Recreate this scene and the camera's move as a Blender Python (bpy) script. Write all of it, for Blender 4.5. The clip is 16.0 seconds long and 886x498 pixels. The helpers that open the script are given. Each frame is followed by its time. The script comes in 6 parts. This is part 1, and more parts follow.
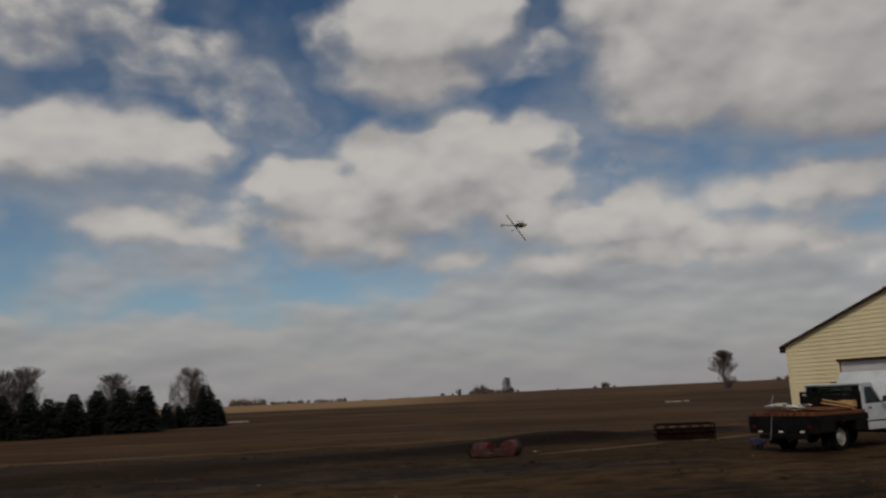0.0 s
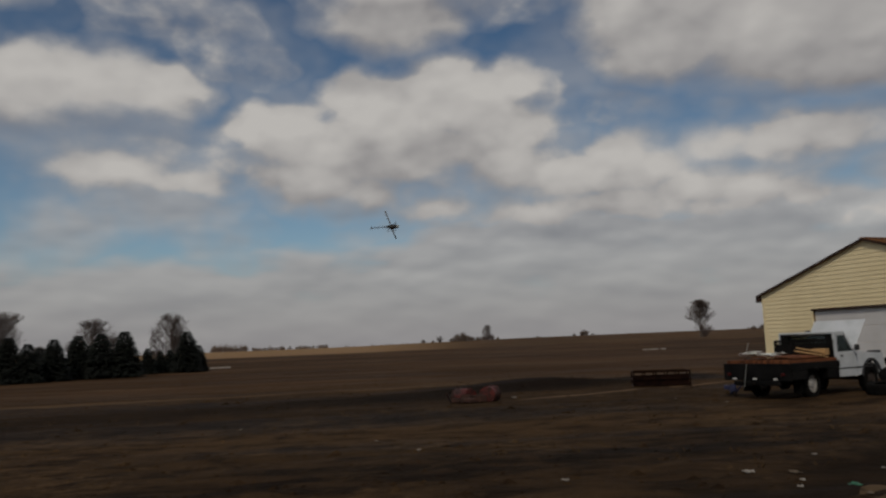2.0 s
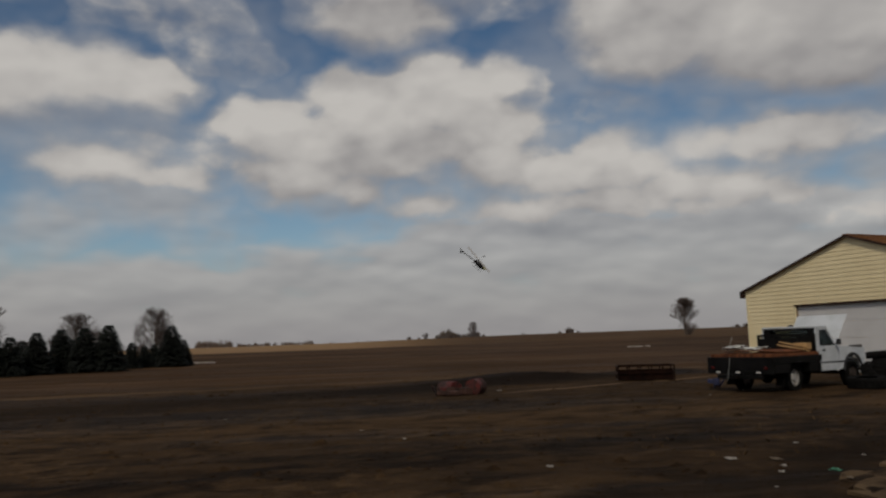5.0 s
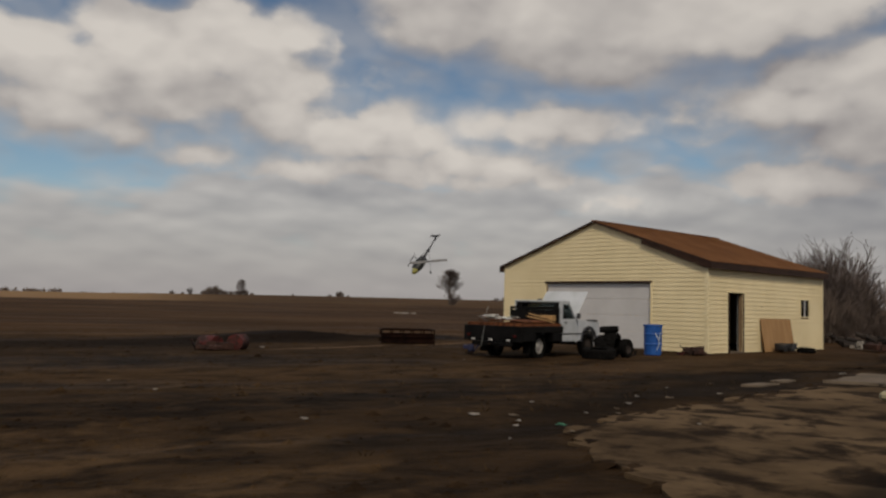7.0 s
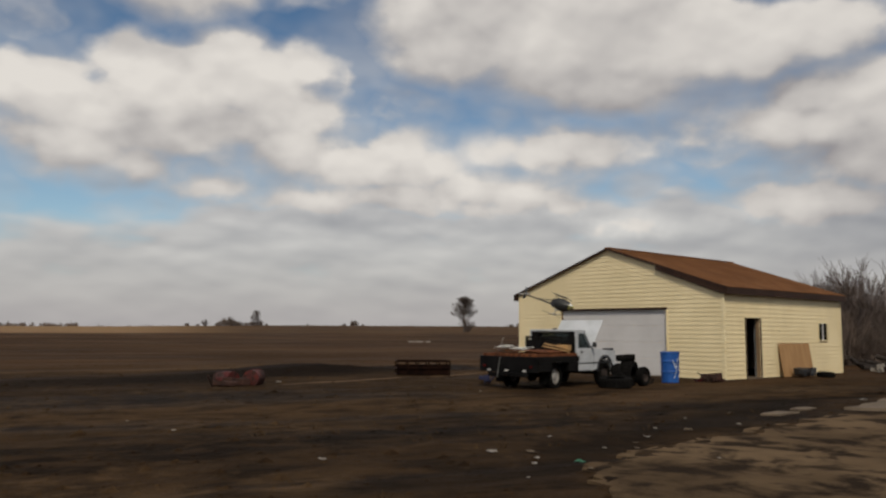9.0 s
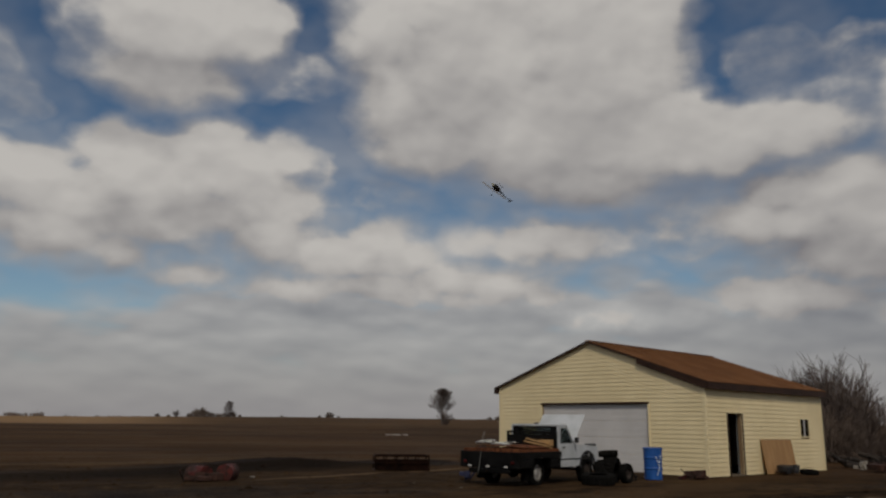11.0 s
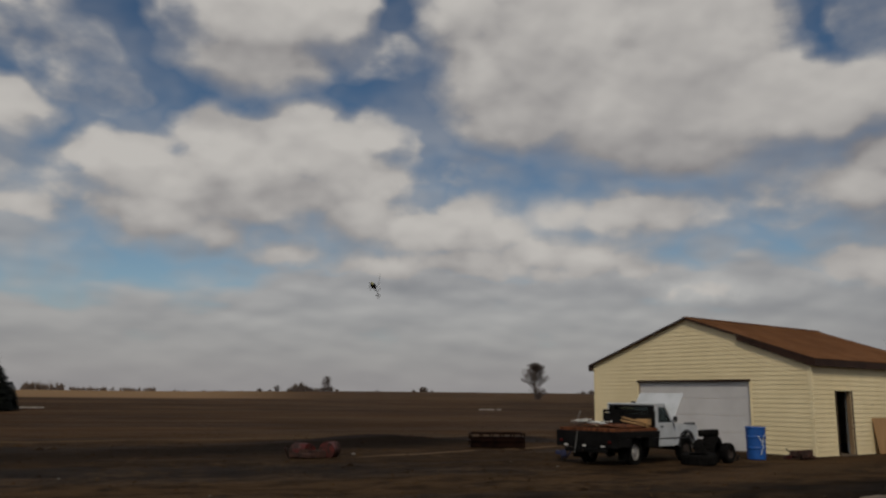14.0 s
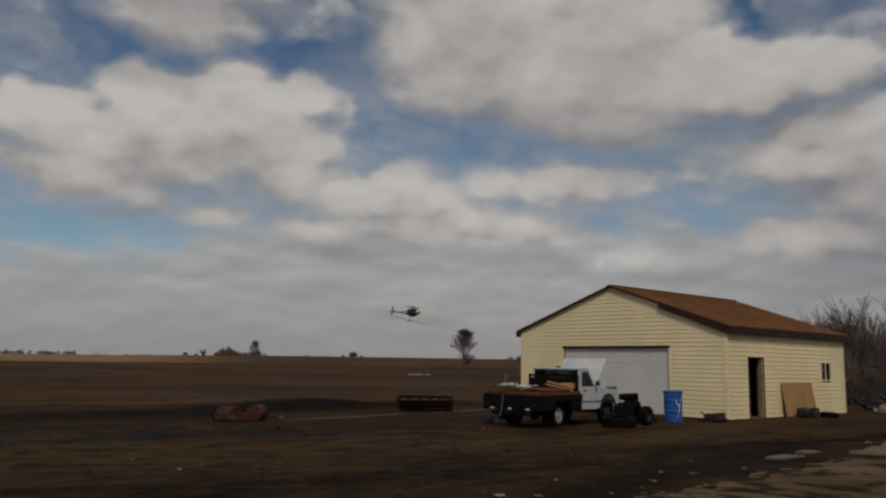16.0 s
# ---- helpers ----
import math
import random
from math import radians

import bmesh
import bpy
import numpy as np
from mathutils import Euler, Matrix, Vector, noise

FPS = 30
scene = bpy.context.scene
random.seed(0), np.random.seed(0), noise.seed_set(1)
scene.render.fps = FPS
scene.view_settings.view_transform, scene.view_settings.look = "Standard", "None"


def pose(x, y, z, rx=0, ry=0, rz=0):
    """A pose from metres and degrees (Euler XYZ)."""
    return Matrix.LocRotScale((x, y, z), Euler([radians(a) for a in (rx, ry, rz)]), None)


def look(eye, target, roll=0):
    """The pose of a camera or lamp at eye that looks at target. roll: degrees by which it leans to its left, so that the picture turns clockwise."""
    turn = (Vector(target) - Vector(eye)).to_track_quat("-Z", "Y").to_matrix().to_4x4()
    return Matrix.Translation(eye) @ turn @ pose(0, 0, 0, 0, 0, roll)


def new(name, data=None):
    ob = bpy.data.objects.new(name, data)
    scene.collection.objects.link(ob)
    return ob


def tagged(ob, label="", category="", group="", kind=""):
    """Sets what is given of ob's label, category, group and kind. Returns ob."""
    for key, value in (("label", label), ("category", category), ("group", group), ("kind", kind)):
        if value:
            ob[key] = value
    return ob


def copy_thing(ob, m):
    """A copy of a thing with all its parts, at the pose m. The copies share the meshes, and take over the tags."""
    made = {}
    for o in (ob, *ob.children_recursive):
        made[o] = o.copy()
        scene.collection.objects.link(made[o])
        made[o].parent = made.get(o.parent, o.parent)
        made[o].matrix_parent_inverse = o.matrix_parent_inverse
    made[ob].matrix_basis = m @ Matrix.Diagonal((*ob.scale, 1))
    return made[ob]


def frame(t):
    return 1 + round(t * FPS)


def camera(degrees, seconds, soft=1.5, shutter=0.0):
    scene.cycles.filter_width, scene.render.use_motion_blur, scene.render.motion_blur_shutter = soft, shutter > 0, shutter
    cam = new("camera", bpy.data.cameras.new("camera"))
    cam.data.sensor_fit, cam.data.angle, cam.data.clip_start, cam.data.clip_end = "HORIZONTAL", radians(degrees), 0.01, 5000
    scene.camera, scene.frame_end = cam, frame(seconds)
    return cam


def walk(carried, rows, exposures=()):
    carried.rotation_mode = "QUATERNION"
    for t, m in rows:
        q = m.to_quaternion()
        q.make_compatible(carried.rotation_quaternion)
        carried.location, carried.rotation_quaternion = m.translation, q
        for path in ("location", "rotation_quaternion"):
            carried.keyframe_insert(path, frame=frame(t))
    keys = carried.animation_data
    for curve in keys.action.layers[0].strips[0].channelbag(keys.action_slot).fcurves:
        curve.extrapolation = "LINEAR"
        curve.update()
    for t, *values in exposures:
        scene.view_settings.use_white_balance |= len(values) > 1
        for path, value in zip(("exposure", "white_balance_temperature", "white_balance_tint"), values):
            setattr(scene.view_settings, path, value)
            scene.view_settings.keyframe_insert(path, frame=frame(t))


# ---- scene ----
cam = camera(58.6, 16.0, soft=2.4)
# seconds, place of the eye, turn (Euler XYZ, degrees)
ROWS = [
    (0.0, 0.006, 0.073, 1.630, 100.79, 2.36, 0.09),
    (0.5, -0.005, 0.093, 1.623, 100.72, 2.71, -0.68),
    (1.0, 0.016, 0.088, 1.636, 101.10, 3.18, -5.96),
    (1.5, 0.007, 0.060, 1.617, 98.07, 2.39, -3.02),
    (2.0, 0.005, 0.113, 1.621, 96.99, 2.12, -1.30),
    (2.5, 0.006, 0.099, 1.627, 97.60, 2.26, -2.20),
    (3.0, 0.021, 0.106, 1.607, 97.40, 2.23, -0.91),
    (3.5, 0.022, 0.128, 1.605, 97.28, 1.37, -2.30),
    (4.0, 0.006, 0.129, 1.596, 97.64, 1.98, -2.36),
    (4.2, -0.001, 0.123, 1.587, 97.45, 2.06, -2.18),
    (6.3, 0.000, 0.095, 1.375, 96.57, -0.92, -5.37),
    (6.5, 0.009, 0.082, 1.375, 96.62, -1.58, -8.23),
    (7.0, 0.046, 0.034, 1.403, 94.05, -1.53, -18.85),
    (7.5, 0.022, 0.030, 1.420, 94.38, -0.50, -9.40),
    (8.0, 0.016, 0.014, 1.444, 93.82, -0.62, -9.61),
    (8.5, 0.018, -0.007, 1.489, 97.67, -0.15, -14.31),
    (9.0, 0.010, -0.028, 1.531, 95.98, -0.45, -17.80),
    (9.5, 0.014, -0.050, 1.543, 97.73, -0.29, -22.00),
    (9.7, 0.004, -0.042, 1.553, 101.43, -0.63, -25.93),
    (10.0, -0.005, -0.039, 1.543, 103.63, -0.99, -22.06),
    (10.2, -0.025, -0.033, 1.536, 103.96, -0.88, -19.01),
    (12.3, -0.101, -0.046, 1.624, 99.97, -0.72, -20.31),
    (12.5, -0.107, -0.052, 1.630, 100.62, -1.06, -19.66),
    (13.0, -0.131, -0.066, 1.675, 100.46, -0.86, -15.17),
    (13.5, -0.145, -0.084, 1.692, 101.89, -0.23, -13.14),
    (14.0, -0.165, -0.094, 1.703, 100.64, -0.78, -12.82),
    (14.5, -0.178, -0.111, 1.701, 101.69, -1.11, -12.12),
    (15.0, -0.178, -0.119, 1.698, 102.16, -1.18, -11.26),
    (15.5, -0.166, -0.117, 1.685, 102.11, -0.50, -13.54),
    (16.0, -0.152, -0.127, 1.673, 98.26, -1.05, -17.86),
]
walk(cam, [(t, pose(x, y, z, rx, ry, rz)) for t, x, y, z, rx, ry, rz in ROWS],
     exposures=[(0.0, -0.14, 6250, 10), (4.2, -0.19, 6250, 10), (6.5, 0.22, 6500, 10), (7.0, 0.17, 6550, 11), (7.5, 0.38, 6500, 11), (8.5, 0.43, 6450, 11), (9.0, 0.46, 6400, 10), (9.5, 0.42, 6350, 10), (9.7, 0.29, 6350, 10), (9.8, 0.16, 6350, 10), (10.0, -0.04, 6300, 10), (10.2, -0.12, 6300, 10), (12.5, -0.15, 6300, 10), (13.5, -0.12, 6300, 10), (15.5, -0.10, 6300, 10), (16.0, -0.15, 6300, 10)])

# ---------------------------------------------------------------- sky and sun
SUN_EL, SUN_AZ = 44.0, 197.0      # degrees; azimuth clockwise from +y


def sun_lamp():
    lamp = bpy.data.lights.new("sun", "SUN")
    lamp.energy, lamp.angle, lamp.color = 1.65, radians(10.0), (1.0, 0.89, 0.735)
    ob = new("sun", lamp)
    a, e = radians(SUN_AZ), radians(SUN_EL)
    way = Vector((math.sin(a) * math.cos(e), math.cos(a) * math.cos(e), math.sin(e)))
    ob.matrix_world = look(way * 60, (0, 0, 0))
    return ob


sun_lamp()


class Nodes:
    """Short hand for wiring nodes."""

    def __init__(self, tree):
        self.tree = tree

    def add(self, kind, **props):
        n = self.tree.nodes.new(kind)
        for k, v in props.items():
            setattr(n, k, v)
        return n

    def put(self, socket, value):
        if isinstance(value, bpy.types.NodeSocket):
            self.tree.links.new(value, socket)
        elif value is not None:
            socket.default_value = value

    def math(self, op, a, b=None, c=None, clamp=False):
        n = self.add("ShaderNodeMath", operation=op, use_clamp=clamp)
        for s, v in zip(n.inputs, (a, b, c)):
            self.put(s, v)
        return n.outputs[0]

    def vec(self, op, a, b=None, c=None):
        n = self.add("ShaderNodeVectorMath", operation=op)
        for s, v in zip(n.inputs, (a, b, c)):
            self.put(s, v)
        return n.outputs["Value"] if op in ("LENGTH", "DOT_PRODUCT", "DISTANCE") else n.outputs[0]

    def noise(self, v, scale, detail=4.0, rough=0.55, distort=0.0):
        n = self.add("ShaderNodeTexNoise")
        self.put(n.inputs["Vector"], v)
        n.inputs["Scale"].default_value, n.inputs["Detail"].default_value = scale, detail
        n.inputs["Roughness"].default_value, n.inputs["Distortion"].default_value = rough, distort
        return n.outputs["Fac"]

    def span(self, v, a, b, c=0.0, d=1.0, smooth=True):
        n = self.add("ShaderNodeMapRange", interpolation_type="SMOOTHSTEP" if smooth else "LINEAR")
        for s, x in zip(n.inputs, (v, a, b, c, d)):
            self.put(s, x)
        return n.outputs[0]

    def mix(self, f, a, b, kind="MIX"):
        n = self.add("ShaderNodeMix", data_type="RGBA", blend_type=kind)
        self.put(n.inputs[0], f), self.put(n.inputs[6], a), self.put(n.inputs[7], b)
        return n.outputs[2]

    def xyz(self, x, y, z=0.0):
        n = self.add("ShaderNodeCombineXYZ")
        for s, v in zip(n.inputs, (x, y, z)):
            self.put(s, v)
        return n.outputs[0]

    def split(self, v):
        n = self.add("ShaderNodeSeparateXYZ")
        self.put(n.inputs[0], v)
        return n.outputs


def cloud_group():
    """Depth of the cumulus field, in degrees inward from the clouds' rims, over (azimuth, elevation) in degrees."""
    g = bpy.data.node_groups.new("cumulus", "ShaderNodeTree")
    g.interface.new_socket("Angles", in_out="INPUT", socket_type="NodeSocketVector")
    g.interface.new_socket("Depth", in_out="OUTPUT", socket_type="NodeSocketFloat")
    n = Nodes(g)
    gin, gout = n.add("NodeGroupInput"), n.add("NodeGroupOutput")
    p0 = gin.outputs[0]
    st = n.vec("MULTIPLY", p0, (1.0, 1.5, 1.0))
    w1 = n.add("ShaderNodeTexNoise")
    n.put(w1.inputs["Vector"], st)
    w1.inputs["Scale"].default_value, w1.inputs["Detail"].default_value = 0.28, 1.5
    p = n.vec("ADD", p0, n.vec("MULTIPLY_ADD", w1.outputs["Color"], (2.6, 1.7, 0.0), (-1.3, -0.85, 0.0)))
    d = None

    def puff(az, el, w, h, most=None):
        """One lump; most: how thick a thin one may get."""
        nonlocal d
        q = n.vec("LENGTH", n.vec("MULTIPLY_ADD", p, (1 / w, 1 / h, 0.0), (-az / w, -el / h, 0.0)))
        k = min(w, h * 1.4)
        v = n.math("MULTIPLY_ADD", q, -k, k)
        if most:
            v = n.math("MINIMUM", v, most - 0.80)
        d = v if d is None else n.math("SMOOTH_MAX", d, v, 0.9)

    puff(-26.3, 17.7, 4.1, 2.5), puff(-22.5, 18.0, 4.3, 2.3), puff(-18.9, 17.8, 3.8, 1.9), puff(-27.6, 16.1, 3.7, 1.1)
    puff(-21.4, 15.0, 5.8, 1.0, 0.45), puff(-30.5, 17.1, 4.0, 2.1), puff(-21.4, 12.6, 3.7, 1.5), puff(-18.1, 11.8, 3.9, 1.2)
    puff(-19.9, 13.8, 4.3, 0.8, 0.7), puff(-15.5, 11.5, 1.6, 0.7), puff(-9.9, 15.3, 3.9, 2.2), puff(-12.7, 14.1, 2.4, 1.6, 0.8)
    puff(-7.5, 12.1, 4.5, 1.9), puff(-4.3, 11.3, 2.9, 1.4), puff(-2.0, 16.1, 5.0, 3.0), puff(-3.7, 17.7, 3.4, 1.6)
    puff(2.6, 17.5, 4.7, 2.9), puff(1.9, 19.1, 2.5, 1.4), puff(7.3, 18.5, 2.3, 1.7), puff(9.0, 17.8, 1.9, 1.4, 0.9)
    puff(5.9, 15.4, 4.2, 2.4), puff(1.2, 14.0, 5.5, 2.0), puff(-6.3, 14.1, 5.0, 2.4), puff(-1.7, 13.3, 5.4, 1.8)
    puff(6.6, 12.9, 3.8, 2.0), puff(14.8, 12.9, 3.1, 1.5), puff(11.1, 11.8, 4.9, 1.8)
    puff(16.7, 11.8, 3.6, 1.6), puff(19.7, 10.3, 4.0, 1.8), puff(23.3, 9.6, 3.9, 1.6), puff(26.4, 8.9, 2.6, 1.1)
    puff(14.6, 9.6, 8.1, 1.3), puff(1.5, 9.9, 2.9, 1.1), puff(8.9, 9.5, 4.9, 1.1), puff(20.7, 8.7, 7.1, 1.0)
    puff(21.8, 13.0, 2.4, 1.1), puff(25.0, 12.8, 4.2, 1.2), puff(28.8, 13.0, 3.7, 1.2), puff(24.2, 11.7, 4.2, 0.8, 0.7)
    puff(29.3, 7.4, 2.2, 0.7), puff(12.6, 16.1, 2.1, 0.5, 0.25), puff(-14.3, 21.6, 2.9, 2.1, 0.4), puff(-11.5, 19.9, 1.7, 1.2, 0.25)
    puff(-20.0, 22.6, 2.4, 0.9, 0.2), puff(-1.8, 23.1, 4.7, 2.0)
    puff(-1.2, 26.6, 6.2, 3.2), puff(-0.1, 23.4, 3.3, 1.8), puff(3.5, 27.0, 3.8, 2.9), puff(-5.7, 25.7, 2.8, 2.2, 0.7)
    puff(7.1, 24.4, 2.6, 1.2, 0.35), puff(14.2, 27.4, 3.6, 2.8), puff(15.8, 23.2, 3.7, 3.6), puff(18.0, 20.5, 5.2, 2.8)
    puff(21.4, 25.4, 7.1, 5.2), puff(26.7, 21.4, 7.8, 4.5), puff(31.1, 26.0, 6.6, 5.9), puff(33.1, 20.4, 7.3, 4.0)
    puff(38.4, 19.3, 5.4, 2.7), puff(30.9, 17.3, 6.4, 1.9), puff(25.9, 18.2, 5.2, 1.7), puff(34.2, 28.8, 3.9, 3.9)
    puff(20.4, 29.6, 9.1, 2.8), puff(43.1, 19.7, 5.3, 2.1), puff(46.5, 20.4, 2.8, 1.9, 0.6)
    puff(51.8, 20.3, 2.3, 2.9), puff(46.5, 15.5, 6.6, 2.2), puff(44.0, 16.1, 3.2, 1.5), puff(49.8, 14.1, 5.3, 2.9)
    puff(42.7, 13.5, 5.9, 1.9), puff(47.9, 11.3, 6.0, 2.2), puff(44.1, 8.5, 5.7, 1.7), puff(49.2, 7.5, 3.7, 1.5)
    puff(37.0, 15.1, 4.1, 2.0, 0.7), puff(36.9, 12.7, 2.0, 1.2, 0.5), puff(40.1, 8.6, 3.5, 1.2, 0.6), puff(50.6, 8.9, 2.9, 1.4)
    puff(43.8, 24.1, 2.5, 1.9, 0.1), puff(49.0, 23.0, 2.0, 2.2, 0.15), puff(30.7, 7.6, 3.3, 0.7), puff(57.9, 16.5, 5.3, 4.0)
    puff(55.7, 9.9, 5.6, 3.1), puff(60.0, 11.1, 5.3, 3.3)
    puff(-25.5, 26.8, 4.5, 2.0, 0.9), puff(-19.5, 24.2, 3.5, 1.4, 0.6), puff(-30.0, 24.5, 4.0, 1.8, 0.8)
    # broken cumulus goes on all round, outside that part of the sky
    s = n.split(p0)
    side = n.math("MAXIMUM", n.span(s[0], -31.0, -46.0), n.span(s[0], 58.0, 72.0))
    rest = n.math("MAXIMUM", side, n.span(s[1], 33.0, 42.0))
    broken = n.span(n.noise(st, 0.055, 3.0), 0.42, 0.66, -1.2, 2.4, smooth=False)
    d = n.math("MAXIMUM", d, n.math("MULTIPLY_ADD", rest, n.math("ADD", broken, 5.0), -5.0))
    # billows and torn edges
    fine = n.noise(n.vec("MULTIPLY", p0, (1.0, 1.4, 1.0)), 0.36, 3.0, 0.48, 0.1)
    d = n.math("ADD", d, n.math("MULTIPLY_ADD", fine, 2.4, -0.70))
    n.put(gout.inputs[0], d)
    return g


def sky():
    world = bpy.data.worlds.new("sky")
    scene.world = world
    world.use_nodes = True
    n = Nodes(world.node_tree)
    world.node_tree.nodes.clear()
    air = n.add("ShaderNodeTexSky", sky_type="NISHITA", sun_disc=False)
    air.sun_elevation, air.sun_rotation = radians(SUN_EL), radians(SUN_AZ)
    air.altitude, air.air_density, air.dust_density, air.ozone_density = 300.0, 1.0, 0.6, 2.0
    way = n.add("ShaderNodeTexCoord").outputs["Generated"]
    x, y, z = n.split(way)
    az = n.math("MULTIPLY", n.math("ARCTAN2", x, y), 57.2958)
    el = n.math("MULTIPLY", n.math("ARCSINE", z), 57.2958)
    at = n.xyz(az, el)
    group = cloud_group()

    def field(p):
        node = n.add("ShaderNodeGroup")
        node.node_tree = group
        n.put(node.inputs[0], p)
        return node.outputs[0]

    here = field(at)
    above = field(n.vec("ADD", at, (-0.5, 1.7, 0.0)))
    # sunlit crowns against grey bases, and relief of the billows on them
    lit = n.span(n.math("SUBTRACT", n.span(here, -0.8, 2.2), n.span(above, -0.8, 2.2)), -0.85, 0.55, 0.0, 1.0)
    high = field(n.vec("ADD", at, (1.4, 3.6, 0.0)))
    swell = n.span(n.math("SUBTRACT", n.span(here, -0.5, 4.5), n.span(high, -0.5, 4.5)), -0.75, 0.75, 0.0, 1.0)

    def relief(stretch, scale, shift, detail, gain):
        q = n.vec("MULTIPLY", at, stretch)
        r = n.math("SUBTRACT", n.noise(q, scale, detail, 0.5), n.noise(n.vec("ADD", q, shift), scale, detail, 0.5))
        return n.math("MULTIPLY", r, gain)

    billow = n.math("ADD", relief((0.8, 1.4, 1.0), 0.17, (-0.7, 2.2, 0.0), 2.0, 0.62), relief((1.0, 1.4, 1.0), 0.45, (-0.25, 0.8, 0.0), 1.5, 0.24))
    # crowns end sharply, bases fray out, some rims dissolve
    loose = n.span(n.noise(at, 0.11, 2.0, 0.5), 0.42, 0.66, 0.0, 1.1)
    cover = n.span(here, n.math("SUBTRACT", n.math("MULTIPLY_ADD", lit, 1.0, -1.55), loose), n.math("ADD", n.math("MULTIPLY_ADD", lit, -1.25, 2.15), loose))
    veil = n.math("MULTIPLY", n.span(n.noise(n.vec("MULTIPLY", at, (1.0, 1.25, 1.0)), 0.13, 3.0, 0.5), 0.36, 0.68), n.span(el, 25.0, 10.0, 0.22, 0.74))
    # low decks of flat cumulus in rows that close up towards the horizon
    rows = n.vec("MULTIPLY", at, (0.55, 1.5, 1.0))
    low = n.noise(rows, 0.25, 2.5, 0.48)
    deck = n.math("MULTIPLY", n.span(n.math("ADD", low, n.span(n.math("SUBTRACT", el, n.span(az, -8.0, 6.0, 0.0, 3.5)), 9.0, 4.5, -0.36, 0.26, smooth=False)), 0.34, 0.66), 0.88)
    thin = n.math("MAXIMUM", veil, deck)
    thin_glow = n.math("ADD", 0.51, n.math("MULTIPLY", n.math("SUBTRACT", low, n.noise(n.vec("ADD", rows, (-0.2, 0.9, 0.0)), 0.25, 2.5, 0.48)), 1.4))
    # heavier clouds stand over the garage and the thicket
    heavy = n.span(az, 22.0, 48.0, 0.0, 0.20)
    thin_glow = n.math("SUBTRACT", thin_glow, heavy)
    thick = n.span(here, 1.0, 4.5)
    glow = n.math("MULTIPLY_ADD", lit, 0.50, n.math("MULTIPLY_ADD", swell, 0.46, n.math("MULTIPLY_ADD", thick, 0.04, 0.04)))
    glow = n.math("SUBTRACT", n.math("ADD", glow, billow), n.math("MULTIPLY", heavy, n.span(el, 24.0, 16.0)))
    glow = n.math("ADD", n.math("MULTIPLY", glow, cover), n.math("MULTIPLY", thin_glow, n.math("SUBTRACT", 1.0, cover)), clamp=True)
    cover = n.math("MAXIMUM", cover, thin)
    cloud = n.mix(glow, (2.15, 2.03, 2.05, 1.0), (5.45, 5.12, 4.68, 1.0))
    tint = n.mix(n.span(el, 10.0, 26.0), (0.60, 0.62, 0.58, 1.0), (0.345, 0.445, 0.485, 1.0))
    blue = n.mix(1.0, air.outputs[0], tint, "MULTIPLY")
    full = n.mix(cover, blue, cloud)
    haze = n.span(el, 8.0, -1.0, 0.0, 0.78)
    full = n.mix(haze, full, (2.72, 2.56, 2.56, 1.0))
    below = n.span(z, -0.02, -0.1)
    full = n.mix(below, full, (0.6, 0.5, 0.4, 1.0))
    back = n.add("ShaderNodeBackground")
    n.put(back.inputs["Color"], full)
    back.inputs["Strength"].default_value = 0.1
    n.put(n.add("ShaderNodeOutputWorld").inputs[0], back.outputs[0])


sky()

# ---------------------------------------------------------------- materials
def material(name, light, dark, scale=4.0, rough=0.7, metal=0.0, bump=0.15, fine=30.0, stretch=(1, 1, 1), spread=(0.35, 0.65),
             spots=None, spot_scale=2.0, spot_at=0.62, each=0.0, space="Object", grain=0.25, clear=0.0, spec=0.35, spot_soft=0.07):
    """A surface: two tones by large noise, grain by fine noise, and stains or rust as spots."""
    m = bpy.data.materials.new(name)
    m.use_nodes = True
    n = Nodes(m.node_tree)
    bs = m.node_tree.nodes["Principled BSDF"]
    co = n.add("ShaderNodeTexCoord").outputs[space]
    v = n.vec("MULTIPLY", co, stretch)
    big = n.span(n.noise(v, scale, 4.0, 0.6), spread[0], spread[1])
    col = n.mix(big, (*dark, 1), (*light, 1))
    small = n.noise(v, fine, 3.0, 0.6)
    col = n.mix(grain, col, n.mix(small, (0.25, 0.25, 0.25, 1), (0.75, 0.75, 0.75, 1)), "OVERLAY")
    r = n.span(small, 0.2, 0.8, max(rough - 0.12, 0.02), min(rough + 0.12, 1.0))
    if spots:
        sp = n.span(n.noise(co, spot_scale, 6.0, 0.65, 0.4), spot_at, spot_at + spot_soft)
        col = n.mix(sp, col, (*spots, 1))
        r = n.math("MAXIMUM", r, n.math("MULTIPLY", sp, 0.8))
    if each:
        rnd = n.add("ShaderNodeObjectInfo").outputs["Random"]
        col = n.mix(1.0, col, n.mix(rnd, (1 - each, 1 - each, 1 - each, 1), (1, 1, 1, 1)), "MULTIPLY")
    n.put(bs.inputs["Base Color"], col)
    n.put(bs.inputs["Roughness"], r)
    bs.inputs["Metallic"].default_value = metal
    bs.inputs["Coat Weight"].default_value = clear
    bs.inputs["Specular IOR Level"].default_value = spec
    if bump:
        b = n.add("ShaderNodeBump")
        b.inputs["Strength"].default_value, b.inputs["Distance"].default_value = bump, 0.02
        n.put(b.inputs["Height"], n.math("ADD", small, big))
        n.put(bs.inputs["Normal"], b.outputs[0])
    return m


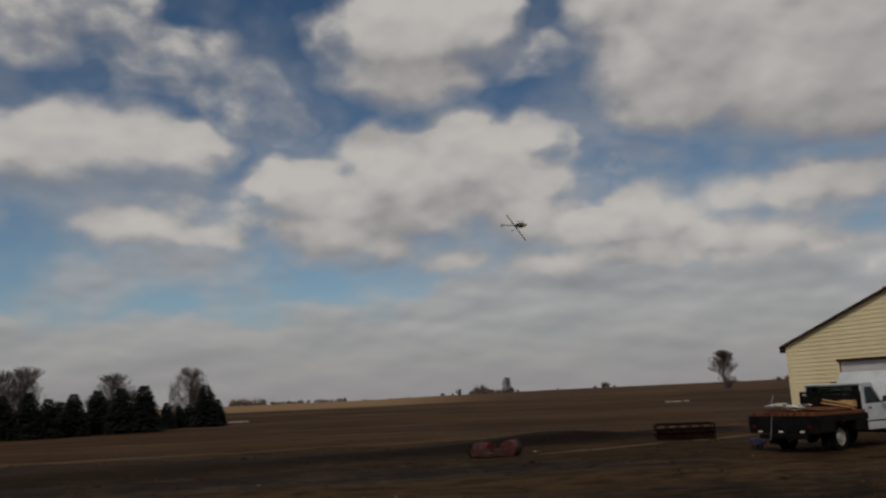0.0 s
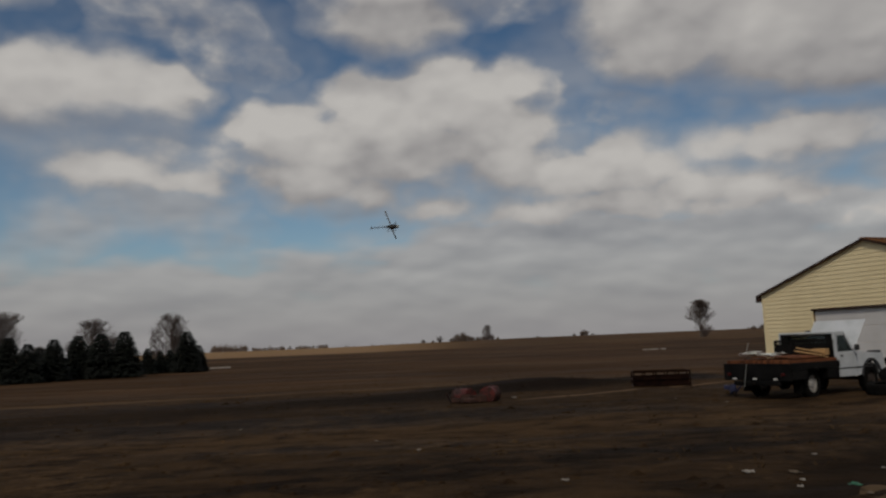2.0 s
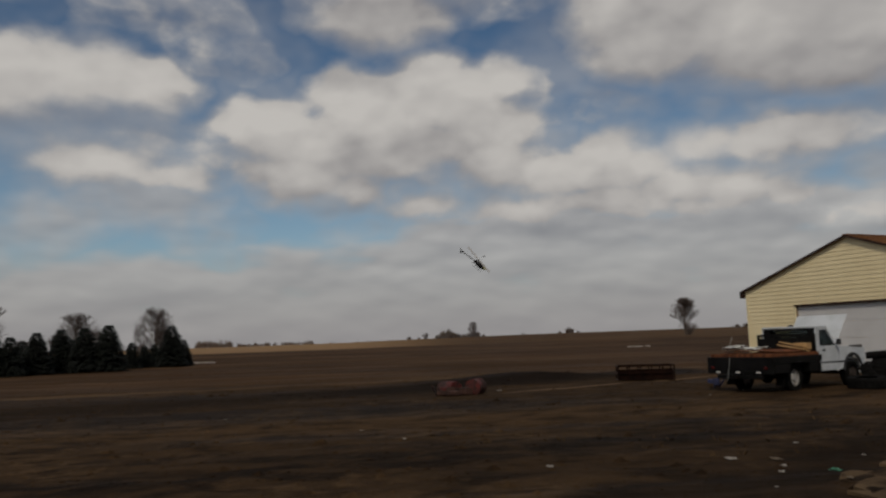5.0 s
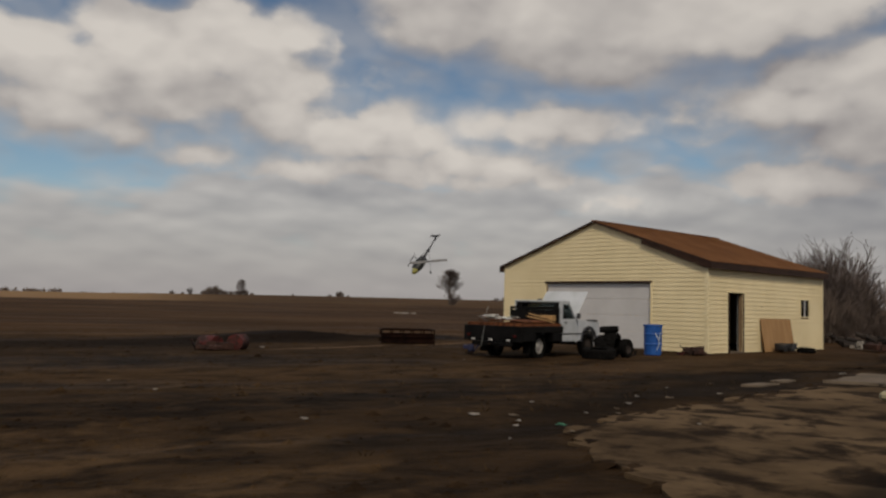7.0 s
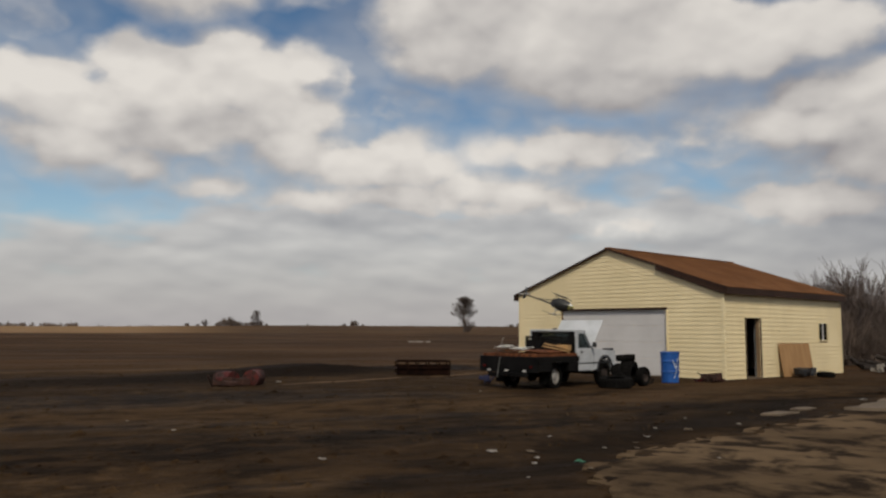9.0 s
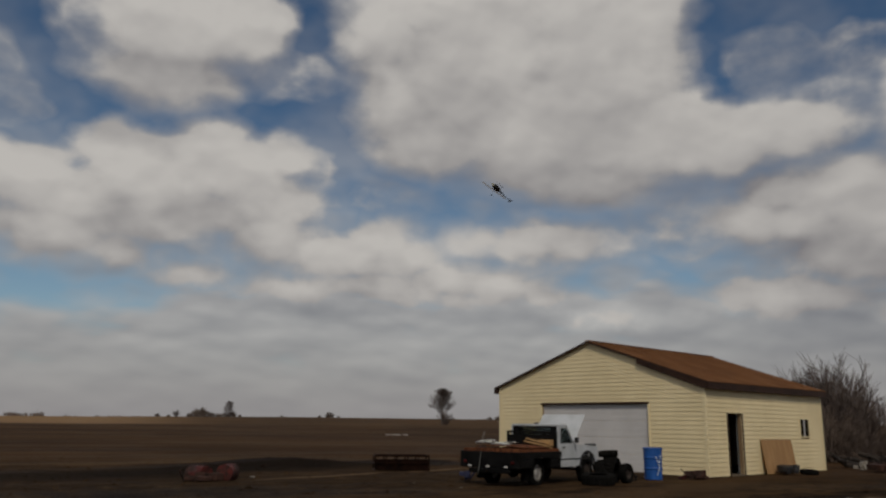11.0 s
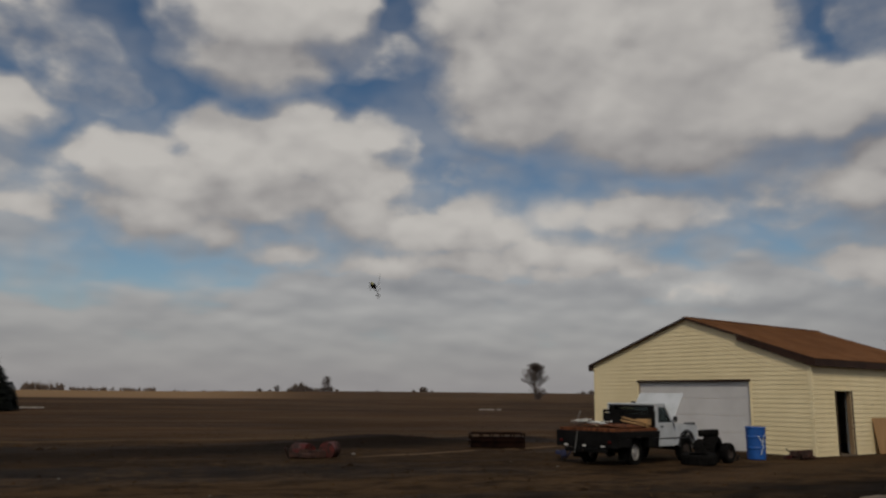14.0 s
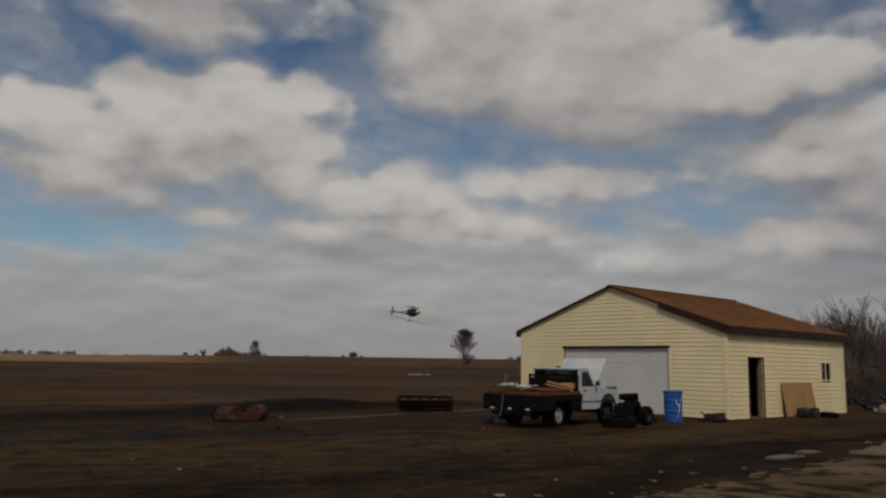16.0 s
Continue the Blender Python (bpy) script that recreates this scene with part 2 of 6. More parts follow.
def glass(name, tint, rough=0.03):
    m = bpy.data.materials.new(name)
    m.use_nodes = True
    bs = m.node_tree.nodes["Principled BSDF"]
    bs.inputs["Base Color"].default_value = (*tint, 1)
    bs.inputs["Roughness"].default_value = rough
    bs.inputs["Transmission Weight"].default_value = 1.0
    bs.inputs["IOR"].default_value = 1.1
    return m


CREAM = material("cream_vinyl_siding", (0.80, 0.675, 0.415), (0.73, 0.61, 0.365), 0.6, 0.55, bump=0.05, grain=0.1, spots=(0.55, 0.45, 0.27), spot_scale=0.9, spot_at=0.68)
CREAM_TRIM = material("cream_corner_trim", (0.80, 0.685, 0.43), (0.73, 0.615, 0.37), 1.5, 0.5, bump=0.05, grain=0.1)
BROWN_TRIM = material("brown_metal_trim", (0.042, 0.022, 0.015), (0.026, 0.014, 0.010), 2.0, 0.5, bump=0.05, spec=0.15)
SHINGLE = material("brown_roof_shingle", (0.222, 0.104, 0.044), (0.170, 0.077, 0.032), 0.9, 0.95, bump=0.4, fine=14.0, each=0.12, grain=0.4, spec=0.08)
DOOR_WHITE = material("white_steel_door", (0.60, 0.585, 0.575), (0.54, 0.525, 0.515), 0.7, 0.45, bump=0.03, grain=0.08, spots=(0.40, 0.37, 0.33), spot_scale=1.3, spot_at=0.7)
BARE_WOOD = material("bare_stud_wood", (0.30, 0.21, 0.12), (0.20, 0.13, 0.07), 3.0, 0.8, stretch=(1, 1, 0.2))
CONCRETE = material("worn_concrete", (0.135, 0.092, 0.053), (0.072, 0.048, 0.027), 0.5, 0.95, bump=0.4, fine=18.0, spots=(0.022, 0.0145, 0.0090), spot_scale=1.25, spot_at=0.45, spot_soft=0.16, grain=0.5, spec=0.03)
PALE_CONCRETE = material("pale_concrete", (0.155, 0.118, 0.082), (0.088, 0.066, 0.045), 1.2, 0.9, bump=0.4, fine=18.0, spots=(0.07, 0.05, 0.04), spot_scale=0.8, spot_at=0.66, grain=0.4)
WHITE_PAINT = material("aged_white_paint", (0.52, 0.54, 0.56), (0.42, 0.44, 0.45), 1.6, 0.35, bump=0.02, grain=0.08, spots=(0.30, 0.20, 0.13), spot_scale=2.2, spot_at=0.72, clear=0.3)
BLACK_STEEL = material("black_painted_steel", (0.0075, 0.0070, 0.0068), (0.0035, 0.0033, 0.0032), 3.0, 0.5, bump=0.1, spots=(0.035, 0.017, 0.010), spot_scale=4.0, spot_at=0.66, spec=0.1)
RUST_DECK = material("rusty_brown_deck", (0.17, 0.062, 0.026), (0.07, 0.027, 0.014), 1.8, 0.85, bump=0.4, stretch=(1, 4, 1), grain=0.5, spec=0.1)
RUBBER = material("black_rubber", (0.0070, 0.0064, 0.0058), (0.0035, 0.0033, 0.003), 6.0, 0.9, bump=0.3, grain=0.4, spec=0.08)
RIM = material("grey_wheel_rim", (0.36, 0.35, 0.33), (0.22, 0.20, 0.175), 5.0, 0.5, 0.2, bump=0.05, spots=(0.16, 0.08, 0.05), spot_scale=9.0, spot_at=0.64)
DARK_PLASTIC = material("dark_plastic", (0.030, 0.030, 0.032), (0.018, 0.018, 0.020), 5.0, 0.5, bump=0.05)
LAMP_RED = material("red_tail_lens", (0.06, 0.006, 0.005), (0.04, 0.004, 0.003), 6.0, 0.2, bump=0.0)
LAMP_WHITE = material("white_lens", (0.62, 0.60, 0.57), (0.50, 0.48, 0.46), 6.0, 0.25, bump=0.0)
PLY = material("plywood", (0.37, 0.215, 0.095), (0.30, 0.17, 0.072), 1.2, 0.75, bump=0.15, stretch=(4, 4, 0.7), grain=0.3)
LUMBER = material("fresh_lumber", (0.42, 0.26, 0.11), (0.32, 0.19, 0.08), 2.0, 0.7, bump=0.1, stretch=(1, 6, 1))
PAPER = material("pale_plastic_scrap", (0.32, 0.30, 0.27), (0.18, 0.16, 0.135), 5.0, 0.7, bump=0.3)
BLUE_PLASTIC = material("blue_drum_plastic", (0.022, 0.10, 0.36), (0.015, 0.075, 0.28), 2.0, 0.4, bump=0.05)
FADED_BLUE = material("faded_blue_plastic", (0.022, 0.026, 0.075), (0.012, 0.014, 0.04), 4.0, 0.7, bump=0.1)
CHALK = material("white_spray_paint", (0.75, 0.78, 0.80), (0.55, 0.60, 0.66), 8.0, 0.8, bump=0.0)
RED_PAINT = material("faded_red_paint", (0.10, 0.011, 0.007), (0.026, 0.006, 0.0045), 2.4, 0.55, bump=0.2, spots=(0.025, 0.011, 0.008), spot_scale=3.0, spot_at=0.48)
RUST = material("dark_rust", (0.050, 0.021, 0.014), (0.020, 0.010, 0.007), 3.0, 0.9, bump=0.4, grain=0.5)
OLD_RUST = material("blackened_rust", (0.014, 0.0065, 0.0045), (0.006, 0.0035, 0.003), 3.0, 0.9, bump=0.4, grain=0.5, spec=0.02)
RUST_SPOT = material("deep_rust", (0.07, 0.030, 0.016), (0.028, 0.014, 0.009), 5.0, 0.9, bump=0.3, grain=0.5)
CAMPER_CREAM = material("aged_cream_aluminium", (0.40, 0.345, 0.25), (0.33, 0.285, 0.20), 1.2, 0.45, bump=0.03, grain=0.1, spots=(0.36, 0.28, 0.18), spot_scale=1.6, spot_at=0.7)
CAMPER_RED = material("faded_red_stripe", (0.22, 0.055, 0.034), (0.16, 0.042, 0.027), 2.0, 0.5, bump=0.02)
CAMPER_TAN = material("tan_window_guard", (0.25, 0.185, 0.11), (0.20, 0.145, 0.085), 2.0, 0.5, bump=0.03)
BIN_CREAM = material("chipped_cream_steel", (0.34, 0.30, 0.185), (0.26, 0.23, 0.14), 2.0, 0.5, bump=0.1, grain=0.15, spots=(0.03, 0.013, 0.008), spot_scale=1.7, spot_at=0.55)
BARK = material("grey_bark", (0.115, 0.090, 0.075), (0.060, 0.047, 0.040), 4.0, 0.95, bump=0.5, stretch=(1, 1, 0.3), grain=0.4)
LOG = material("wet_dark_bark", (0.035, 0.026, 0.020), (0.015, 0.011, 0.009), 4.0, 0.95, bump=0.4)
DARK_RIM = material("rusty_dark_rim", (0.05, 0.04, 0.035), (0.022, 0.018, 0.016), 6.0, 0.8, bump=0.1, spec=0.1)
STRAP = material("grey_strap", (0.20, 0.20, 0.19), (0.12, 0.12, 0.11), 6.0, 0.8, bump=0.0)
# the bare twigs again, lightened: aerial haze is put into the colour
HAZED_TWIG = material("hazed_bare_twigs", (0.150, 0.112, 0.090), (0.100, 0.075, 0.060), 1.0, 0.95, bump=0.0)
TWIG = material("bare_twigs", (0.105, 0.080, 0.070), (0.070, 0.053, 0.046), 1.0, 0.95, bump=0.0)
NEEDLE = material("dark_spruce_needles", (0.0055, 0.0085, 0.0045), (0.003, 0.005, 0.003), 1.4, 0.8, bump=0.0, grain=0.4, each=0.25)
STRAW = material("dry_grass", (0.075, 0.047, 0.023), (0.040, 0.026, 0.014), 2.0, 0.9, bump=0.0, spec=0.03)
SNOW = material("old_snow", (0.34, 0.31, 0.28), (0.22, 0.19, 0.16), 3.0, 0.8, bump=0.2)
CARBON = material("black_carbon", (0.030, 0.030, 0.032), (0.018, 0.018, 0.020), 8.0, 0.4, bump=0.05)
BLADE = material("pale_rotor_blade", (0.33, 0.32, 0.31), (0.26, 0.25, 0.24), 4.0, 0.35, bump=0.0)
HULL = material("dark_canopy_gelcoat", (0.024, 0.025, 0.024), (0.014, 0.015, 0.014), 6.0, 0.5, bump=0.0, clear=0.1)
HULL_YELLOW = material("yellow_canopy_flash", (0.42, 0.40, 0.13), (0.34, 0.32, 0.10), 6.0, 0.3, bump=0.0, clear=0.5)
HULL_WHITE = material("white_canopy_flash", (0.70, 0.70, 0.66), (0.62, 0.62, 0.58), 6.0, 0.3, bump=0.0, clear=0.5)
ALLOY = material("bare_alloy", (0.50, 0.50, 0.50), (0.40, 0.40, 0.40), 8.0, 0.35, 0.9, bump=0.0)
PANE = glass("window_glass", (0.75, 0.8, 0.8))
DARK_PANE = glass("tinted_glass", (0.06, 0.07, 0.07))


def soil():
    """Ploughed and trodden prairie soil: wet black tracks, dry brown clods, straw and a far tan field."""
    m = bpy.data.materials.new("farmyard_soil")
    m.use_nodes = True
    n = Nodes(m.node_tree)
    bs = m.node_tree.nodes["Principled BSDF"]
    co = n.add("ShaderNodeTexCoord").outputs["Object"]
    x, y, z = n.split(co)
    r = n.vec("LENGTH", co)
    turn = n.xyz(n.math("ADD", x, n.math("MULTIPLY", y, 0.12)), n.math("SUBTRACT", y, n.math("MULTIPLY", x, 0.12)))
    streak = n.noise(n.vec("MULTIPLY", turn, (0.05, 0.30, 1.0)), 1.0, 5.0, 0.6, 0.6)
    patch = n.noise(co, 0.22, 5.0, 0.6, 0.3)
    clod = n.noise(co, 3.2, 5.0, 0.65)
    grit = n.noise(co, 19.0, 3.0, 0.6)
    fleck = n.noise(n.vec("MULTIPLY", turn, (0.85, 1.7, 1.0)), 1.0, 5.0, 0.68, 0.5)
    wet, dry, straw = (0.0120, 0.0075, 0.0044, 1), (0.044, 0.0262, 0.0130, 1), (0.108, 0.066, 0.032, 1)
    yard = n.mix(n.span(n.math("ADD", n.math("MULTIPLY", streak, 0.42), n.math("MULTIPLY", fleck, 0.58)), 0.39, 0.61), wet, dry)
    yard = n.mix(n.math("MULTIPLY", n.span(n.math("ADD", n.math("MULTIPLY", clod, 0.5), n.math("MULTIPLY", patch, 0.5)), 0.50, 0.66), 0.6), yard, straw)

    def band(a, b, c, width, soft, x0=-900.0, x1=900.0, wob=1.0, scale=0.30):
        """A long strip of ground about the line y = a + b x + c x x, ragged along its edges."""
        mid = n.math("ADD", n.math("MULTIPLY_ADD", x, b, a), n.math("MULTIPLY", n.math("MULTIPLY", x, x), c))
        off = n.math("SUBTRACT", n.math("SUBTRACT", y, mid), n.math("MULTIPLY_ADD", n.noise(n.vec("MULTIPLY", co, (0.5, 1.0, 1.0)), scale, 4.0, 0.6), 4.0 * wob, -2.0 * wob))
        f = n.span(n.math("ABSOLUTE", off), width + soft, max(width - soft, 0.0))
        return n.math("MULTIPLY", n.math("MULTIPLY", f, n.span(x, x0, x0 + 1.5)), n.span(x, x1, x1 - 1.5))

    rough = n.span(fleck, 0.40, 0.58, 0.15, 1.0)
    # trodden dry grass between the wet wheel tracks, and the churned strip that runs to the garage
    yard = n.mix(n.math("MULTIPLY", band(15.6, 0.10, 0.0, 2.0, 1.8, wob=0.8), n.math("MULTIPLY", rough, 0.55)), yard, (0.074, 0.044, 0.021, 1))
    yard = n.mix(n.math("MULTIPLY", band(7.0, 0.12, 0.0, 1.1, 1.0, -5.0, 2.6, 0.5, 0.5), n.math("MULTIPLY", rough, 0.75)), yard, (0.090, 0.055, 0.027, 1))
    black = (0.0080, 0.0052, 0.0034, 1)
    yard = n.mix(n.math("MULTIPLY", band(10.7, 0.33, 0.0, 0.75, 0.7, wob=0.45), n.span(fleck, 0.62, 0.40, 0.20, 0.75)), yard, black)
    yard = n.mix(n.math("MULTIPLY", band(13.0, 0.16, 0.0, 0.55, 0.6, 2.0, wob=0.35), n.span(fleck, 0.62, 0.40, 0.20, 0.75)), yard, black)
    yard = n.mix(n.math("MULTIPLY", band(6.9, 0.36, 0.0, 0.35, 0.4, -2.0, 5.0, wob=0.3), 0.65), yard, black)
    yard = n.mix(n.math("MULTIPLY", band(18.6, 0.20, 0.0, 0.45, 0.5, -20.0, 7.0, wob=0.5), n.span(fleck, 0.62, 0.40, 0.05, 0.55)), yard, black)
    yard = n.mix(n.math("MULTIPLY", band(6.7, 0.60, 0.0, 0.8, 0.8, 3.4, 14.0, wob=0.3), 0.8), yard, black)
    # bare earth before the garage stays paler
    yard = n.mix(n.math("MULTIPLY", band(10.4, 0.62, 0.0, 0.9, 0.8, 8.0, 24.0, wob=0.3), 0.6), yard, (0.074, 0.043, 0.021, 1))
    # a dried pale track edge that runs past the feeder to the truck
    line = n.math("ABSOLUTE", n.math("SUBTRACT", n.math("SUBTRACT", y, n.math("MULTIPLY", x, 0.612)), n.math("MULTIPLY_ADD", n.noise(co, 0.5, 3.0), 0.5, 21.20)))
    line = n.math("MULTIPLY", n.span(line, 0.26, 0.05), n.span(x, 1.5, 4.5))
    line = n.math("MULTIPLY", line, n.math("MULTIPLY", n.span(x, 12.5, 9.5), n.span(n.noise(co, 1.1, 2.0), 0.36, 0.52)))
    yard = n.mix(line, yard, (0.16, 0.105, 0.062, 1))
    far = n.mix(n.span(n.noise(n.vec("MULTIPLY", turn, (0.014, 0.045, 1.0)), 1.0, 4.0, 0.55), 0.34, 0.64), (0.036, 0.0200, 0.0100, 1), (0.072, 0.0405, 0.0198, 1))
    far = n.mix(n.math("MULTIPLY", n.span(n.noise(n.vec("MULTIPLY", turn, (0.06, 0.22, 1.0)), 1.0, 4.0, 0.65), 0.50, 0.68), 0.5), far, (0.105, 0.064, 0.033, 1))
    far = n.mix(n.math("MULTIPLY", n.span(n.noise(n.vec("MULTIPLY", co, (0.035, 0.030, 1.0)), 1.0, 5.0, 0.6, 0.4), 0.46, 0.64), 0.6), far, (0.030, 0.0185, 0.0105, 1))
    # a stubble field lies beyond the bare one
    side = n.span(n.math("DIVIDE", x, n.math("MAXIMUM", y, 1.0)), 0.10, -0.10, 0.12, 1.0)
    edge = n.math("ADD", r, n.math("MULTIPLY_ADD", n.noise(co, 0.02, 2.0), 60.0, -30.0))
    far = n.mix(n.math("MULTIPLY", n.span(edge, 205.0, 240.0), side), far, (0.225, 0.142, 0.074, 1))
    col = n.mix(n.span(n.math("ADD", r, n.math("MULTIPLY_ADD", patch, 14.0, -7.0)), 24.0, 42.0), yard, far)
    # black dug earth along the field's edge, with a pale dry rim behind it
    col = n.mix(n.math("MULTIPLY", band(32.6, 0.28, 0.0, 0.5, 0.5, -22.0, 14.0, wob=0.5), 0.55), col, (0.125, 0.080, 0.043, 1))
    col = n.mix(n.math("MULTIPLY", band(27.0, 0.55, 0.0, 2.8, 1.6, -30.0, 13.0, wob=0.8), n.span(x, -9.0, 2.0, 0.55, 0.92)), col, (0.0085, 0.0056, 0.0040, 1))
    col = n.mix(0.45, col, n.mix(grit, (0.2, 0.2, 0.2, 1), (0.8, 0.8, 0.8, 1)), "OVERLAY")
    n.put(bs.inputs["Base Color"], col)
    n.put(bs.inputs["Roughness"], n.span(streak, 0.40, 0.58, 0.72, 0.95))
    bs.inputs["Specular IOR Level"].default_value = 0.03
    b = n.add("ShaderNodeBump")
    b.inputs["Strength"].default_value, b.inputs["Distance"].default_value = 0.7, 0.08
    n.put(b.inputs["Height"], n.math("ADD", clod, n.math("MULTIPLY", grit, 0.4)))
    n.put(bs.inputs["Normal"], b.outputs[0])
    return m


SOIL = soil()


# ---------------------------------------------------------------- mesh helpers
def part(name, bm, mat, parent=None, label="", smooth=False):
    me = bpy.data.meshes.new(name)
    bmesh.ops.recalc_face_normals(bm, faces=bm.faces)
    bm.to_mesh(me)
    bm.free()
    for k in (mat if isinstance(mat, (list, tuple)) else [mat]):
        me.materials.append(k)
    if smooth:
        me.shade_smooth()
    ob = new(name, me)
    if parent is not None:
        ob.parent = parent
    if label:
        ob["label"] = label
    return ob


def empty(name, m=None, label="", category="", group="", kind=""):
    ob = new(name)
    ob.empty_display_size = 0.2
    if m is not None:
        ob.matrix_basis = m
    return tagged(ob, label, category, group, kind)


def box(bm, x0, y0, z0, x1, y1, z1, bevel=0.0, m=None, seg=1):
    r = bmesh.ops.create_cube(bm, size=1.0, matrix=Matrix.Translation(((x0 + x1) / 2, (y0 + y1) / 2, (z0 + z1) / 2)) @ Matrix.Diagonal((x1 - x0, y1 - y0, z1 - z0, 1)))
    vs = r["verts"]
    if bevel:
        es = list({e for v in vs for e in v.link_edges})
        out = bmesh.ops.bevel(bm, geom=es, offset=bevel, segments=seg, affect="EDGES", profile=0.7)
        vs = list({v for f in out["faces"] for v in f.verts} | {v for v in vs if v.is_valid})
    if m is not None:
        bmesh.ops.transform(bm, matrix=m, verts=vs)
    return vs


def boxed(*a, **k):
    bm = bmesh.new()
    box(bm, *a, **k)
    return bm


def rod(bm, a, b, r0, r1=None, seg=8, caps=True):
    a, b = Vector(a), Vector(b)
    d = b - a
    m = Matrix.Translation((a + b) / 2) @ d.to_track_quat("Z", "Y").to_matrix().to_4x4()
    return bmesh.ops.create_cone(bm, cap_ends=caps, segments=seg, radius1=r0, radius2=r0 if r1 is None else r1, depth=d.length, matrix=m)["verts"]


def rodded(a, b, r0, r1=None, seg=10):
    bm = bmesh.new()
    rod(bm, a, b, r0, r1, seg)
    return bm


def prism(bm, pts, axis, a, b):
    """A polygon (pairs of numbers) drawn out along an axis from a to b."""
    def at(p, t):
        return {"x": (t, p[0], p[1]), "y": (p[0], t, p[1]), "z": (p[0], p[1], t)}[axis]
    lo = [bm.verts.new(at(p, a)) for p in pts]
    hi = [bm.verts.new(at(p, b)) for p in pts]
    bm.faces.new(lo), bm.faces.new(list(reversed(hi)))
    for i in range(len(pts)):
        j = (i + 1) % len(pts)
        bm.faces.new((lo[j], lo[i], hi[i], hi[j]))


def ring(bm, profile, seg=24, m=None):
    """Turn a closed profile of (radius, z) round the z axis."""
    rows = []
    for i in range(seg):
        a = 2 * math.pi * i / seg
        rows.append([bm.verts.new((r * math.cos(a), r * math.sin(a), z)) for r, z in profile])
    k = len(profile)
    for i in range(seg):
        p, q = rows[i], rows[(i + 1) % seg]
        for j in range(k):
            bm.faces.new((p[j], q[j], q[(j + 1) % k], p[(j + 1) % k]))
    if m is not None:
        bmesh.ops.transform(bm, matrix=m, verts=[v for r in rows for v in r])


def lathe(bm, profile, seg=24, m=None):
    """Turn an open profile of (radius, z) and close its ends."""
    rows = [[bm.verts.new((r * math.cos(2 * math.pi * i / seg), r * math.sin(2 * math.pi * i / seg), z)) for i in range(seg)] for r, z in profile]
    for p, q in zip(rows, rows[1:]):
        for i in range(seg):
            bm.faces.new((p[i], p[(i + 1) % seg], q[(i + 1) % seg], q[i]))
    bm.faces.new(list(reversed(rows[0]))), bm.faces.new(rows[-1])
    if m is not None:
        bmesh.ops.transform(bm, matrix=m, verts=[v for r in rows for v in r])

# ---------------------------------------------------------------- ground
def smooth(a, b, x):
    t = min(max((x - a) / (b - a), 0.0), 1.0)
    return t * t * (3 - 2 * t)


def land(x, y):
    """Height of the ground: a level yard, a bank of dug earth, and fields that swell towards the horizon."""
    r = math.hypot(x, y)
    az = math.degrees(math.atan2(x, y))
    z = (2.6 + 2.6 * smooth(-14, 14, az)) * smooth(110, 560, r)
    z += 0.5 * smooth(60, 200, r) * noise.noise((x * 0.012, y * 0.012, 0.0))
    calm = smooth(1.5, 6.0, r) * (1 - smooth(60, 120, r))
    bumps = 0.05 * noise.noise((x * 0.35, y * 0.9, 3.0)) + 0.03 * noise.noise((x * 1.3, y * 2.1, 7.0))
    # keep it level where things stand
    ux, uy = x - 17.0, y - 24.0
    still = 1 - smooth(6.0, 12.0, math.hypot(ux, uy))
    pad = smooth(3.0, 5.0, x) * (1 - smooth(14, 17, y))
    z += calm * bumps * (1 - 0.8 * max(still, pad))
    z += 0.30 * math.exp(-((x - 4.6) / 3.6) ** 2 - ((y - 30.0) / 1.3) ** 2)
    return z


def ground():
    bm = bmesh.new()
    radii = [0.0]
    r = 0.6
    while r < 4200:
        radii.append(r)
        r *= 1.045 if r < 60 else 1.12
    # the part in view gets the finer spokes
    spokes = []
    a = -180.0
    while a < 180.0:
        spokes.append(a)
        a += 0.9 if -36 <= a < 62 else 6.0
    centre = bm.verts.new((0, 0, 0))
    last = None
    for r in radii[1:]:
        row = []
        for a in spokes:
            x, y = r * math.sin(radians(a)), r * math.cos(radians(a))
            row.append(bm.verts.new((x, y, land(x, y))))
        k = len(row)
        for i in range(k):
            if last is None:
                bm.faces.new((centre, row[(i + 1) % k], row[i]))
            else:
                bm.faces.new((last[i], last[(i + 1) % k], row[(i + 1) % k], row[i]))
        last = row
    ob = part("ground", bm, SOIL, smooth=True)
    return tagged(ob, "dark brown muddy farmyard soil running out into bare fields", "ground", kind="structure")


ground()


def slab(name, outline, z, thick, mat, label, jag=0.12, cuts=5):
    """A broken concrete slab with an uneven rim."""
    rnd = random.Random(len(name) * 7 + cuts)
    pts = []
    for i, p in enumerate(outline):
        q = outline[(i + 1) % len(outline)]
        for k in range(cuts):
            t = k / cuts
            pts.append((p[0] + (q[0] - p[0]) * t + rnd.uniform(-jag, jag), p[1] + (q[1] - p[1]) * t + rnd.uniform(-jag, jag)))
    bm = bmesh.new()
    prism(bm, pts, "z", z - thick, z)
    ob = part(name, bm, mat)
    return tagged(ob, label, "concrete", kind="structure")


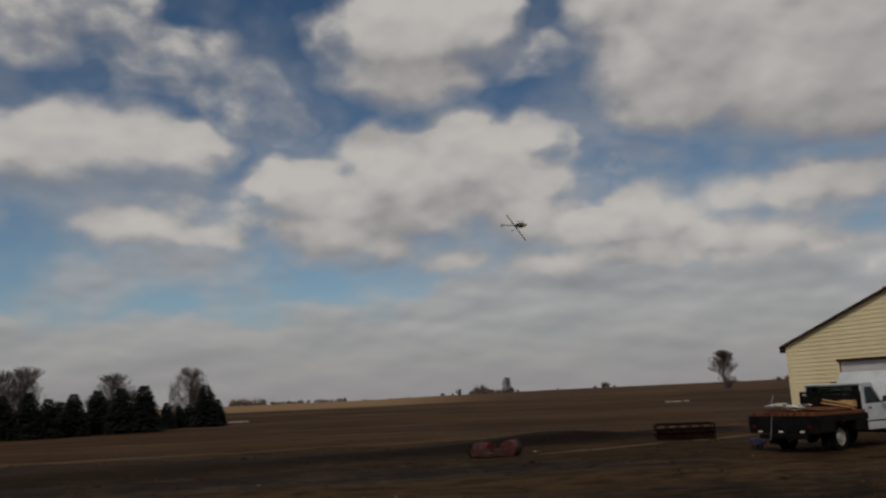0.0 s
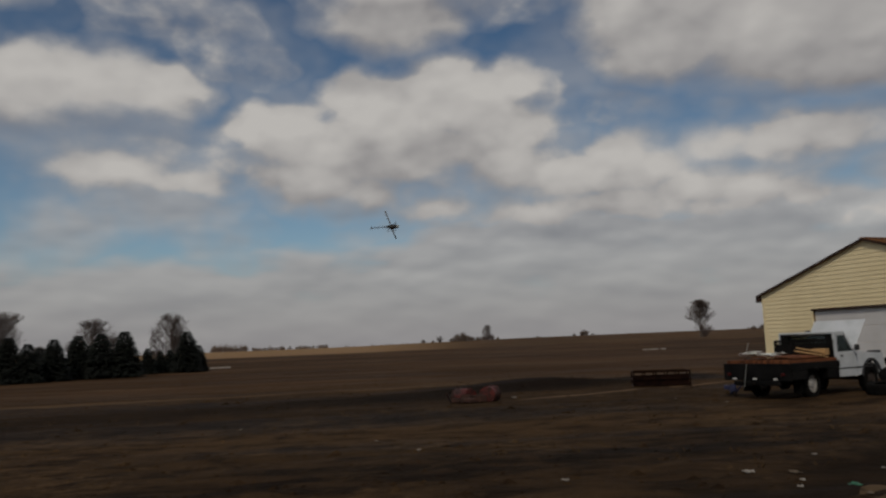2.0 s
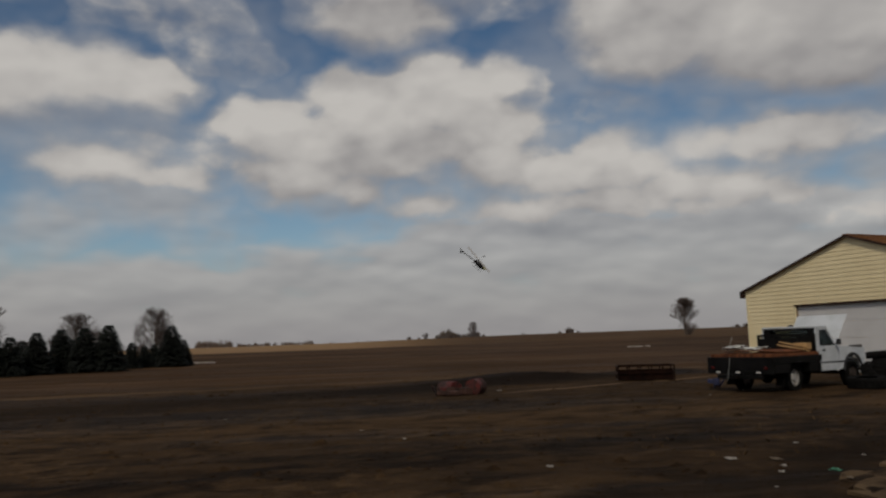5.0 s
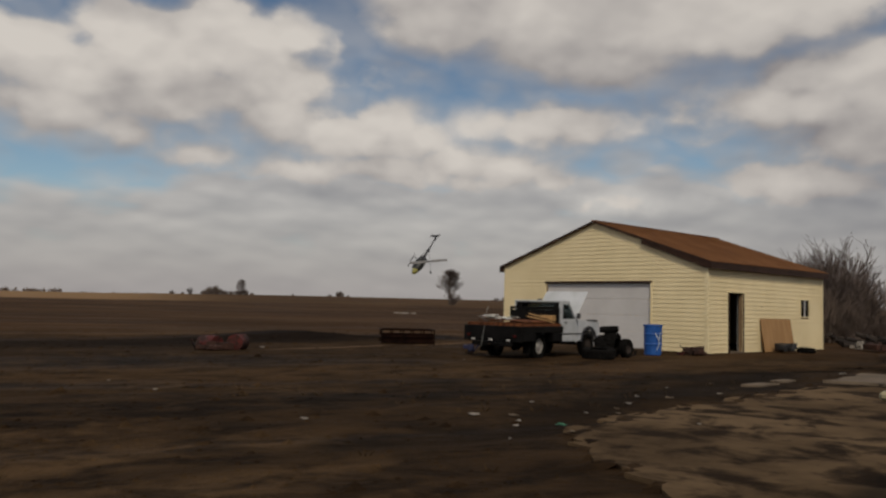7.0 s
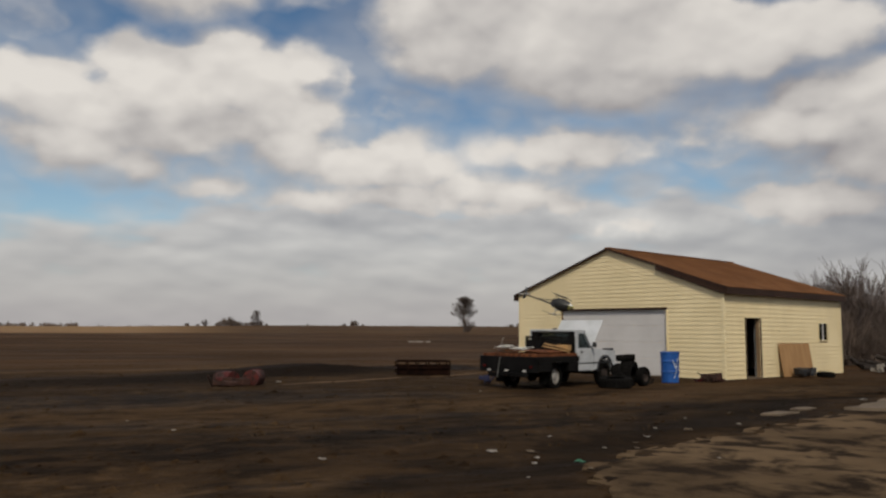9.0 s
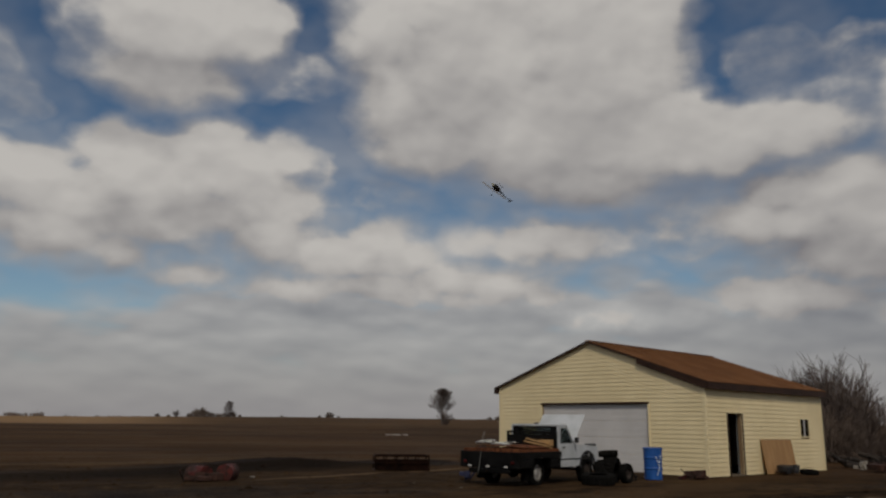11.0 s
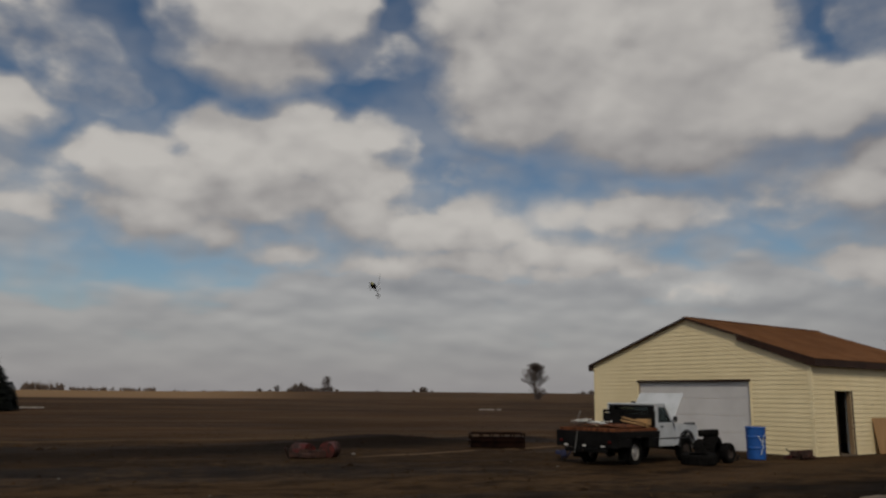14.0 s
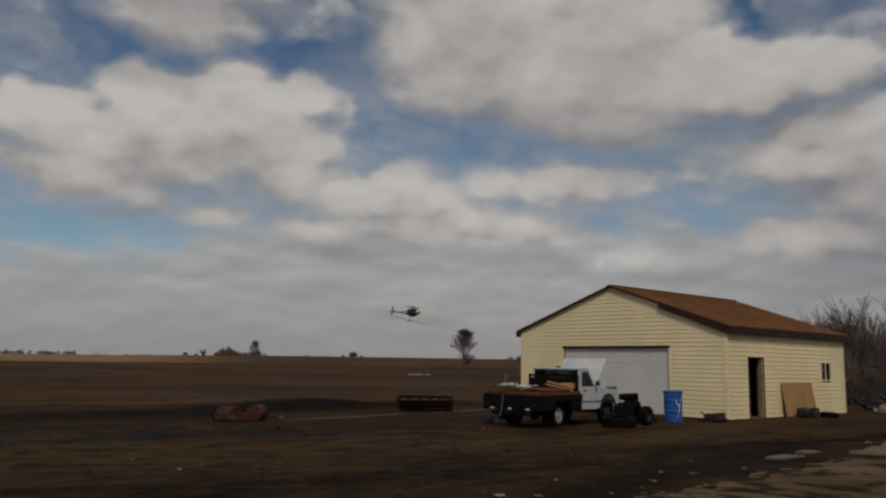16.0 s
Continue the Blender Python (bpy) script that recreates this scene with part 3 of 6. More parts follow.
slab("pavement", [(3.7, 5.4), (3.9, 6.9), (4.3, 8.0), (5.4, 8.95), (6.9, 9.7), (9.2, 10.9), (12.3, 12.4), (14.2, 11.0), (13.0, 7.0), (8.5, 2.0), (3.4, 2.4)],
     0.036, 0.15, CONCRETE, "worn tan concrete pad half covered with black mud", jag=0.15, cuts=9)
def mud_over_edge():
    """Tongues of wet mud that lie over the pad's broken rim."""
    rnd = random.Random(44)
    bm = bmesh.new()
    rim = [(3.7, 5.4), (3.9, 6.9), (4.3, 8.0), (5.4, 8.95), (6.9, 9.7), (9.2, 10.9), (12.3, 12.4)]
    spots = []
    for p, q in zip(rim, rim[1:]):
        k = max(3, int(math.dist(p, q) / 0.28))
        for i in range(k):
            t = (i + rnd.random()) / k
            spots.append((p[0] + (q[0] - p[0]) * t + rnd.uniform(-0.12, 0.18), p[1] + (q[1] - p[1]) * t + rnd.uniform(-0.28, 0.06), rnd.uniform(0.12, 0.40), rnd.uniform(0, 45)))

    def inside(v):
        if v.x > 12.3:
            return True
        for p, q in zip(rim, rim[1:]):
            if (q[0] - p[0]) * (v.y - p[1]) - (q[1] - p[1]) * (v.x - p[0]) > 0 and min(p[0], q[0]) - 0.3 < v.x < max(p[0], q[0]) + 0.05:
                return False
        return v.x > 3.7
    for j, (x, y, r, a) in enumerate(spots):
        m = pose(x, y, 0.0, 0, 0, a)
        k = 14
        top = bm.verts.new(m @ Vector((0, 0, 0.041 + 0.02 * r + j * 0.00008)))
        out = []
        for i in range(k):
            w = 6.2832 * i / k
            d = r * (0.75 + 0.5 * noise.noise((math.cos(w) * 1.3 + x, math.sin(w) * 1.3 + y, j * 0.7)) + rnd.uniform(-0.08, 0.08))
            v = m @ Vector((d * 1.6 * math.cos(w), d * 0.7 * math.sin(w), 0.028))
            if not inside(v):
                v.z = -0.03
            out.append(bm.verts.new(v))
        for i in range(k):
            bm.faces.new((top, out[i], out[(i + 1) % k]))
    return tagged(part("mud_patches", bm, SOIL, smooth=True), "dark wet mud lying over the pad's broken edge", "mud", kind="stuff")


mud_over_edge()
slab("pavement_slab", [(12.9, 13.0), (15.6, 14.7), (16.6, 13.2), (13.9, 12.1)], 0.06, 0.12, PALE_CONCRETE, "pale broken concrete slab at the edge of the mud")
slab("pavement_fragment", [(10.4, 12.6), (11.1, 12.95), (11.4, 12.75), (10.7, 12.45)], 0.035, 0.1, PALE_CONCRETE, "small pale concrete fragment half sunk in mud", jag=0.05, cuts=3)
slab("pavement_chip", [(11.7, 13.35), (12.3, 13.6), (12.5, 13.4), (11.9, 13.2)], 0.035, 0.1, PALE_CONCRETE, "small pale concrete fragment half sunk in mud", jag=0.05, cuts=3)


# ---------------------------------------------------------------- garage
# local axes: x along the gabled front, y back into the building, z up; the origin is the front corner by the side door
GW, GD, GH, GRISE = 9.43, 8.80, 3.09, 1.58
GARAGE = pose(16.96, 22.21, 0.02, 0, 0, -67.5)
SLOPE = GRISE / (GW / 2)


def siding(wall, length, height_at, holes, lap, along):
    """The lapped boards of one wall, each leaning out at its foot and cut round the openings."""
    def to(u, out, z):
        return (-GW + u, -out, z) if along == "x" else (out, u, z)

    top = max(height_at(0), height_at(length), height_at(length / 2))
    k = 0
    while k * lap < top:
        z0, z1 = k * lap, (k + 1) * lap
        if along == "y":
            z1 = min(z1, top - 0.02)
        k += 1
        spans = [(0.0, length)]
        if height_at(0) < z1:          # gable: the course narrows under the rake
            inset = (z1 - height_at(0)) / SLOPE
            if 2 * inset >= length - 0.05:
                break
            spans = [(inset, length - inset)]
            foot = max((z0 - height_at(0)) / SLOPE, 0.0)
        else:
            inset = foot = 0.0
        for h0, h1, a, b in holes:
            if z1 > h0 + 0.02 and z0 < h1 - 0.02:
                spans = [s for u0, u1 in spans for s in ((u0, min(u1, a)), (max(u0, b), u1)) if s[1] - s[0] > 0.01]
        for u0, u1 in spans:
            bm = bmesh.new()
            v = [bm.verts.new(to(*p)) for p in ((u0 - inset + foot, 0.026, z0), (u1 + inset - foot, 0.026, z0), (u1, 0.010, z1), (u0, 0.010, z1), (u0 - inset + foot, 0.002, z0), (u1 + inset - foot, 0.002, z0), (u1, 0.002, z1), (u0, 0.002, z1))]
            for f in ((0, 1, 2, 3), (5, 4, 7, 6), (0, 4, 5, 1), (3, 2, 6, 7), (0, 3, 7, 4), (1, 5, 6, 2)):
                bm.faces.new([v[i] for i in f])
            part("siding_board", bm, CREAM, wall)


def garage():
    g = empty("garage", GARAGE, "cream vinyl-sided garage with brown gable roof and open side door", "garage")
    gl, gr, gh = 2.33, 7.21, 2.37          # overhead door, from the far corner of the front
    s0, s1, sh = 1.37, 2.31, 2.07          # side door
    w0, w1, wz0, wz1 = 6.82, 7.56, 1.30, 1.94
    bm = bmesh.new()
    for x0, x1, z0 in ((-GW, -GW + gl, 0.0), (-GW + gr, -0.001, 0.0), (-GW + gl, -GW + gr, gh)):
        box(bm, x0, 0.0, z0, x1, 0.14, GH - 0.02)
    prism(bm, [(-GW + 0.02, GH - 0.019), (-0.02, GH - 0.019), (-GW / 2, GH + GRISE - 0.03)], "y", 0.0, 0.14)
    front = part("wall_front", bm, BARE_WOOD, g, "gabled front wall with the overhead door's opening")
    bm = bmesh.new()
    for y0, y1, z0, z1 in ((0.141, s0, 0, GH - 0.02), (s1, w0, 0, GH - 0.02), (w1, GD, 0, GH - 0.02), (s0, s1, sh, GH - 0.02), (w0, w1, 0, wz0), (w0, w1, wz1, GH - 0.02)):
        box(bm, -0.14, y0, z0, 0.0, y1, z1)
    side_wall = part("wall_side", bm, BARE_WOOD, g, "side wall with a door opening and a small window")
    part("wall_back", boxed(-GW, GD - 0.15, 0, -0.16, GD, GH), CREAM, g)
    bm = bmesh.new()
    prism(bm, [(-GW + 0.05, GH), (-0.05, GH), (-GW / 2, GH + GRISE - 0.03)], "y", GD - 0.12, GD)
    part("gable_back", bm, CREAM, g)
    part("wall_far", boxed(-GW, 0.16, 0, -GW + 0.15, GD - 0.16, GH), CREAM, g)
    part("floor_slab", boxed(-GW + 0.03, 0.03, -0.2, -0.03, GD - 0.03, 0.01), PALE_CONCRETE, g)
    # a gable end and backing behind the boards, so that no daylight leaks in
    bm = bmesh.new()
    prism(bm, [(-GW + 0.16, GH - 0.3), (-0.16, GH - 0.3), (-0.16, GH), (-GW / 2, GH + GRISE - 0.1), (-GW + 0.16, GH)], "y", 0.16, 0.20)
    part("gable_lining", bm, BARE_WOOD, g)
    # corner boards
    for nm, x0, x1, y0, y1 in (("corner_trim", -0.10, 0.035, -0.038, -0.026), ("corner_trim", 0.028, 0.040, -0.026, 0.10), ("corner_trim", -GW - 0.012, -GW + 0.10, -0.038, -0.026), ("corner_trim", 0.028, 0.040, GD - 0.10, GD + 0.012)):
        part(nm, boxed(x0, y0, 0, x1, y1, GH - 0.02, bevel=0.004), CREAM_TRIM, g)
    # roof: two decks of shingle courses, fascia, rake boards, soffit
    over, rake = 0.20, 0.12
    half = GW / 2 + over
    length = math.hypot(half, half * SLOPE)
    ang = math.atan(SLOPE)
    for side in (1, -1):
        bm = bmesh.new()
        rows = 30
        step = length / rows
        rnd = random.Random(4 + side)
        for i in range(rows):
            # a course: a thin wedge with its butt proud
            a0, a1 = i * step, (i + 1) * step + 0.02
            x = -rake
            while x < GD + rake - 0.01:
                x1 = min(x + rnd.uniform(0.8, 1.1), GD + rake)
                lift = rnd.uniform(0.0, 0.004)
                v = []
                for yy in (x, x1):
                    for s, up in ((a0, 0.055), (a1, 0.070 + lift), (a1, 0.05), (a0, 0.045)):
                        px = side * (s * math.cos(ang) + up * math.sin(ang))
                        pz = GH + GRISE - s * math.sin(ang) + up * math.cos(ang)
                        v.append(bm.verts.new((-GW / 2 + px, yy, pz)))
                for f in ((0, 1, 5, 4), (1, 2, 6, 5), (2, 3, 7, 6), (0, 3, 2, 1), (4, 5, 6, 7)):
                    bm.faces.new([v[k] for k in f])
                x = x1
        part("roof_shingles", bm, SHINGLE, g, "brown asphalt shingle slope")
        bm = bmesh.new()
        e = (side * half, GH + GRISE - half * SLOPE)
        prism(bm, [(-GW / 2, GH + GRISE + 0.045), (-GW / 2 + e[0], e[1] + 0.045), (-GW / 2 + e[0], e[1] - 0.02), (-GW / 2, GH + GRISE - 0.02)], "y", -rake + 0.01, GD + rake - 0.01)
        part("roof_deck", bm, BARE_WOOD, g)
        xo = -GW / 2 + side * half
        part("fascia", boxed(min(xo, xo + side * 0.025), -rake - 0.005, e[1] - 0.19, max(xo, xo + side * 0.025), GD + rake + 0.005, e[1] + 0.05), BROWN_TRIM, g, "dark brown metal fascia board")
        xi = 0.03 if side > 0 else -GW - 0.03
        part("soffit", boxed(min(xo, xi), -rake + 0.02, e[1] - 0.17, max(xo, xi), GD + rake - 0.02, e[1] - 0.15), BROWN_TRIM, g)
        for yy in (-rake - 0.03, GD + rake + 0.005):
            bm = bmesh.new()
            prism(bm, [(-GW / 2, GH + GRISE + 0.06), (xo, e[1] + 0.06), (xo, e[1] - 0.02), (-GW / 2, GH + GRISE - 0.02)], "y", yy, yy + 0.025)
            part("rake_board", bm, BROWN_TRIM, g, "dark brown rake board")
        # boxed end of the eave: a soffit return that runs part of the way up the rake
        bm = bmesh.new()
        up = 2.75 if side > 0 else 0.0
        low = e[1] - 0.17
        if side > 0:
            prism(bm, [(xo, low), (xi - 0.02, low), (xo - up, e[1] + up * SLOPE - 0.17), (xo - up, e[1] + up * SLOPE - 0.03), (xo, e[1] - 0.01)], "y", -rake - 0.02, -0.03)
        else:
            prism(bm, [(xo, low), (xi, low), (xi, e[1] + 0.02), (xo, e[1] + 0.02)], "y", -rake, -0.03)
        part("eave_box", bm, BROWN_TRIM, g)
    part("ridge_cap", boxed(-GW / 2 - 0.13, -rake - 0.01, GH + GRISE + 0.045, -GW / 2 + 0.13, GD + rake + 0.01, GH + GRISE + 0.082, bevel=0.02), SHINGLE, g)

    # overhead door of four sections, with ribs pressed in them
    door = new("overhead_door")
    door.parent = g
    door["label"] = "white sectional steel overhead door, closed"
    n = 4
    hh = (gh - 0.03) / n
    for i in range(n):
        bm = bmesh.new()
        box(bm, -GW + gl + 0.02, 0.07, 0.02 + i * hh, -GW + gr - 0.02, 0.11, 0.02 + (i + 1) * hh - 0.006, bevel=0.004)
        for k in range(3):
            z = 0.02 + i * hh + hh * (k + 0.6) / 3.2
            box(bm, -GW + gl + 0.03, 0.068, z - 0.04, -GW + gr - 0.03, 0.071, z + 0.04, bevel=0.0015)
        part("door_section", bm, DOOR_WHITE, door)
    part("door_handle", boxed(-GW + (gl + gr) / 2 - 0.07, 0.045, 0.25, -GW + (gl + gr) / 2 + 0.07, 0.07, 0.29, bevel=0.008), DARK_PLASTIC, door)
    part("door_header", boxed(-GW + gl - 0.06, -0.045, gh - 0.01, -GW + gr + 0.06, 0.14, gh + 0.07, bevel=0.004), BROWN_TRIM, g, "dark brown door header")
    for a in (gl - 0.07, gr + 0.005):
        part("door_jamb", boxed(-GW + a, -0.04, 0, -GW + a + 0.065, 0.14, gh - 0.012), CREAM_TRIM, g)
    # side door: frame and the leaf swung in
    for a in (s0 - 0.06, s1 + 0.004):
        part("door_frame", boxed(-0.14, a, 0, 0.045, a + 0.056, sh), BROWN_TRIM, g, "brown wooden door jamb")
    part("door_lintel", boxed(-0.14, s0 - 0.06, sh + 0.003, 0.045, s1 + 0.06, sh + 0.06), CREAM_TRIM, g)
    part("door_leaf", boxed(-0.24, s1 + 0.07, 0.03, -0.19, s1 + 0.97, sh - 0.03, bevel=0.005), WHITE_PAINT, g, "white side door standing open inwards")
    part("door_sill", boxed(-0.14, s0, -0.02, 0.10, s1, 0.03), PALE_CONCRETE, g)
    # slider window
    win = new("window")
    win.parent = g
    win["label"] = "small sliding window with a pale meeting rail"
    for b in ((-0.06, w0 - 0.045, wz0 - 0.045, 0.040, w1 + 0.045, wz0), (-0.06, w0 - 0.045, wz1, 0.040, w1 + 0.045, wz1 + 0.045), (-0.06, w0 - 0.045, wz0 + 0.001, 0.040, w0, wz1 - 0.001), (-0.06, w1, wz0 + 0.001, 0.040, w1 + 0.045, wz1 - 0.001)):
        part("window_frame", boxed(*b), CREAM_TRIM, win)
    wm = (w0 + w1) / 2
    part("meeting_rail", boxed(-0.03, wm - 0.025, wz0 + 0.002, 0.030, wm + 0.025, wz1 - 0.002), DOOR_WHITE, win)
    for a, b in ((w0 + 0.002, wm - 0.027), (wm + 0.027, w1 - 0.002)):
        part("pane", boxed(-0.01, a, wz0 + 0.002, -0.004, b, wz1 - 0.002), DARK_PANE, win)
    siding(front, GW, lambda u: GH + min(u, GW - u) * SLOPE if 0.001 < u < GW - 0.001 else GH, [(0, gh, gl, gr)], 0.15, "x")
    siding(side_wall, GD, lambda u: GH, [(0, sh, s0, s1), (wz0, wz1, w0, w1)], 0.15, "y")
    return g


garage()

# ---------------------------------------------------------------- flatbed pickup
def wheel(parent, x, y, r, w, face, rim=None):
    """A road wheel on its axle along y; face: which side shows its rim."""
    t = new("wheel")
    t.parent = parent
    t.matrix_basis = pose(x, y, r)
    up = pose(0, 0, 0, 90)
    bm = bmesh.new()
    ring(bm, [(r * 0.60, -w / 2), (r * 0.90, -w / 2), (r, -w * 0.36), (r, w * 0.36), (r * 0.90, w / 2), (r * 0.60, w / 2), (r * 0.56, 0)], 28, up)
    for i in range(28):     # tread lugs
        a = 2 * math.pi * i / 28
        box(bm, -0.02, -w * 0.34, r - 0.012, 0.02, w * 0.34, r + 0.004, m=Matrix.Rotation(a, 4, "Y"))
    part("tyre", bm, RUBBER, t)
    bm = bmesh.new()
    ring(bm, [(r * 0.60, -w * 0.42), (r * 0.63, -w * 0.42), (r * 0.61, 0), (r * 0.63, w * 0.42), (r * 0.60, w * 0.42), (r * 0.54, 0.0)], 24, up)
    lathe(bm, [(r * 0.55, -0.02 + face * w * 0.10), (r * 0.50, face * w * 0.24), (r * 0.30, face * w * 0.20), (r * 0.22, face * w * 0.34), (r * 0.05, face * w * 0.36)], 20, pose(0, 0, 0, -90))
    part("rim", bm, rim or RIM, t)
    return t


def truck():
    """Local axes: x ahead, y to its left, z up; origin on the ground under the rear axle's middle."""
    t = empty("flatbed_truck", pose(9.24, 20.55, -0.03, 0, 0, 31.0) @ Matrix.Diagonal((0.88, 0.88, 0.965, 1.0)), "old white pickup with rusty black flatbed and its bonnet raised", "truck")
    base, r, track = 3.0, 0.385, 0.80
    for x, y, f in ((0, -track, -1), (0, track, 1), (base, -track, -1), (base, track, 1)):
        wheel(t, x, y, r, 0.24, f, DARK_RIM if x else RIM)
    bm = bmesh.new()
    for y in (-0.42, 0.42):
        box(bm, -1.15, y - 0.04, 0.50, base + 0.85, y + 0.04, 0.68)
    rod(bm, (0, -track, r), (0, track, r), 0.055)
    rod(bm, (base, -track, r), (base, track, r), 0.05)
    lathe(bm, [(0.05, -0.18), (0.17, -0.08), (0.17, 0.08), (0.05, 0.18)], 14, pose(0, 0, r, 0, 90, 0))
    rod(bm, (0.2, 0, r), (1.9, 0, 0.55), 0.04)
    part("chassis", bm, BLACK_STEEL, t)
    # the flatbed
    bed = new("flatbed")
    bed.parent = t
    bed["label"] = "black steel flatbed with a rusty brown deck"
    x0, x1, hw, dz = -1.22, 1.10, 1.10, 0.93
    rnd = random.Random(5)
    k = 13
    for i in range(k):
        y = -hw + 0.06 + i * (2 * hw - 0.12) / k
        part("deck_plank", boxed(x0 + 0.05, y + 0.004, dz - 0.03, x1 - 0.03, y + (2 * hw - 0.12) / k - 0.004, dz + 0.085 + rnd.uniform(0.0, 0.02)), RUST_DECK, bed)
    for y in (-hw, hw - 0.06):
        part("side_rail", boxed(x0, y, dz - 0.16, x1, y + 0.06, dz + 0.02, bevel=0.006), BLACK_STEEL, bed)
        part("skirt_box", boxed(x0 + 0.05, y + 0.005, dz - 0.40, -0.46, y + 0.30 if y < 0 else y + 0.055, dz - 0.165, bevel=0.01), BLACK_STEEL, bed)
        part("skirt_box", boxed(0.47, y + 0.005, dz - 0.42, x1 - 0.05, y + 0.30 if y < 0 else y + 0.055, dz - 0.165, bevel=0.01), BLACK_STEEL, bed)
    part("tail_plate", boxed(x0 - 0.05, -hw, dz - 0.42, x0 - 0.002, hw, dz + 0.02, bevel=0.008), BLACK_STEEL, bed, "black tail plate with lamps")
    for y in (-0.62, 0.05, 0.72):
        part("tail_lamp", boxed(x0 - 0.075, y - 0.07, dz - 0.40, x0 - 0.052, y + 0.07, dz - 0.355, bevel=0.01), LAMP_WHITE, bed, "pale lamp lens")
    for y in (-0.86, 0.90):
        part("tail_lamp", boxed(x0 - 0.075, y - 0.06, dz - 0.30, x0 - 0.052, y + 0.06, dz - 0.22, bevel=0.01), LAMP_RED, bed, "red tail lamp")
    part("bumper", boxed(x0 - 0.10, -0.75, 0.38, x0 + 0.02, 0.75, 0.50, bevel=0.02), BLACK_STEEL, t)
    bm = bmesh.new()
    rod(bm, (x0 - 0.30, 0, 0.42), (x0, 0, 0.44), 0.03)
    bmesh.ops.create_uvsphere(bm, u_segments=10, v_segments=8, radius=0.035, matrix=pose(x0 - 0.28, 0, 0.49))
    part("tow_hitch", bm, BLACK_STEEL, t)
    bm = bmesh.new()
    rod(bm, (x0 - 0.07, 0.28, dz + 0.01), (x0 - 0.16, 0.34, 0.34), 0.010, seg=6)
    part("tie_strap", bm, STRAP, bed, "pale strap hanging from the tail")
    for y in (-0.83, 0.83):
        part("mud_flap", boxed(-0.60, y - 0.14, 0.18, -0.585, y + 0.14, 0.56), RUBBER, t)
    # headache rack: posts, plates and a window of bars behind the cab
    rack = new("headache_rack")
    rack.parent = bed
    bm = bmesh.new()
    xr = x1 - 0.05
    for y in (-0.93, -0.38, 0.38, 0.93):
        box(bm, xr - 0.03, y - 0.03, dz, xr + 0.03, y + 0.03, 1.50)
    box(bm, xr - 0.028, -0.93, 1.45, xr + 0.028, 0.93, 1.51)
    box(bm, xr - 0.012, -0.92, dz, xr + 0.012, 0.92, 1.40)
    for z in (1.43,):
        box(bm, xr - 0.01, -0.92, z - 0.01, xr + 0.01, 0.92, z + 0.01)
    part("rack_frame", bm, BLACK_STEEL, rack)
    # cab
    c0, c1, cw = 1.18, 2.20, 0.93
    cab = new("cab")
    cab.parent = t
    cab["label"] = "white single cab with dark windows"
    for sgn in (-1, 1):
        y0, y1 = (-cw, -cw + 0.07) if sgn < 0 else (cw - 0.07, cw)
        bm = bmesh.new()     # side: below the belt, with pillars and a roof rail
        prism(bm, [(c0, 0.50), (c1 + 0.05, 0.50), (c1 + 0.05, 1.16), (c0, 1.16)], "y", y0, y1)
        a, b = (-cw + 0.02, -cw + 0.08) if sgn < 0 else (cw - 0.08, cw - 0.02)
        prism(bm, [(c0, 1.16), (c0 + 0.16, 1.16), (c0 + 0.19, 1.64), (c0 + 0.05, 1.64)], "y", a, b)
        prism(bm, [(c1 - 0.06, 1.16), (c1 + 0.05, 1.16), (c1 - 0.42, 1.66), (c1 - 0.50, 1.64)], "y", a, b)
        prism(bm, [(c0 + 0.05, 1.60), (c1 - 0.45, 1.60), (c1 - 0.42, 1.68), (c0 + 0.05, 1.68)], "y", a, b)
        part("cab_side", bm, WHITE_PAINT, cab)
        bm = bmesh.new()
        yg = sgn * (cw - 0.05)
        prism(bm, [(c0 + 0.17, 1.165), (c1 - 0.07, 1.165), (c1 - 0.50, 1.595), (c0 + 0.195, 1.595)], "y", yg - 0.004, yg + 0.004)
        part("side_window", bm, DARK_PANE, cab)
        ys = sgn * (cw + 0.008)
        part("door_panel", boxed(c0 + 0.18, min(ys, sgn * cw), 0.56, c1 - 0.02, max(ys, sgn * cw), 1.14, bevel=0.004), WHITE_PAINT, cab)
        part("trim_strip", boxed(c0 + 0.02, min(ys, sgn * (cw + 0.016)), 0.70, c1 + 0.9, max(ys, sgn * (cw + 0.016)), 0.735), DARK_PLASTIC, cab)
        part("door_handle", boxed(c0 + 0.24, min(ys, sgn * (cw + 0.03)), 1.03, c0 + 0.38, max(ys, sgn * (cw + 0.03)), 1.07, bevel=0.006), DARK_PLASTIC, cab)
        bm = bmesh.new()
        rod(bm, (c1 - 0.14, sgn * cw, 1.20), (c1 - 0.10, sgn * (cw + 0.16), 1.24), 0.012)
        box(bm, c1 - 0.16, sgn * (cw + 0.15) - 0.07, 1.18, c1 - 0.09, sgn * (cw + 0.15) + 0.07, 1.34, bevel=0.02)
        part("wing_mirror", bm, DARK_PLASTIC, cab)
    part("cab_back", boxed(c0, -cw + 0.072, 0.50, c0 + 0.06, cw - 0.072, 1.18), WHITE_PAINT, cab)
    bm = bmesh.new()
    for b in ((-cw + 0.085, 1.182, cw - 0.085, 1.25), (-cw + 0.085, 1.60, cw - 0.085, 1.652), (-cw + 0.085, 1.251, -cw + 0.30, 1.599), (cw - 0.30, 1.251, cw - 0.085, 1.599)):
        box(bm, c0 + 0.03, b[0], b[1], c0 + 0.082, b[2], b[3])
    part("rear_window_frame", bm, BLACK_STEEL, cab, "black frame of the rear window")
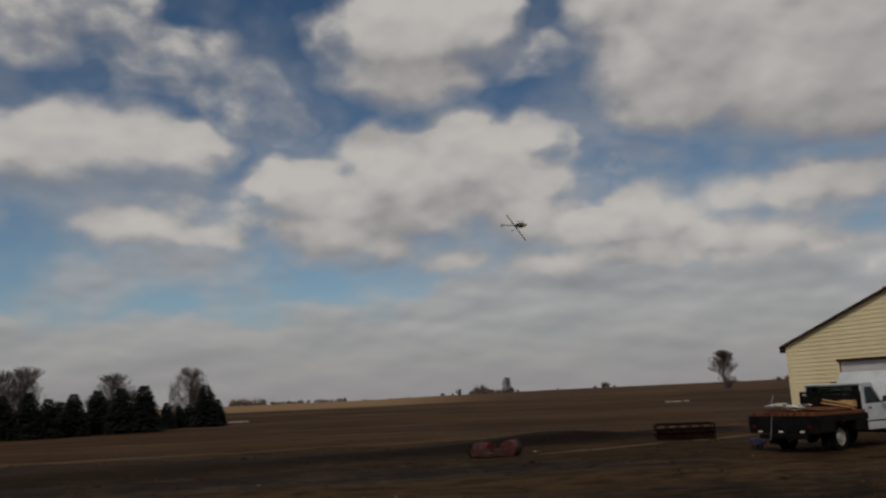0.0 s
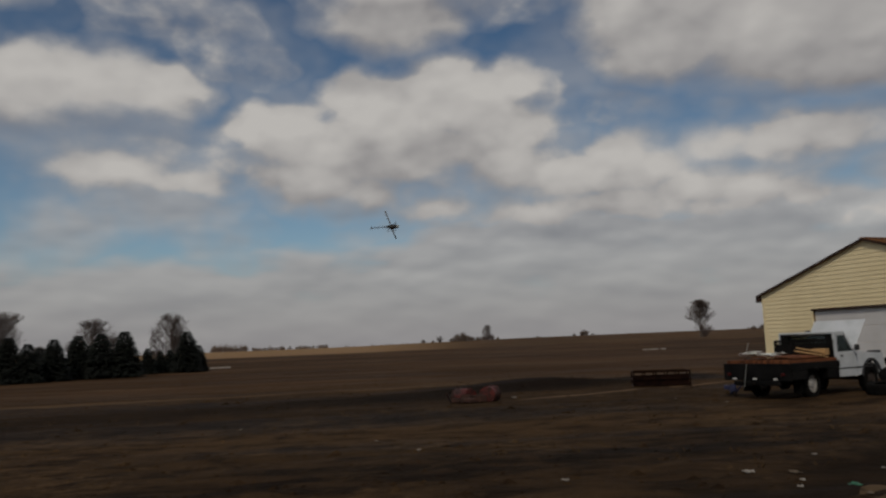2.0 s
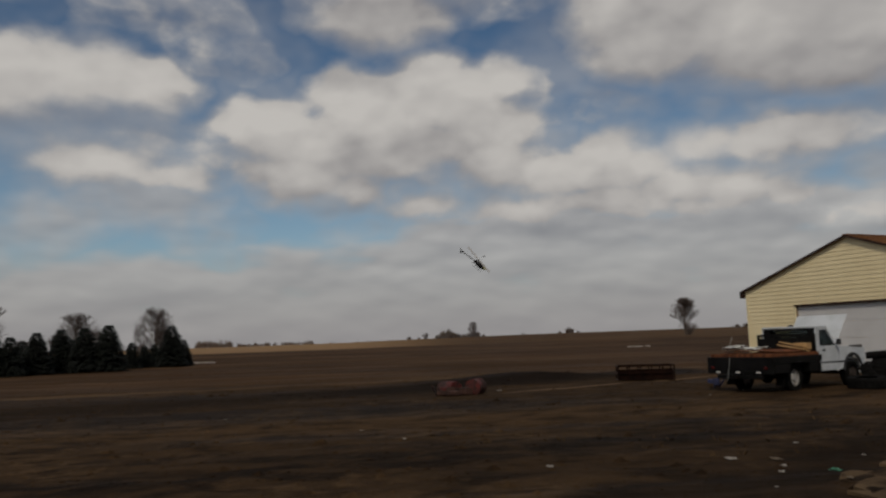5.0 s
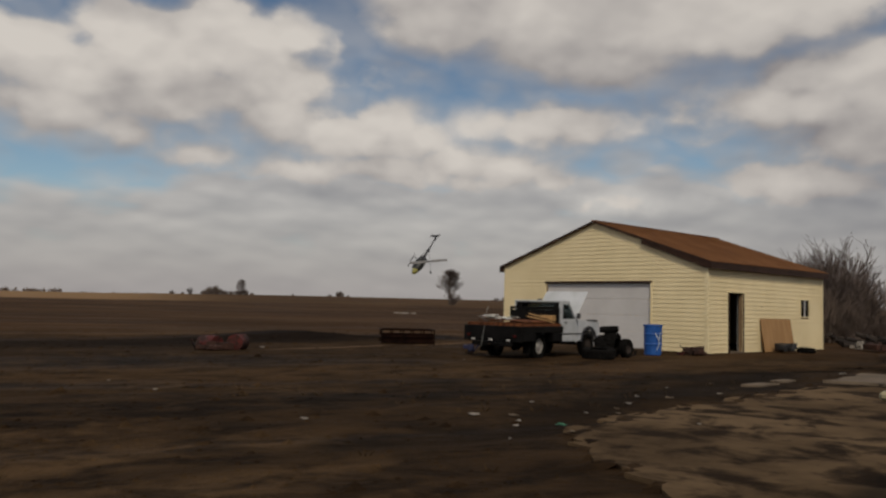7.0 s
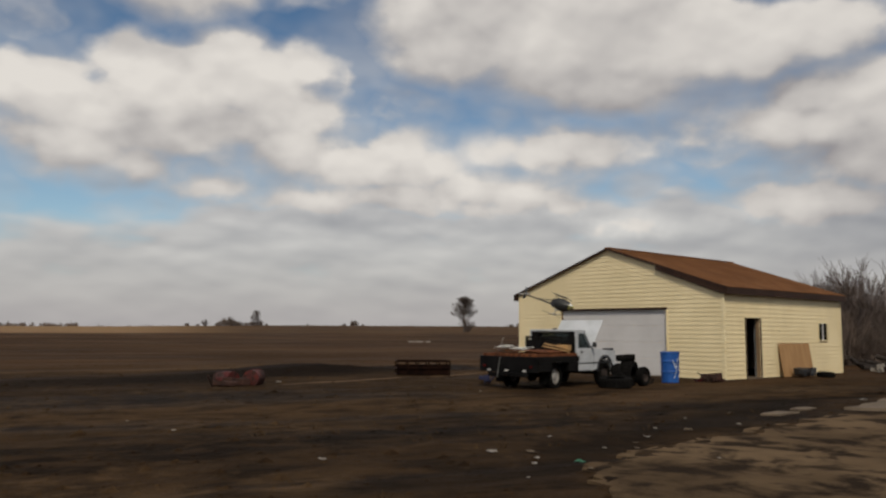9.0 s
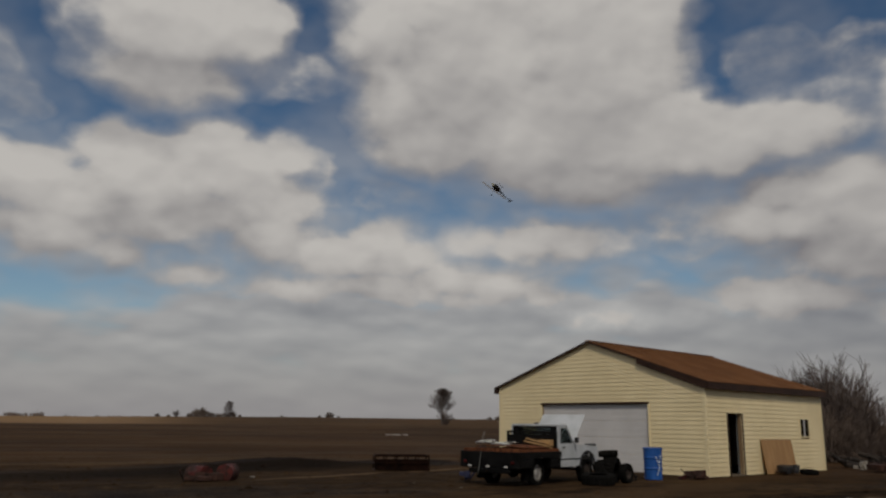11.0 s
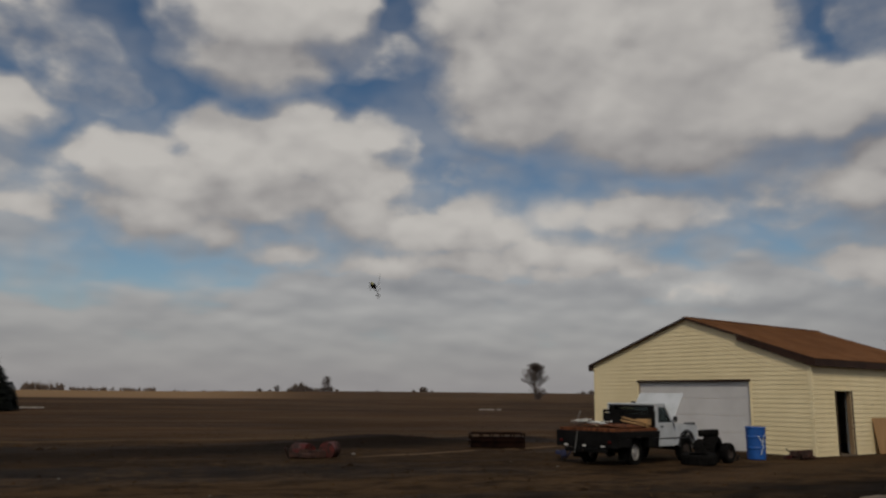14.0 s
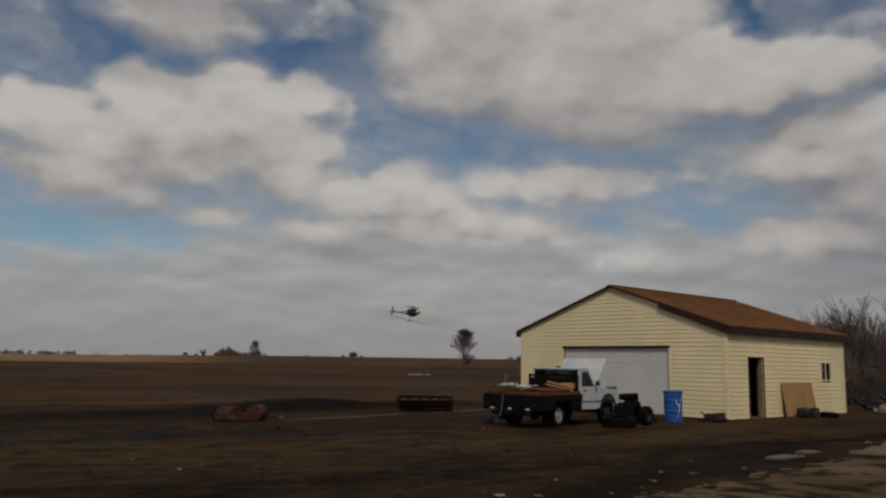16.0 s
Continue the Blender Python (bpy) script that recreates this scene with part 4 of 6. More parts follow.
    part("rear_window", boxed(c0 + 0.085, -cw + 0.11, 1.20, c0 + 0.093, cw - 0.11, 1.645), DARK_PANE, cab)
    bm = bmesh.new()
    box(bm, c0 + 0.03, -cw + 0.03, 1.655, c1 - 0.40, cw - 0.03, 1.71, bevel=0.025, seg=3)
    part("cab_roof", bm, WHITE_PAINT, cab, smooth=False)
    for y in (0.0,):
        part("roof_lamp", boxed(c0 + 0.12, y - 0.09, 1.705, c0 + 0.20, y + 0.06, 1.755, bevel=0.012), DARK_PLASTIC, cab)
    bm = bmesh.new()
    prism(bm, [(c1 + 0.035, 1.17), (c1 + 0.045, 1.175), (c1 - 0.435, 1.635), (c1 - 0.445, 1.63)], "y", -cw + 0.09, cw - 0.09)
    part("windscreen", bm, PANE, cab)
    bm = bmesh.new()
    box(bm, c0 + 0.20, -0.78, 0.62, c0 + 0.72, 0.78, 0.86, bevel=0.05)
    box(bm, c0 + 0.12, -0.78, 0.80, c0 + 0.30, 0.78, 1.34, bevel=0.05)
    part("bench_seat", bm, DARK_PLASTIC, cab)
    part("dashboard", boxed(c1 - 0.26, -0.83, 0.86, c1 - 0.02, 0.83, 1.14, bevel=0.05), DARK_PLASTIC, cab)
    part("cab_floor", boxed(c0 + 0.062, -cw + 0.072, 0.44, c1 + 0.02, cw - 0.072, 0.50), BLACK_STEEL, cab)
    bm = bmesh.new()
    ring(bm, [(0.17, -0.012), (0.19, -0.012), (0.19, 0.012), (0.17, 0.012)], 20, pose(c1 - 0.34, 0.40, 1.10, 0, -60, 0))
    rod(bm, (c1 - 0.34, 0.40, 1.10), (c1 - 0.20, 0.40, 1.0), 0.02)
    part("steering_wheel", bm, DARK_PLASTIC, cab)
    # fenders with arches, engine bay, grille
    f1 = base + 0.72
    for sgn in (-1, 1):
        bm = bmesh.new()
        arch = [(base + 0.48 * math.cos(radians(a)), r + 0.02 + 0.48 * math.sin(radians(a))) for a in range(165, 10, -15)]
        pts = [(c1 + 0.06, 0.50)] + arch + [(f1, 0.50), (f1, 1.06), (c1 + 0.06, 1.15)]
        prism(bm, pts, "y", *((-cw, -cw + 0.05) if sgn < 0 else (cw - 0.05, cw)))
        box(bm, c1 + 0.06, min(sgn * 0.62, sgn * (cw - 0.052)), 1.02, f1, max(sgn * 0.62, sgn * (cw - 0.052)), 1.06)
        part("fender", bm, WHITE_PAINT, t)
        bm = bmesh.new()
        rim = [(base + k * math.cos(radians(a)), r + 0.02 + k * math.sin(radians(a))) for k, turn in ((0.475, range(8, 174, 15)), (0.545, range(173, 7, -15))) for a in turn]
        prism(bm, rim, "y", *((-cw - 0.03, -cw - 0.001) if sgn < 0 else (cw + 0.001, cw + 0.03)))
        part("arch_flare", bm, DARK_PLASTIC, t, "black wheel arch flare")
        part("headlamp", boxed(f1 + 0.002, sgn * 0.70 - 0.11, 0.80, f1 + 0.03, sgn * 0.70 + 0.11, 0.96, bevel=0.01), LAMP_WHITE, t)
    part("bonnet_latch", boxed(f1 - 0.62, -cw + 0.02, 1.075, f1 - 0.05, -cw + 0.16, 1.145, bevel=0.02), DARK_PLASTIC, t, "dark latch panel on the fender")
    part("grille", boxed(f1 - 0.03, -0.56, 0.78, f1 + 0.02, 0.56, 0.99, bevel=0.01), DARK_PLASTIC, t)
    part("front_panel", boxed(f1 - 0.04, -cw + 0.055, 0.58, f1 - 0.004, cw - 0.055, 0.775), WHITE_PAINT, t)
    part("front_bumper", boxed(f1 + 0.02, -0.95, 0.48, f1 + 0.14, 0.95, 0.66, bevel=0.03), RIM, t)
    bm = bmesh.new()
    box(bm, c1 + 0.25, -0.36, 0.60, f1 - 0.30, 0.36, 0.96, bevel=0.06)
    lathe(bm, [(0.22, 0.96), (0.24, 0.98), (0.24, 1.04), (0.10, 1.07)], 18, pose(c1 + 0.55, 0, 0))
    box(bm, f1 - 0.20, -0.45, 0.58, f1 - 0.12, 0.45, 1.0)
    part("engine", bm, BLACK_STEEL, t)
    # raised bonnet, hinged at the cowl
    bm = bmesh.new()
    box(bm, 0.0, -0.84, -0.018, 1.18, 0.84, 0.018, bevel=0.015)
    box(bm, 0.10, -0.70, -0.045, 1.10, -0.62, -0.019)
    box(bm, 0.10, 0.62, -0.045, 1.10, 0.70, -0.019)
    box(bm, 1.02, -0.60, -0.045, 1.10, 0.60, -0.019)
    bonnet = part("bonnet", bm, WHITE_PAINT, t, "raised white bonnet")
    bonnet.matrix_basis = pose(c1 + 0.10, 0, 1.14, 0, -48, 0)
    return t


truck()


def on_deck():
    """Loose stuff lying on the flatbed, in the truck's own axes."""
    m = pose(9.24, 20.55, 0.075, 0, 0, 31.0) @ Matrix.Diagonal((0.88, 0.88, 0.965, 1.0))
    rnd = random.Random(11)
    bm = bmesh.new()
    bmesh.ops.create_grid(bm, x_segments=14, y_segments=12, size=0.5)
    for v in bm.verts:
        x, y = v.co.x * 2, v.co.y * 2
        v.co = Vector((x * 0.86, y * 0.92, 0.060 * (1 - y * y) * (1 - 0.4 * x * x) + 0.012 * noise.noise((x * 3, y * 3, 1.0))))
    bmesh.ops.solidify(bm, geom=bm.faces[:], thickness=0.010)
    b = part("steel_sheet", bm, RUST_DECK, smooth=True)
    b.matrix_basis = m @ pose(0.05, -0.02, 0.957)
    tagged(b, "rusty orange-brown bowed steel sheet lying on the truck's deck", "steel sheet")
    # stacked boards against the rack
    for i, (x, y, z, yaw, l) in enumerate(((0.66, -0.50, 1.02, 84, 0.95), (0.74, -0.45, 1.10, 76, 0.9))):
        bm = boxed(-l / 2, -0.14, -0.02, l / 2, 0.14, 0.02, bevel=0.003)
        b = part("wood_board", bm, LUMBER)
        b.matrix_basis = m @ pose(x, y, z, 0, 0, yaw) @ pose(0, 0, 0, 14, -9, 0)
        tagged(b, "short yellow lumber board lying on the truck's deck", "board", "boards on the deck")
    bm = boxed(-0.26, -0.50, 0.0, 0.0, -0.08, 0.17, bevel=0.01)
    b = part("cardboard_box", bm, LUMBER)
    b.matrix_basis = m @ pose(0.95, -0.38, 0.985, 0, 0, 4)
    tagged(b, "tan cardboard box against the truck's rack", "box")
    for i in range(7):
        bm = bmesh.new()
        bmesh.ops.create_grid(bm, x_segments=7, y_segments=6, size=0.5)
        sx, sy = rnd.uniform(0.25, 0.6), rnd.uniform(0.2, 0.4)
        off = rnd.uniform(0, 50)
        for v in bm.verts:
            v.co = Vector((v.co.x * sx, v.co.y * sy, 0.045 + 0.05 * noise.noise((v.co.x * 4 + off, v.co.y * 4, off))))
        bmesh.ops.solidify(bm, geom=bm.faces[:], thickness=0.012)
        b = part("plastic_sheet", bm, HULL_WHITE)
        b.matrix_basis = m @ pose(rnd.uniform(-0.75, 0.25), rnd.uniform(0.0, 0.75), 0.985 + 0.012 * i, rnd.uniform(-9, 9), rnd.uniform(-9, 9), rnd.uniform(0, 180))
        tagged(b, "crumpled pale plastic sheet on the truck's deck", "scrap", "scraps on the deck")
    for i, (x, y, a) in enumerate(((-0.8, 0.5, 20), (-0.3, -0.5, 65), (0.2, 0.1, 100))):
        b = part("steel_bar", rodded((-0.45, 0, 0.02), (0.45, 0, 0.05), 0.018, seg=8), RUST)
        b.matrix_basis = m @ pose(x, y, 0.945, 0, 0, a)
        tagged(b, "rusty steel bar lying on the truck's deck", "bar", "bars on the deck")
    b = part("steel_stake", rodded((0, 0, 0), (0.05, -0.15, 0.42), 0.012, seg=6), RIM)
    b.matrix_basis = m @ pose(-0.5, 0.93, 0.945)
    tagged(b, "thin pale stake leaning on the truck's deck", "stake")


on_deck()

# ---------------------------------------------------------------- yard things
def tyre(m, r, w, label, rim=None):
    t = empty("old_tyre", m, label, "tyre", "old tyres by the garage")
    bm = bmesh.new()
    outline = [(0.56, -0.42), (0.80, -0.50), (0.93, -0.46), (1.0, -0.28), (1.0, 0.0), (1.0, 0.28), (0.93, 0.46), (0.80, 0.50), (0.56, 0.42), (0.60, 0.36), (0.80, 0.42), (0.90, 0.0), (0.80, -0.42), (0.60, -0.36)]
    seg, last, first = 66, None, None
    for i in range(seg + 1):
        row = []
        for k, (f, h) in enumerate(outline):
            # moulded lugs: the tread stands out in slanting blocks
            lug = 0.045 if 2 <= k <= 6 and (i + (k - 4) // 2) % 3 else 0.0
            a = 2 * math.pi * i / seg
            row.append((r * (f + lug) * math.cos(a), r * (f + lug) * math.sin(a), w * h))
        row = [bm.verts.new(p) for p in row] if i < seg else first
        first = first or row
        if last:
            for k in range(len(row)):
                q = (k + 1) % len(row)
                bm.faces.new((last[k], row[k], row[q], last[q]))
        last = row
    part("carcass", bm, RUBBER, t)
    if rim:
        bm = bmesh.new()
        ring(bm, [(r * 0.54, -w * 0.40), (r * 0.57, -w * 0.40), (r * 0.55, 0), (r * 0.57, w * 0.40), (r * 0.54, w * 0.40), (r * 0.50, 0)], 24)
        lathe(bm, [(r * 0.50, -0.02), (r * 0.46, w * 0.18), (r * 0.20, w * 0.12), (r * 0.14, w * 0.22), (r * 0.03, w * 0.23)], 20)
        part("rim", bm, rim, t, "pale dented steel rim")
    return t


tyre(pose(11.55, 19.95, 0.15, 3, -3, 0), 0.46, 0.30, "large worn black tyre lying on the mud")
tyre(pose(12.42, 20.72, 0.36, 94, 0, 38), 0.37, 0.40, "big black tractor tyre leaning on others")
tyre(pose(12.04, 20.46, 0.30, 52, 0, 44), 0.36, 0.30, "black tyre leaning on the heap")
tyre(pose(12.78, 20.50, 0.27, 90, 0, 28), 0.27, 0.22, "small black tyre with rusty rim standing by the heap", DARK_RIM)
tyre(pose(12.30, 20.66, 0.81, 86, 0, 60), 0.095, 0.56, "narrow black roller tyre on top of the heap")


def drum(m):
    t = empty("plastic_drum", m, "blue plastic drum with white sprayed mark beside the overhead door", "drum")
    h, r = 0.96, 0.285
    bm = bmesh.new()
    lathe(bm, [(r * 0.86, 0.0), (r * 0.93, 0.02), (r * 0.95, 0.30), (r * 1.0, 0.32), (r * 1.0, 0.36), (r * 0.96, 0.38), (r * 0.98, 0.62), (r * 1.02, 0.64), (r * 1.02, 0.68), (r * 0.98, 0.70), (r * 1.0, h - 0.06), (r * 1.07, h - 0.05), (r * 1.07, h), (r * 1.0, h), (r * 0.97, h - 0.03), (r * 0.2, h - 0.035)], 36)
    part("barrel", bm, BLUE_PLASTIC, t, smooth=False)
    # the sprayed mark: two curved strokes on the skin, facing the yard
    for a0, z0, a1, z1 in ((-112, 0.70, -86, 0.40), (-86, 0.40, -104, 0.16), (-78, 0.74, -90, 0.44)):
        bm = bmesh.new()
        k, last = 8, None
        for i in range(k + 1):
            s = i / k
            a, z = radians(a0 + (a1 - a0) * s), z0 + (z1 - z0) * s
            rr = r * 1.035
            p = [bm.verts.new((rr * math.cos(a + d), rr * math.sin(a + d), z)) for d in (-0.07, 0.07)]
            if last:
                bm.faces.new((last[0], last[1], p[1], p[0]))
            last = p
        bmesh.ops.solidify(bm, geom=bm.faces[:], thickness=0.002)
        part("sprayed_mark", bm, CHALK, t, "white sprayed stroke")
    return t


drum(pose(14.45, 21.62, 0.0, 0, 0, 5))


def junk(name, m, mat, label, cat, seed, size=(0.4, 0.25, 0.18), bits=6, piece="fragment"):
    """A small heap of broken bits, each a piece of its own."""
    rnd = random.Random(seed)
    t = empty(name, m, label, cat)
    for i in range(bits):
        bm = bmesh.new()
        s = [v * rnd.uniform(0.25, 0.6) for v in size]
        p = [rnd.uniform(-0.5, 0.5) * v for v in size[:2]]
        if rnd.random() < 0.5 and piece != "log":
            box(bm, -s[0] / 2, -s[1] / 2, 0, s[0] / 2, s[1] / 2, s[2], bevel=0.01, m=pose(p[0], p[1], rnd.uniform(0, size[2] * 0.4), rnd.uniform(-8, 8), rnd.uniform(-8, 8), rnd.uniform(0, 180)))
        else:
            a = rnd.uniform(0, 6.3)
            r = 0.09 if piece == "log" else 0.02
            rod(bm, (p[0], p[1], r), (p[0] + size[0] * 0.5 * math.cos(a), p[1] + size[0] * 0.3 * math.sin(a), rnd.uniform(r, size[2])), r * rnd.uniform(0.7, 1.2), seg=8)
        part(piece, bm, mat, t)
    return t


junk("scrap_parts", pose(15.85, 21.40, 0, 0, 0, 20), RUST, "small rusty machine parts on the ground by the wall", "scrap", 3, (0.95, 0.3, 0.34), 12)
junk("scrap_part", pose(15.45, 21.55, 0, 0, 0, 70), RED_PAINT, "small red machine part on the ground by the wall", "scrap", 8, (0.3, 0.25, 0.22), 4)
junk("jack_stand", pose(13.45, 21.20, 0, 0, 0, 10), BLACK_STEEL, "small black jack beside the old tyres", "jack", 5, (0.25, 0.25, 0.3), 4)
junk("dark_scrap", pose(26.9, 24.3, 0, 0, 0, 30), RUST, "dark scrap heap at the garage's far corner", "scrap", 12, (1.4, 0.7, 0.5), 10)
junk("white_scrap", pose(26.3, 25.0, 0.05, 0, 0, 10), PAPER, "pale plastic bits at the garage's far corner", "scrap", 14, (0.5, 0.3, 0.45), 5)
junk("log_pile", pose(30.5, 26.5, 0, 0, 0, -15), LOG, "dark pile of logs and brush beyond the garage", "log pile", 15, (5.0, 1.6, 0.7), 26, "log")
junk("pale_junk", pose(33.0, 27.5, 0.1, 0, 0, -25), PAPER, "pale junk lying on the dark pile", "scrap", 16, (1.1, 0.5, 0.6), 6)
junk("pale_bundle", pose(36.0, 29.5, 0.1, 0, 0, 25), PAPER, "pale bundle lying on the dark pile", "scrap", 18, (1.0, 0.5, 0.6), 6)
junk("pail", pose(8.35, 22.0, 0, 0, 0, 0), FADED_BLUE, "faded blue crate remains in the mud by the truck", "crate", 21, (0.42, 0.35, 0.36), 6)


def leaning_board():
    # against the side wall: foot on the ground, head on the siding
    b = part("plywood_sheet", boxed(0, -0.008, 0, 2.35, 0.008, 1.20, bevel=0.002), PLY)
    b.matrix_basis = GARAGE @ pose(0.24, 3.50, 0.0, 0, 0, 90) @ pose(0, 0, 0, -9, 0, 0) @ pose(0, 0, 0, 0, 0, 0)
    return tagged(b, "tan plywood sheet leaning against the garage wall", "plywood sheet")


leaning_board()
junk("black_crate", GARAGE @ pose(0.72, 4.40, -0.02, 0, 0, 80), DARK_PLASTIC, "black plastic crate and hose before the plywood sheet", "crate", 23, (0.85, 0.5, 0.42), 9)
tyre(GARAGE @ pose(1.0, 5.1, 0.08, 2, 3, 0), 0.30, 0.17, "small black tyre lying before the plywood sheet")


def red_tank(m, label):
    """A rusty red fuel drum lying on its side."""
    t = empty("fuel_drum", m, label, "drum", "red drums in the field")
    bm = bmesh.new()
    r, h = 0.23, 0.57
    lathe(bm, [(r * 0.92, 0), (r, 0.0), (r, 0.02), (r * 0.97, 0.03), (r * 0.97, 0.20), (r * 1.02, 0.215), (r * 0.97, 0.23), (r * 0.97, 0.42), (r * 1.02, 0.435), (r * 0.97, 0.45), (r * 0.97, h - 0.03), (r, h - 0.02), (r, h), (r * 0.92, h), (r * 0.90, h - 0.02), (0.05, h - 0.02)], 28, pose(0, 0, r, -90, 0, 0))
    part("shell", bm, RED_PAINT, t)
    part("bung", rodded((0.12, h - 0.02, r + 0.12), (0.12, h + 0.02, r + 0.12), 0.035), RUST, t)
    return t


red_tank(pose(1.25, 22.70, -0.06, 0, 0, 40), "faded red steel drum lying in the mud")
red_tank(pose(1.72, 22.75, -0.03, 0, 0, -24), "bright red rusty steel drum lying in the mud")
junk("rusty_scrap", pose(1.02, 22.50, 0, 0, 0, 5), RUST, "rusty dark scrap between the red drums", "scrap", 31, (0.9, 0.45, 0.32), 10)


def hay_feeder(m):
    """A round-sided feeder of bent tubes lying in the field."""
    t = empty("cattle_feeder", m, "rusty brown tubular cattle feeder standing in the field", "feeder")
    L, h, d = 1.85, 0.50, 0.7
    for z in (0.04, h * 0.5, h):
        for y in (-d / 2, d / 2):
            part("rail", rodded((-L / 2, y, z), (L / 2, y, z), 0.028, seg=8), OLD_RUST, t)
        for x in (-L / 2, L / 2):
            part("end_rail", rodded((x, -d / 2, z), (x, d / 2, z), 0.024, seg=8), RUST, t)
    for i in range(6):
        for y in (-d / 2, d / 2):
            x = -L / 2 + L * i / 5
            part("upright", rodded((x, y, 0), (x, y, h + 0.02), 0.024, seg=8), OLD_RUST, t)
    bm = bmesh.new()
    prism(bm, [(-d / 2 + 0.02, 0.36), (-d * 0.30, 0.10), (d * 0.30, 0.10), (d / 2 - 0.02, 0.36), (d / 2 - 0.05, 0.36), (d * 0.28, 0.13), (-d * 0.28, 0.13), (-d / 2 + 0.05, 0.36)], "x", -L / 2 + 0.03, L / 2 - 0.03)
    part("trough", bm, OLD_RUST, t)
    part("side_sheet", boxed(-L / 2 + 0.03, -d / 2 + 0.03, 0.03, L / 2 - 0.03, -d / 2 + 0.036, h * 0.76), OLD_RUST, t)
    return t


hay_feeder(pose(7.98, 27.15, land(7.98, 27.15) - 0.01, 0, 0, -9))


def camper(m):
    """Travel trailer seen at its end. Local: x across, y back, z up."""
    t = empty("travel_trailer", m, "old cream travel trailer with faded red stripe and tan window guard", "camper")
    w, L, z0, z1 = 2.30, 4.8, 0.55, 2.44
    bm = bmesh.new()
    pts = [(0.0, z0), (0.0, z0 + 0.45), (-0.06, 1.6), (0.10, 2.25), (0.35, z1), (L - 0.2, z1), (L, 2.2), (L, z0)]
    prism(bm, pts, "x", 0, w)
    bmesh.ops.bevel(bm, geom=[e for e in bm.edges if abs(e.verts[0].co.x - e.verts[1].co.x) < 1e-5], offset=0.05, segments=2, affect="EDGES")
    part("body", bm, CAMPER_CREAM, t)
    part("belt_trim", boxed(0.01, -0.085, 1.045, w - 0.01, -0.045, 1.075), ALLOY, t)
    part("stripe", boxed(0.01, -0.068, 0.84, w - 0.01, -0.02, 0.96), CAMPER_RED, t, "faded red painted stripe")
    guard = new("window_guard")
    guard.parent = t
    part("guard_panel", boxed(0.24, -0.13, 1.14, w - 0.24, -0.085, 1.90, bevel=0.02), CAMPER_TAN, guard)
    part("guard_lip", boxed(0.30, -0.142, 1.22, w - 0.30, -0.131, 1.27), CAMPER_CREAM, guard)
    x = 0.44
    for wd in (0.17, 0.15, 0.17, 0.16, 0.15, 0.17):
        part("lettering_bar", boxed(x, -0.150, 1.47, x + wd, -0.132, 1.66), CAMPER_RED, guard)
        x += wd + 0.07
    bm = bmesh.new()
    ring(bm, [(0.15, -0.01), (0.19, -0.01), (0.19, 0.01), (0.15, 0.01)], 20, pose(w / 2, -0.035, 2.06, 90, 0, 0) @ Matrix.Diagonal((1.15, 0.62, 1, 1)))
    part("badge", bm, DARK_PLASTIC, t, "dark oval badge")
    part("badge_bar", boxed(w / 2 - 0.10, -0.045, 2.03, w / 2 + 0.10, -0.02, 2.07), DARK_PLASTIC, t)
    part("skirt", boxed(0.05, 0.02, 0.10, w - 0.05, 0.06, 0.56), BARE_WOOD, t, "brown skirting boards")
    for y in (2.2, 2.95):
        for xx, f in ((0.12, -1), (w - 0.12, 1)):
            wh = wheel(t, 0, 0, 0.33, 0.2, f)
            wh.matrix_basis = pose(xx, y, 0.33, 0, 0, 90)
    bm = bmesh.new()
    rod(bm, (0.4, 0, 0.45), (w / 2, -1.1, 0.45), 0.04), rod(bm, (w - 0.4, 0, 0.45), (w / 2, -1.1, 0.45), 0.04)
    rod(bm, (w / 2, -0.95, 0.0), (w / 2, -0.95, 0.55), 0.03)
    part("drawbar", bm, BLACK_STEEL, t)
    part("side_window", boxed(-0.012, 1.2, 1.25, 0.004, 2.1, 1.85), DARK_PANE, t)
    bm = bmesh.new()
    box(bm, 0.6, 1.5, z1, 1.4, 2.2, z1 + 0.18, bevel=0.05)
    part("roof_vent", bm, CAMPER_CREAM, t)
    return t


camper(pose(19.85, 16.60, 0.0, 0, 0, -52))


def wash_tub(m):
    t = empty("metal_cabinet", m, "dirty cream metal cabinet standing in the mud", "cabinet")
    part("casing", boxed(0, 0, 0.10, 0.78, 0.55, 0.76, bevel=0.03, seg=2), CAMPER_CREAM, t)
    part("lid", boxed(-0.02, -0.02, 0.762, 0.80, 0.57, 0.81, bevel=0.015), CAMPER_CREAM, t)
    part("front_panel", boxed(0.28, -0.012, 0.16, 0.72, -0.001, 0.50, bevel=0.004), CAMPER_CREAM, t)
    for x in (0.04, 0.68):
        part("foot", boxed(x, 0.05, 0, x + 0.06, 0.5, 0.10), BLACK_STEEL, t)
    part("knob", rodded((0.64, -0.03, 0.62), (0.64, 0.0, 0.62), 0.03), DARK_PLASTIC, t)
    return t


wash_tub(pose(18.55, 14.70, 0.0, 0, 0, -40))


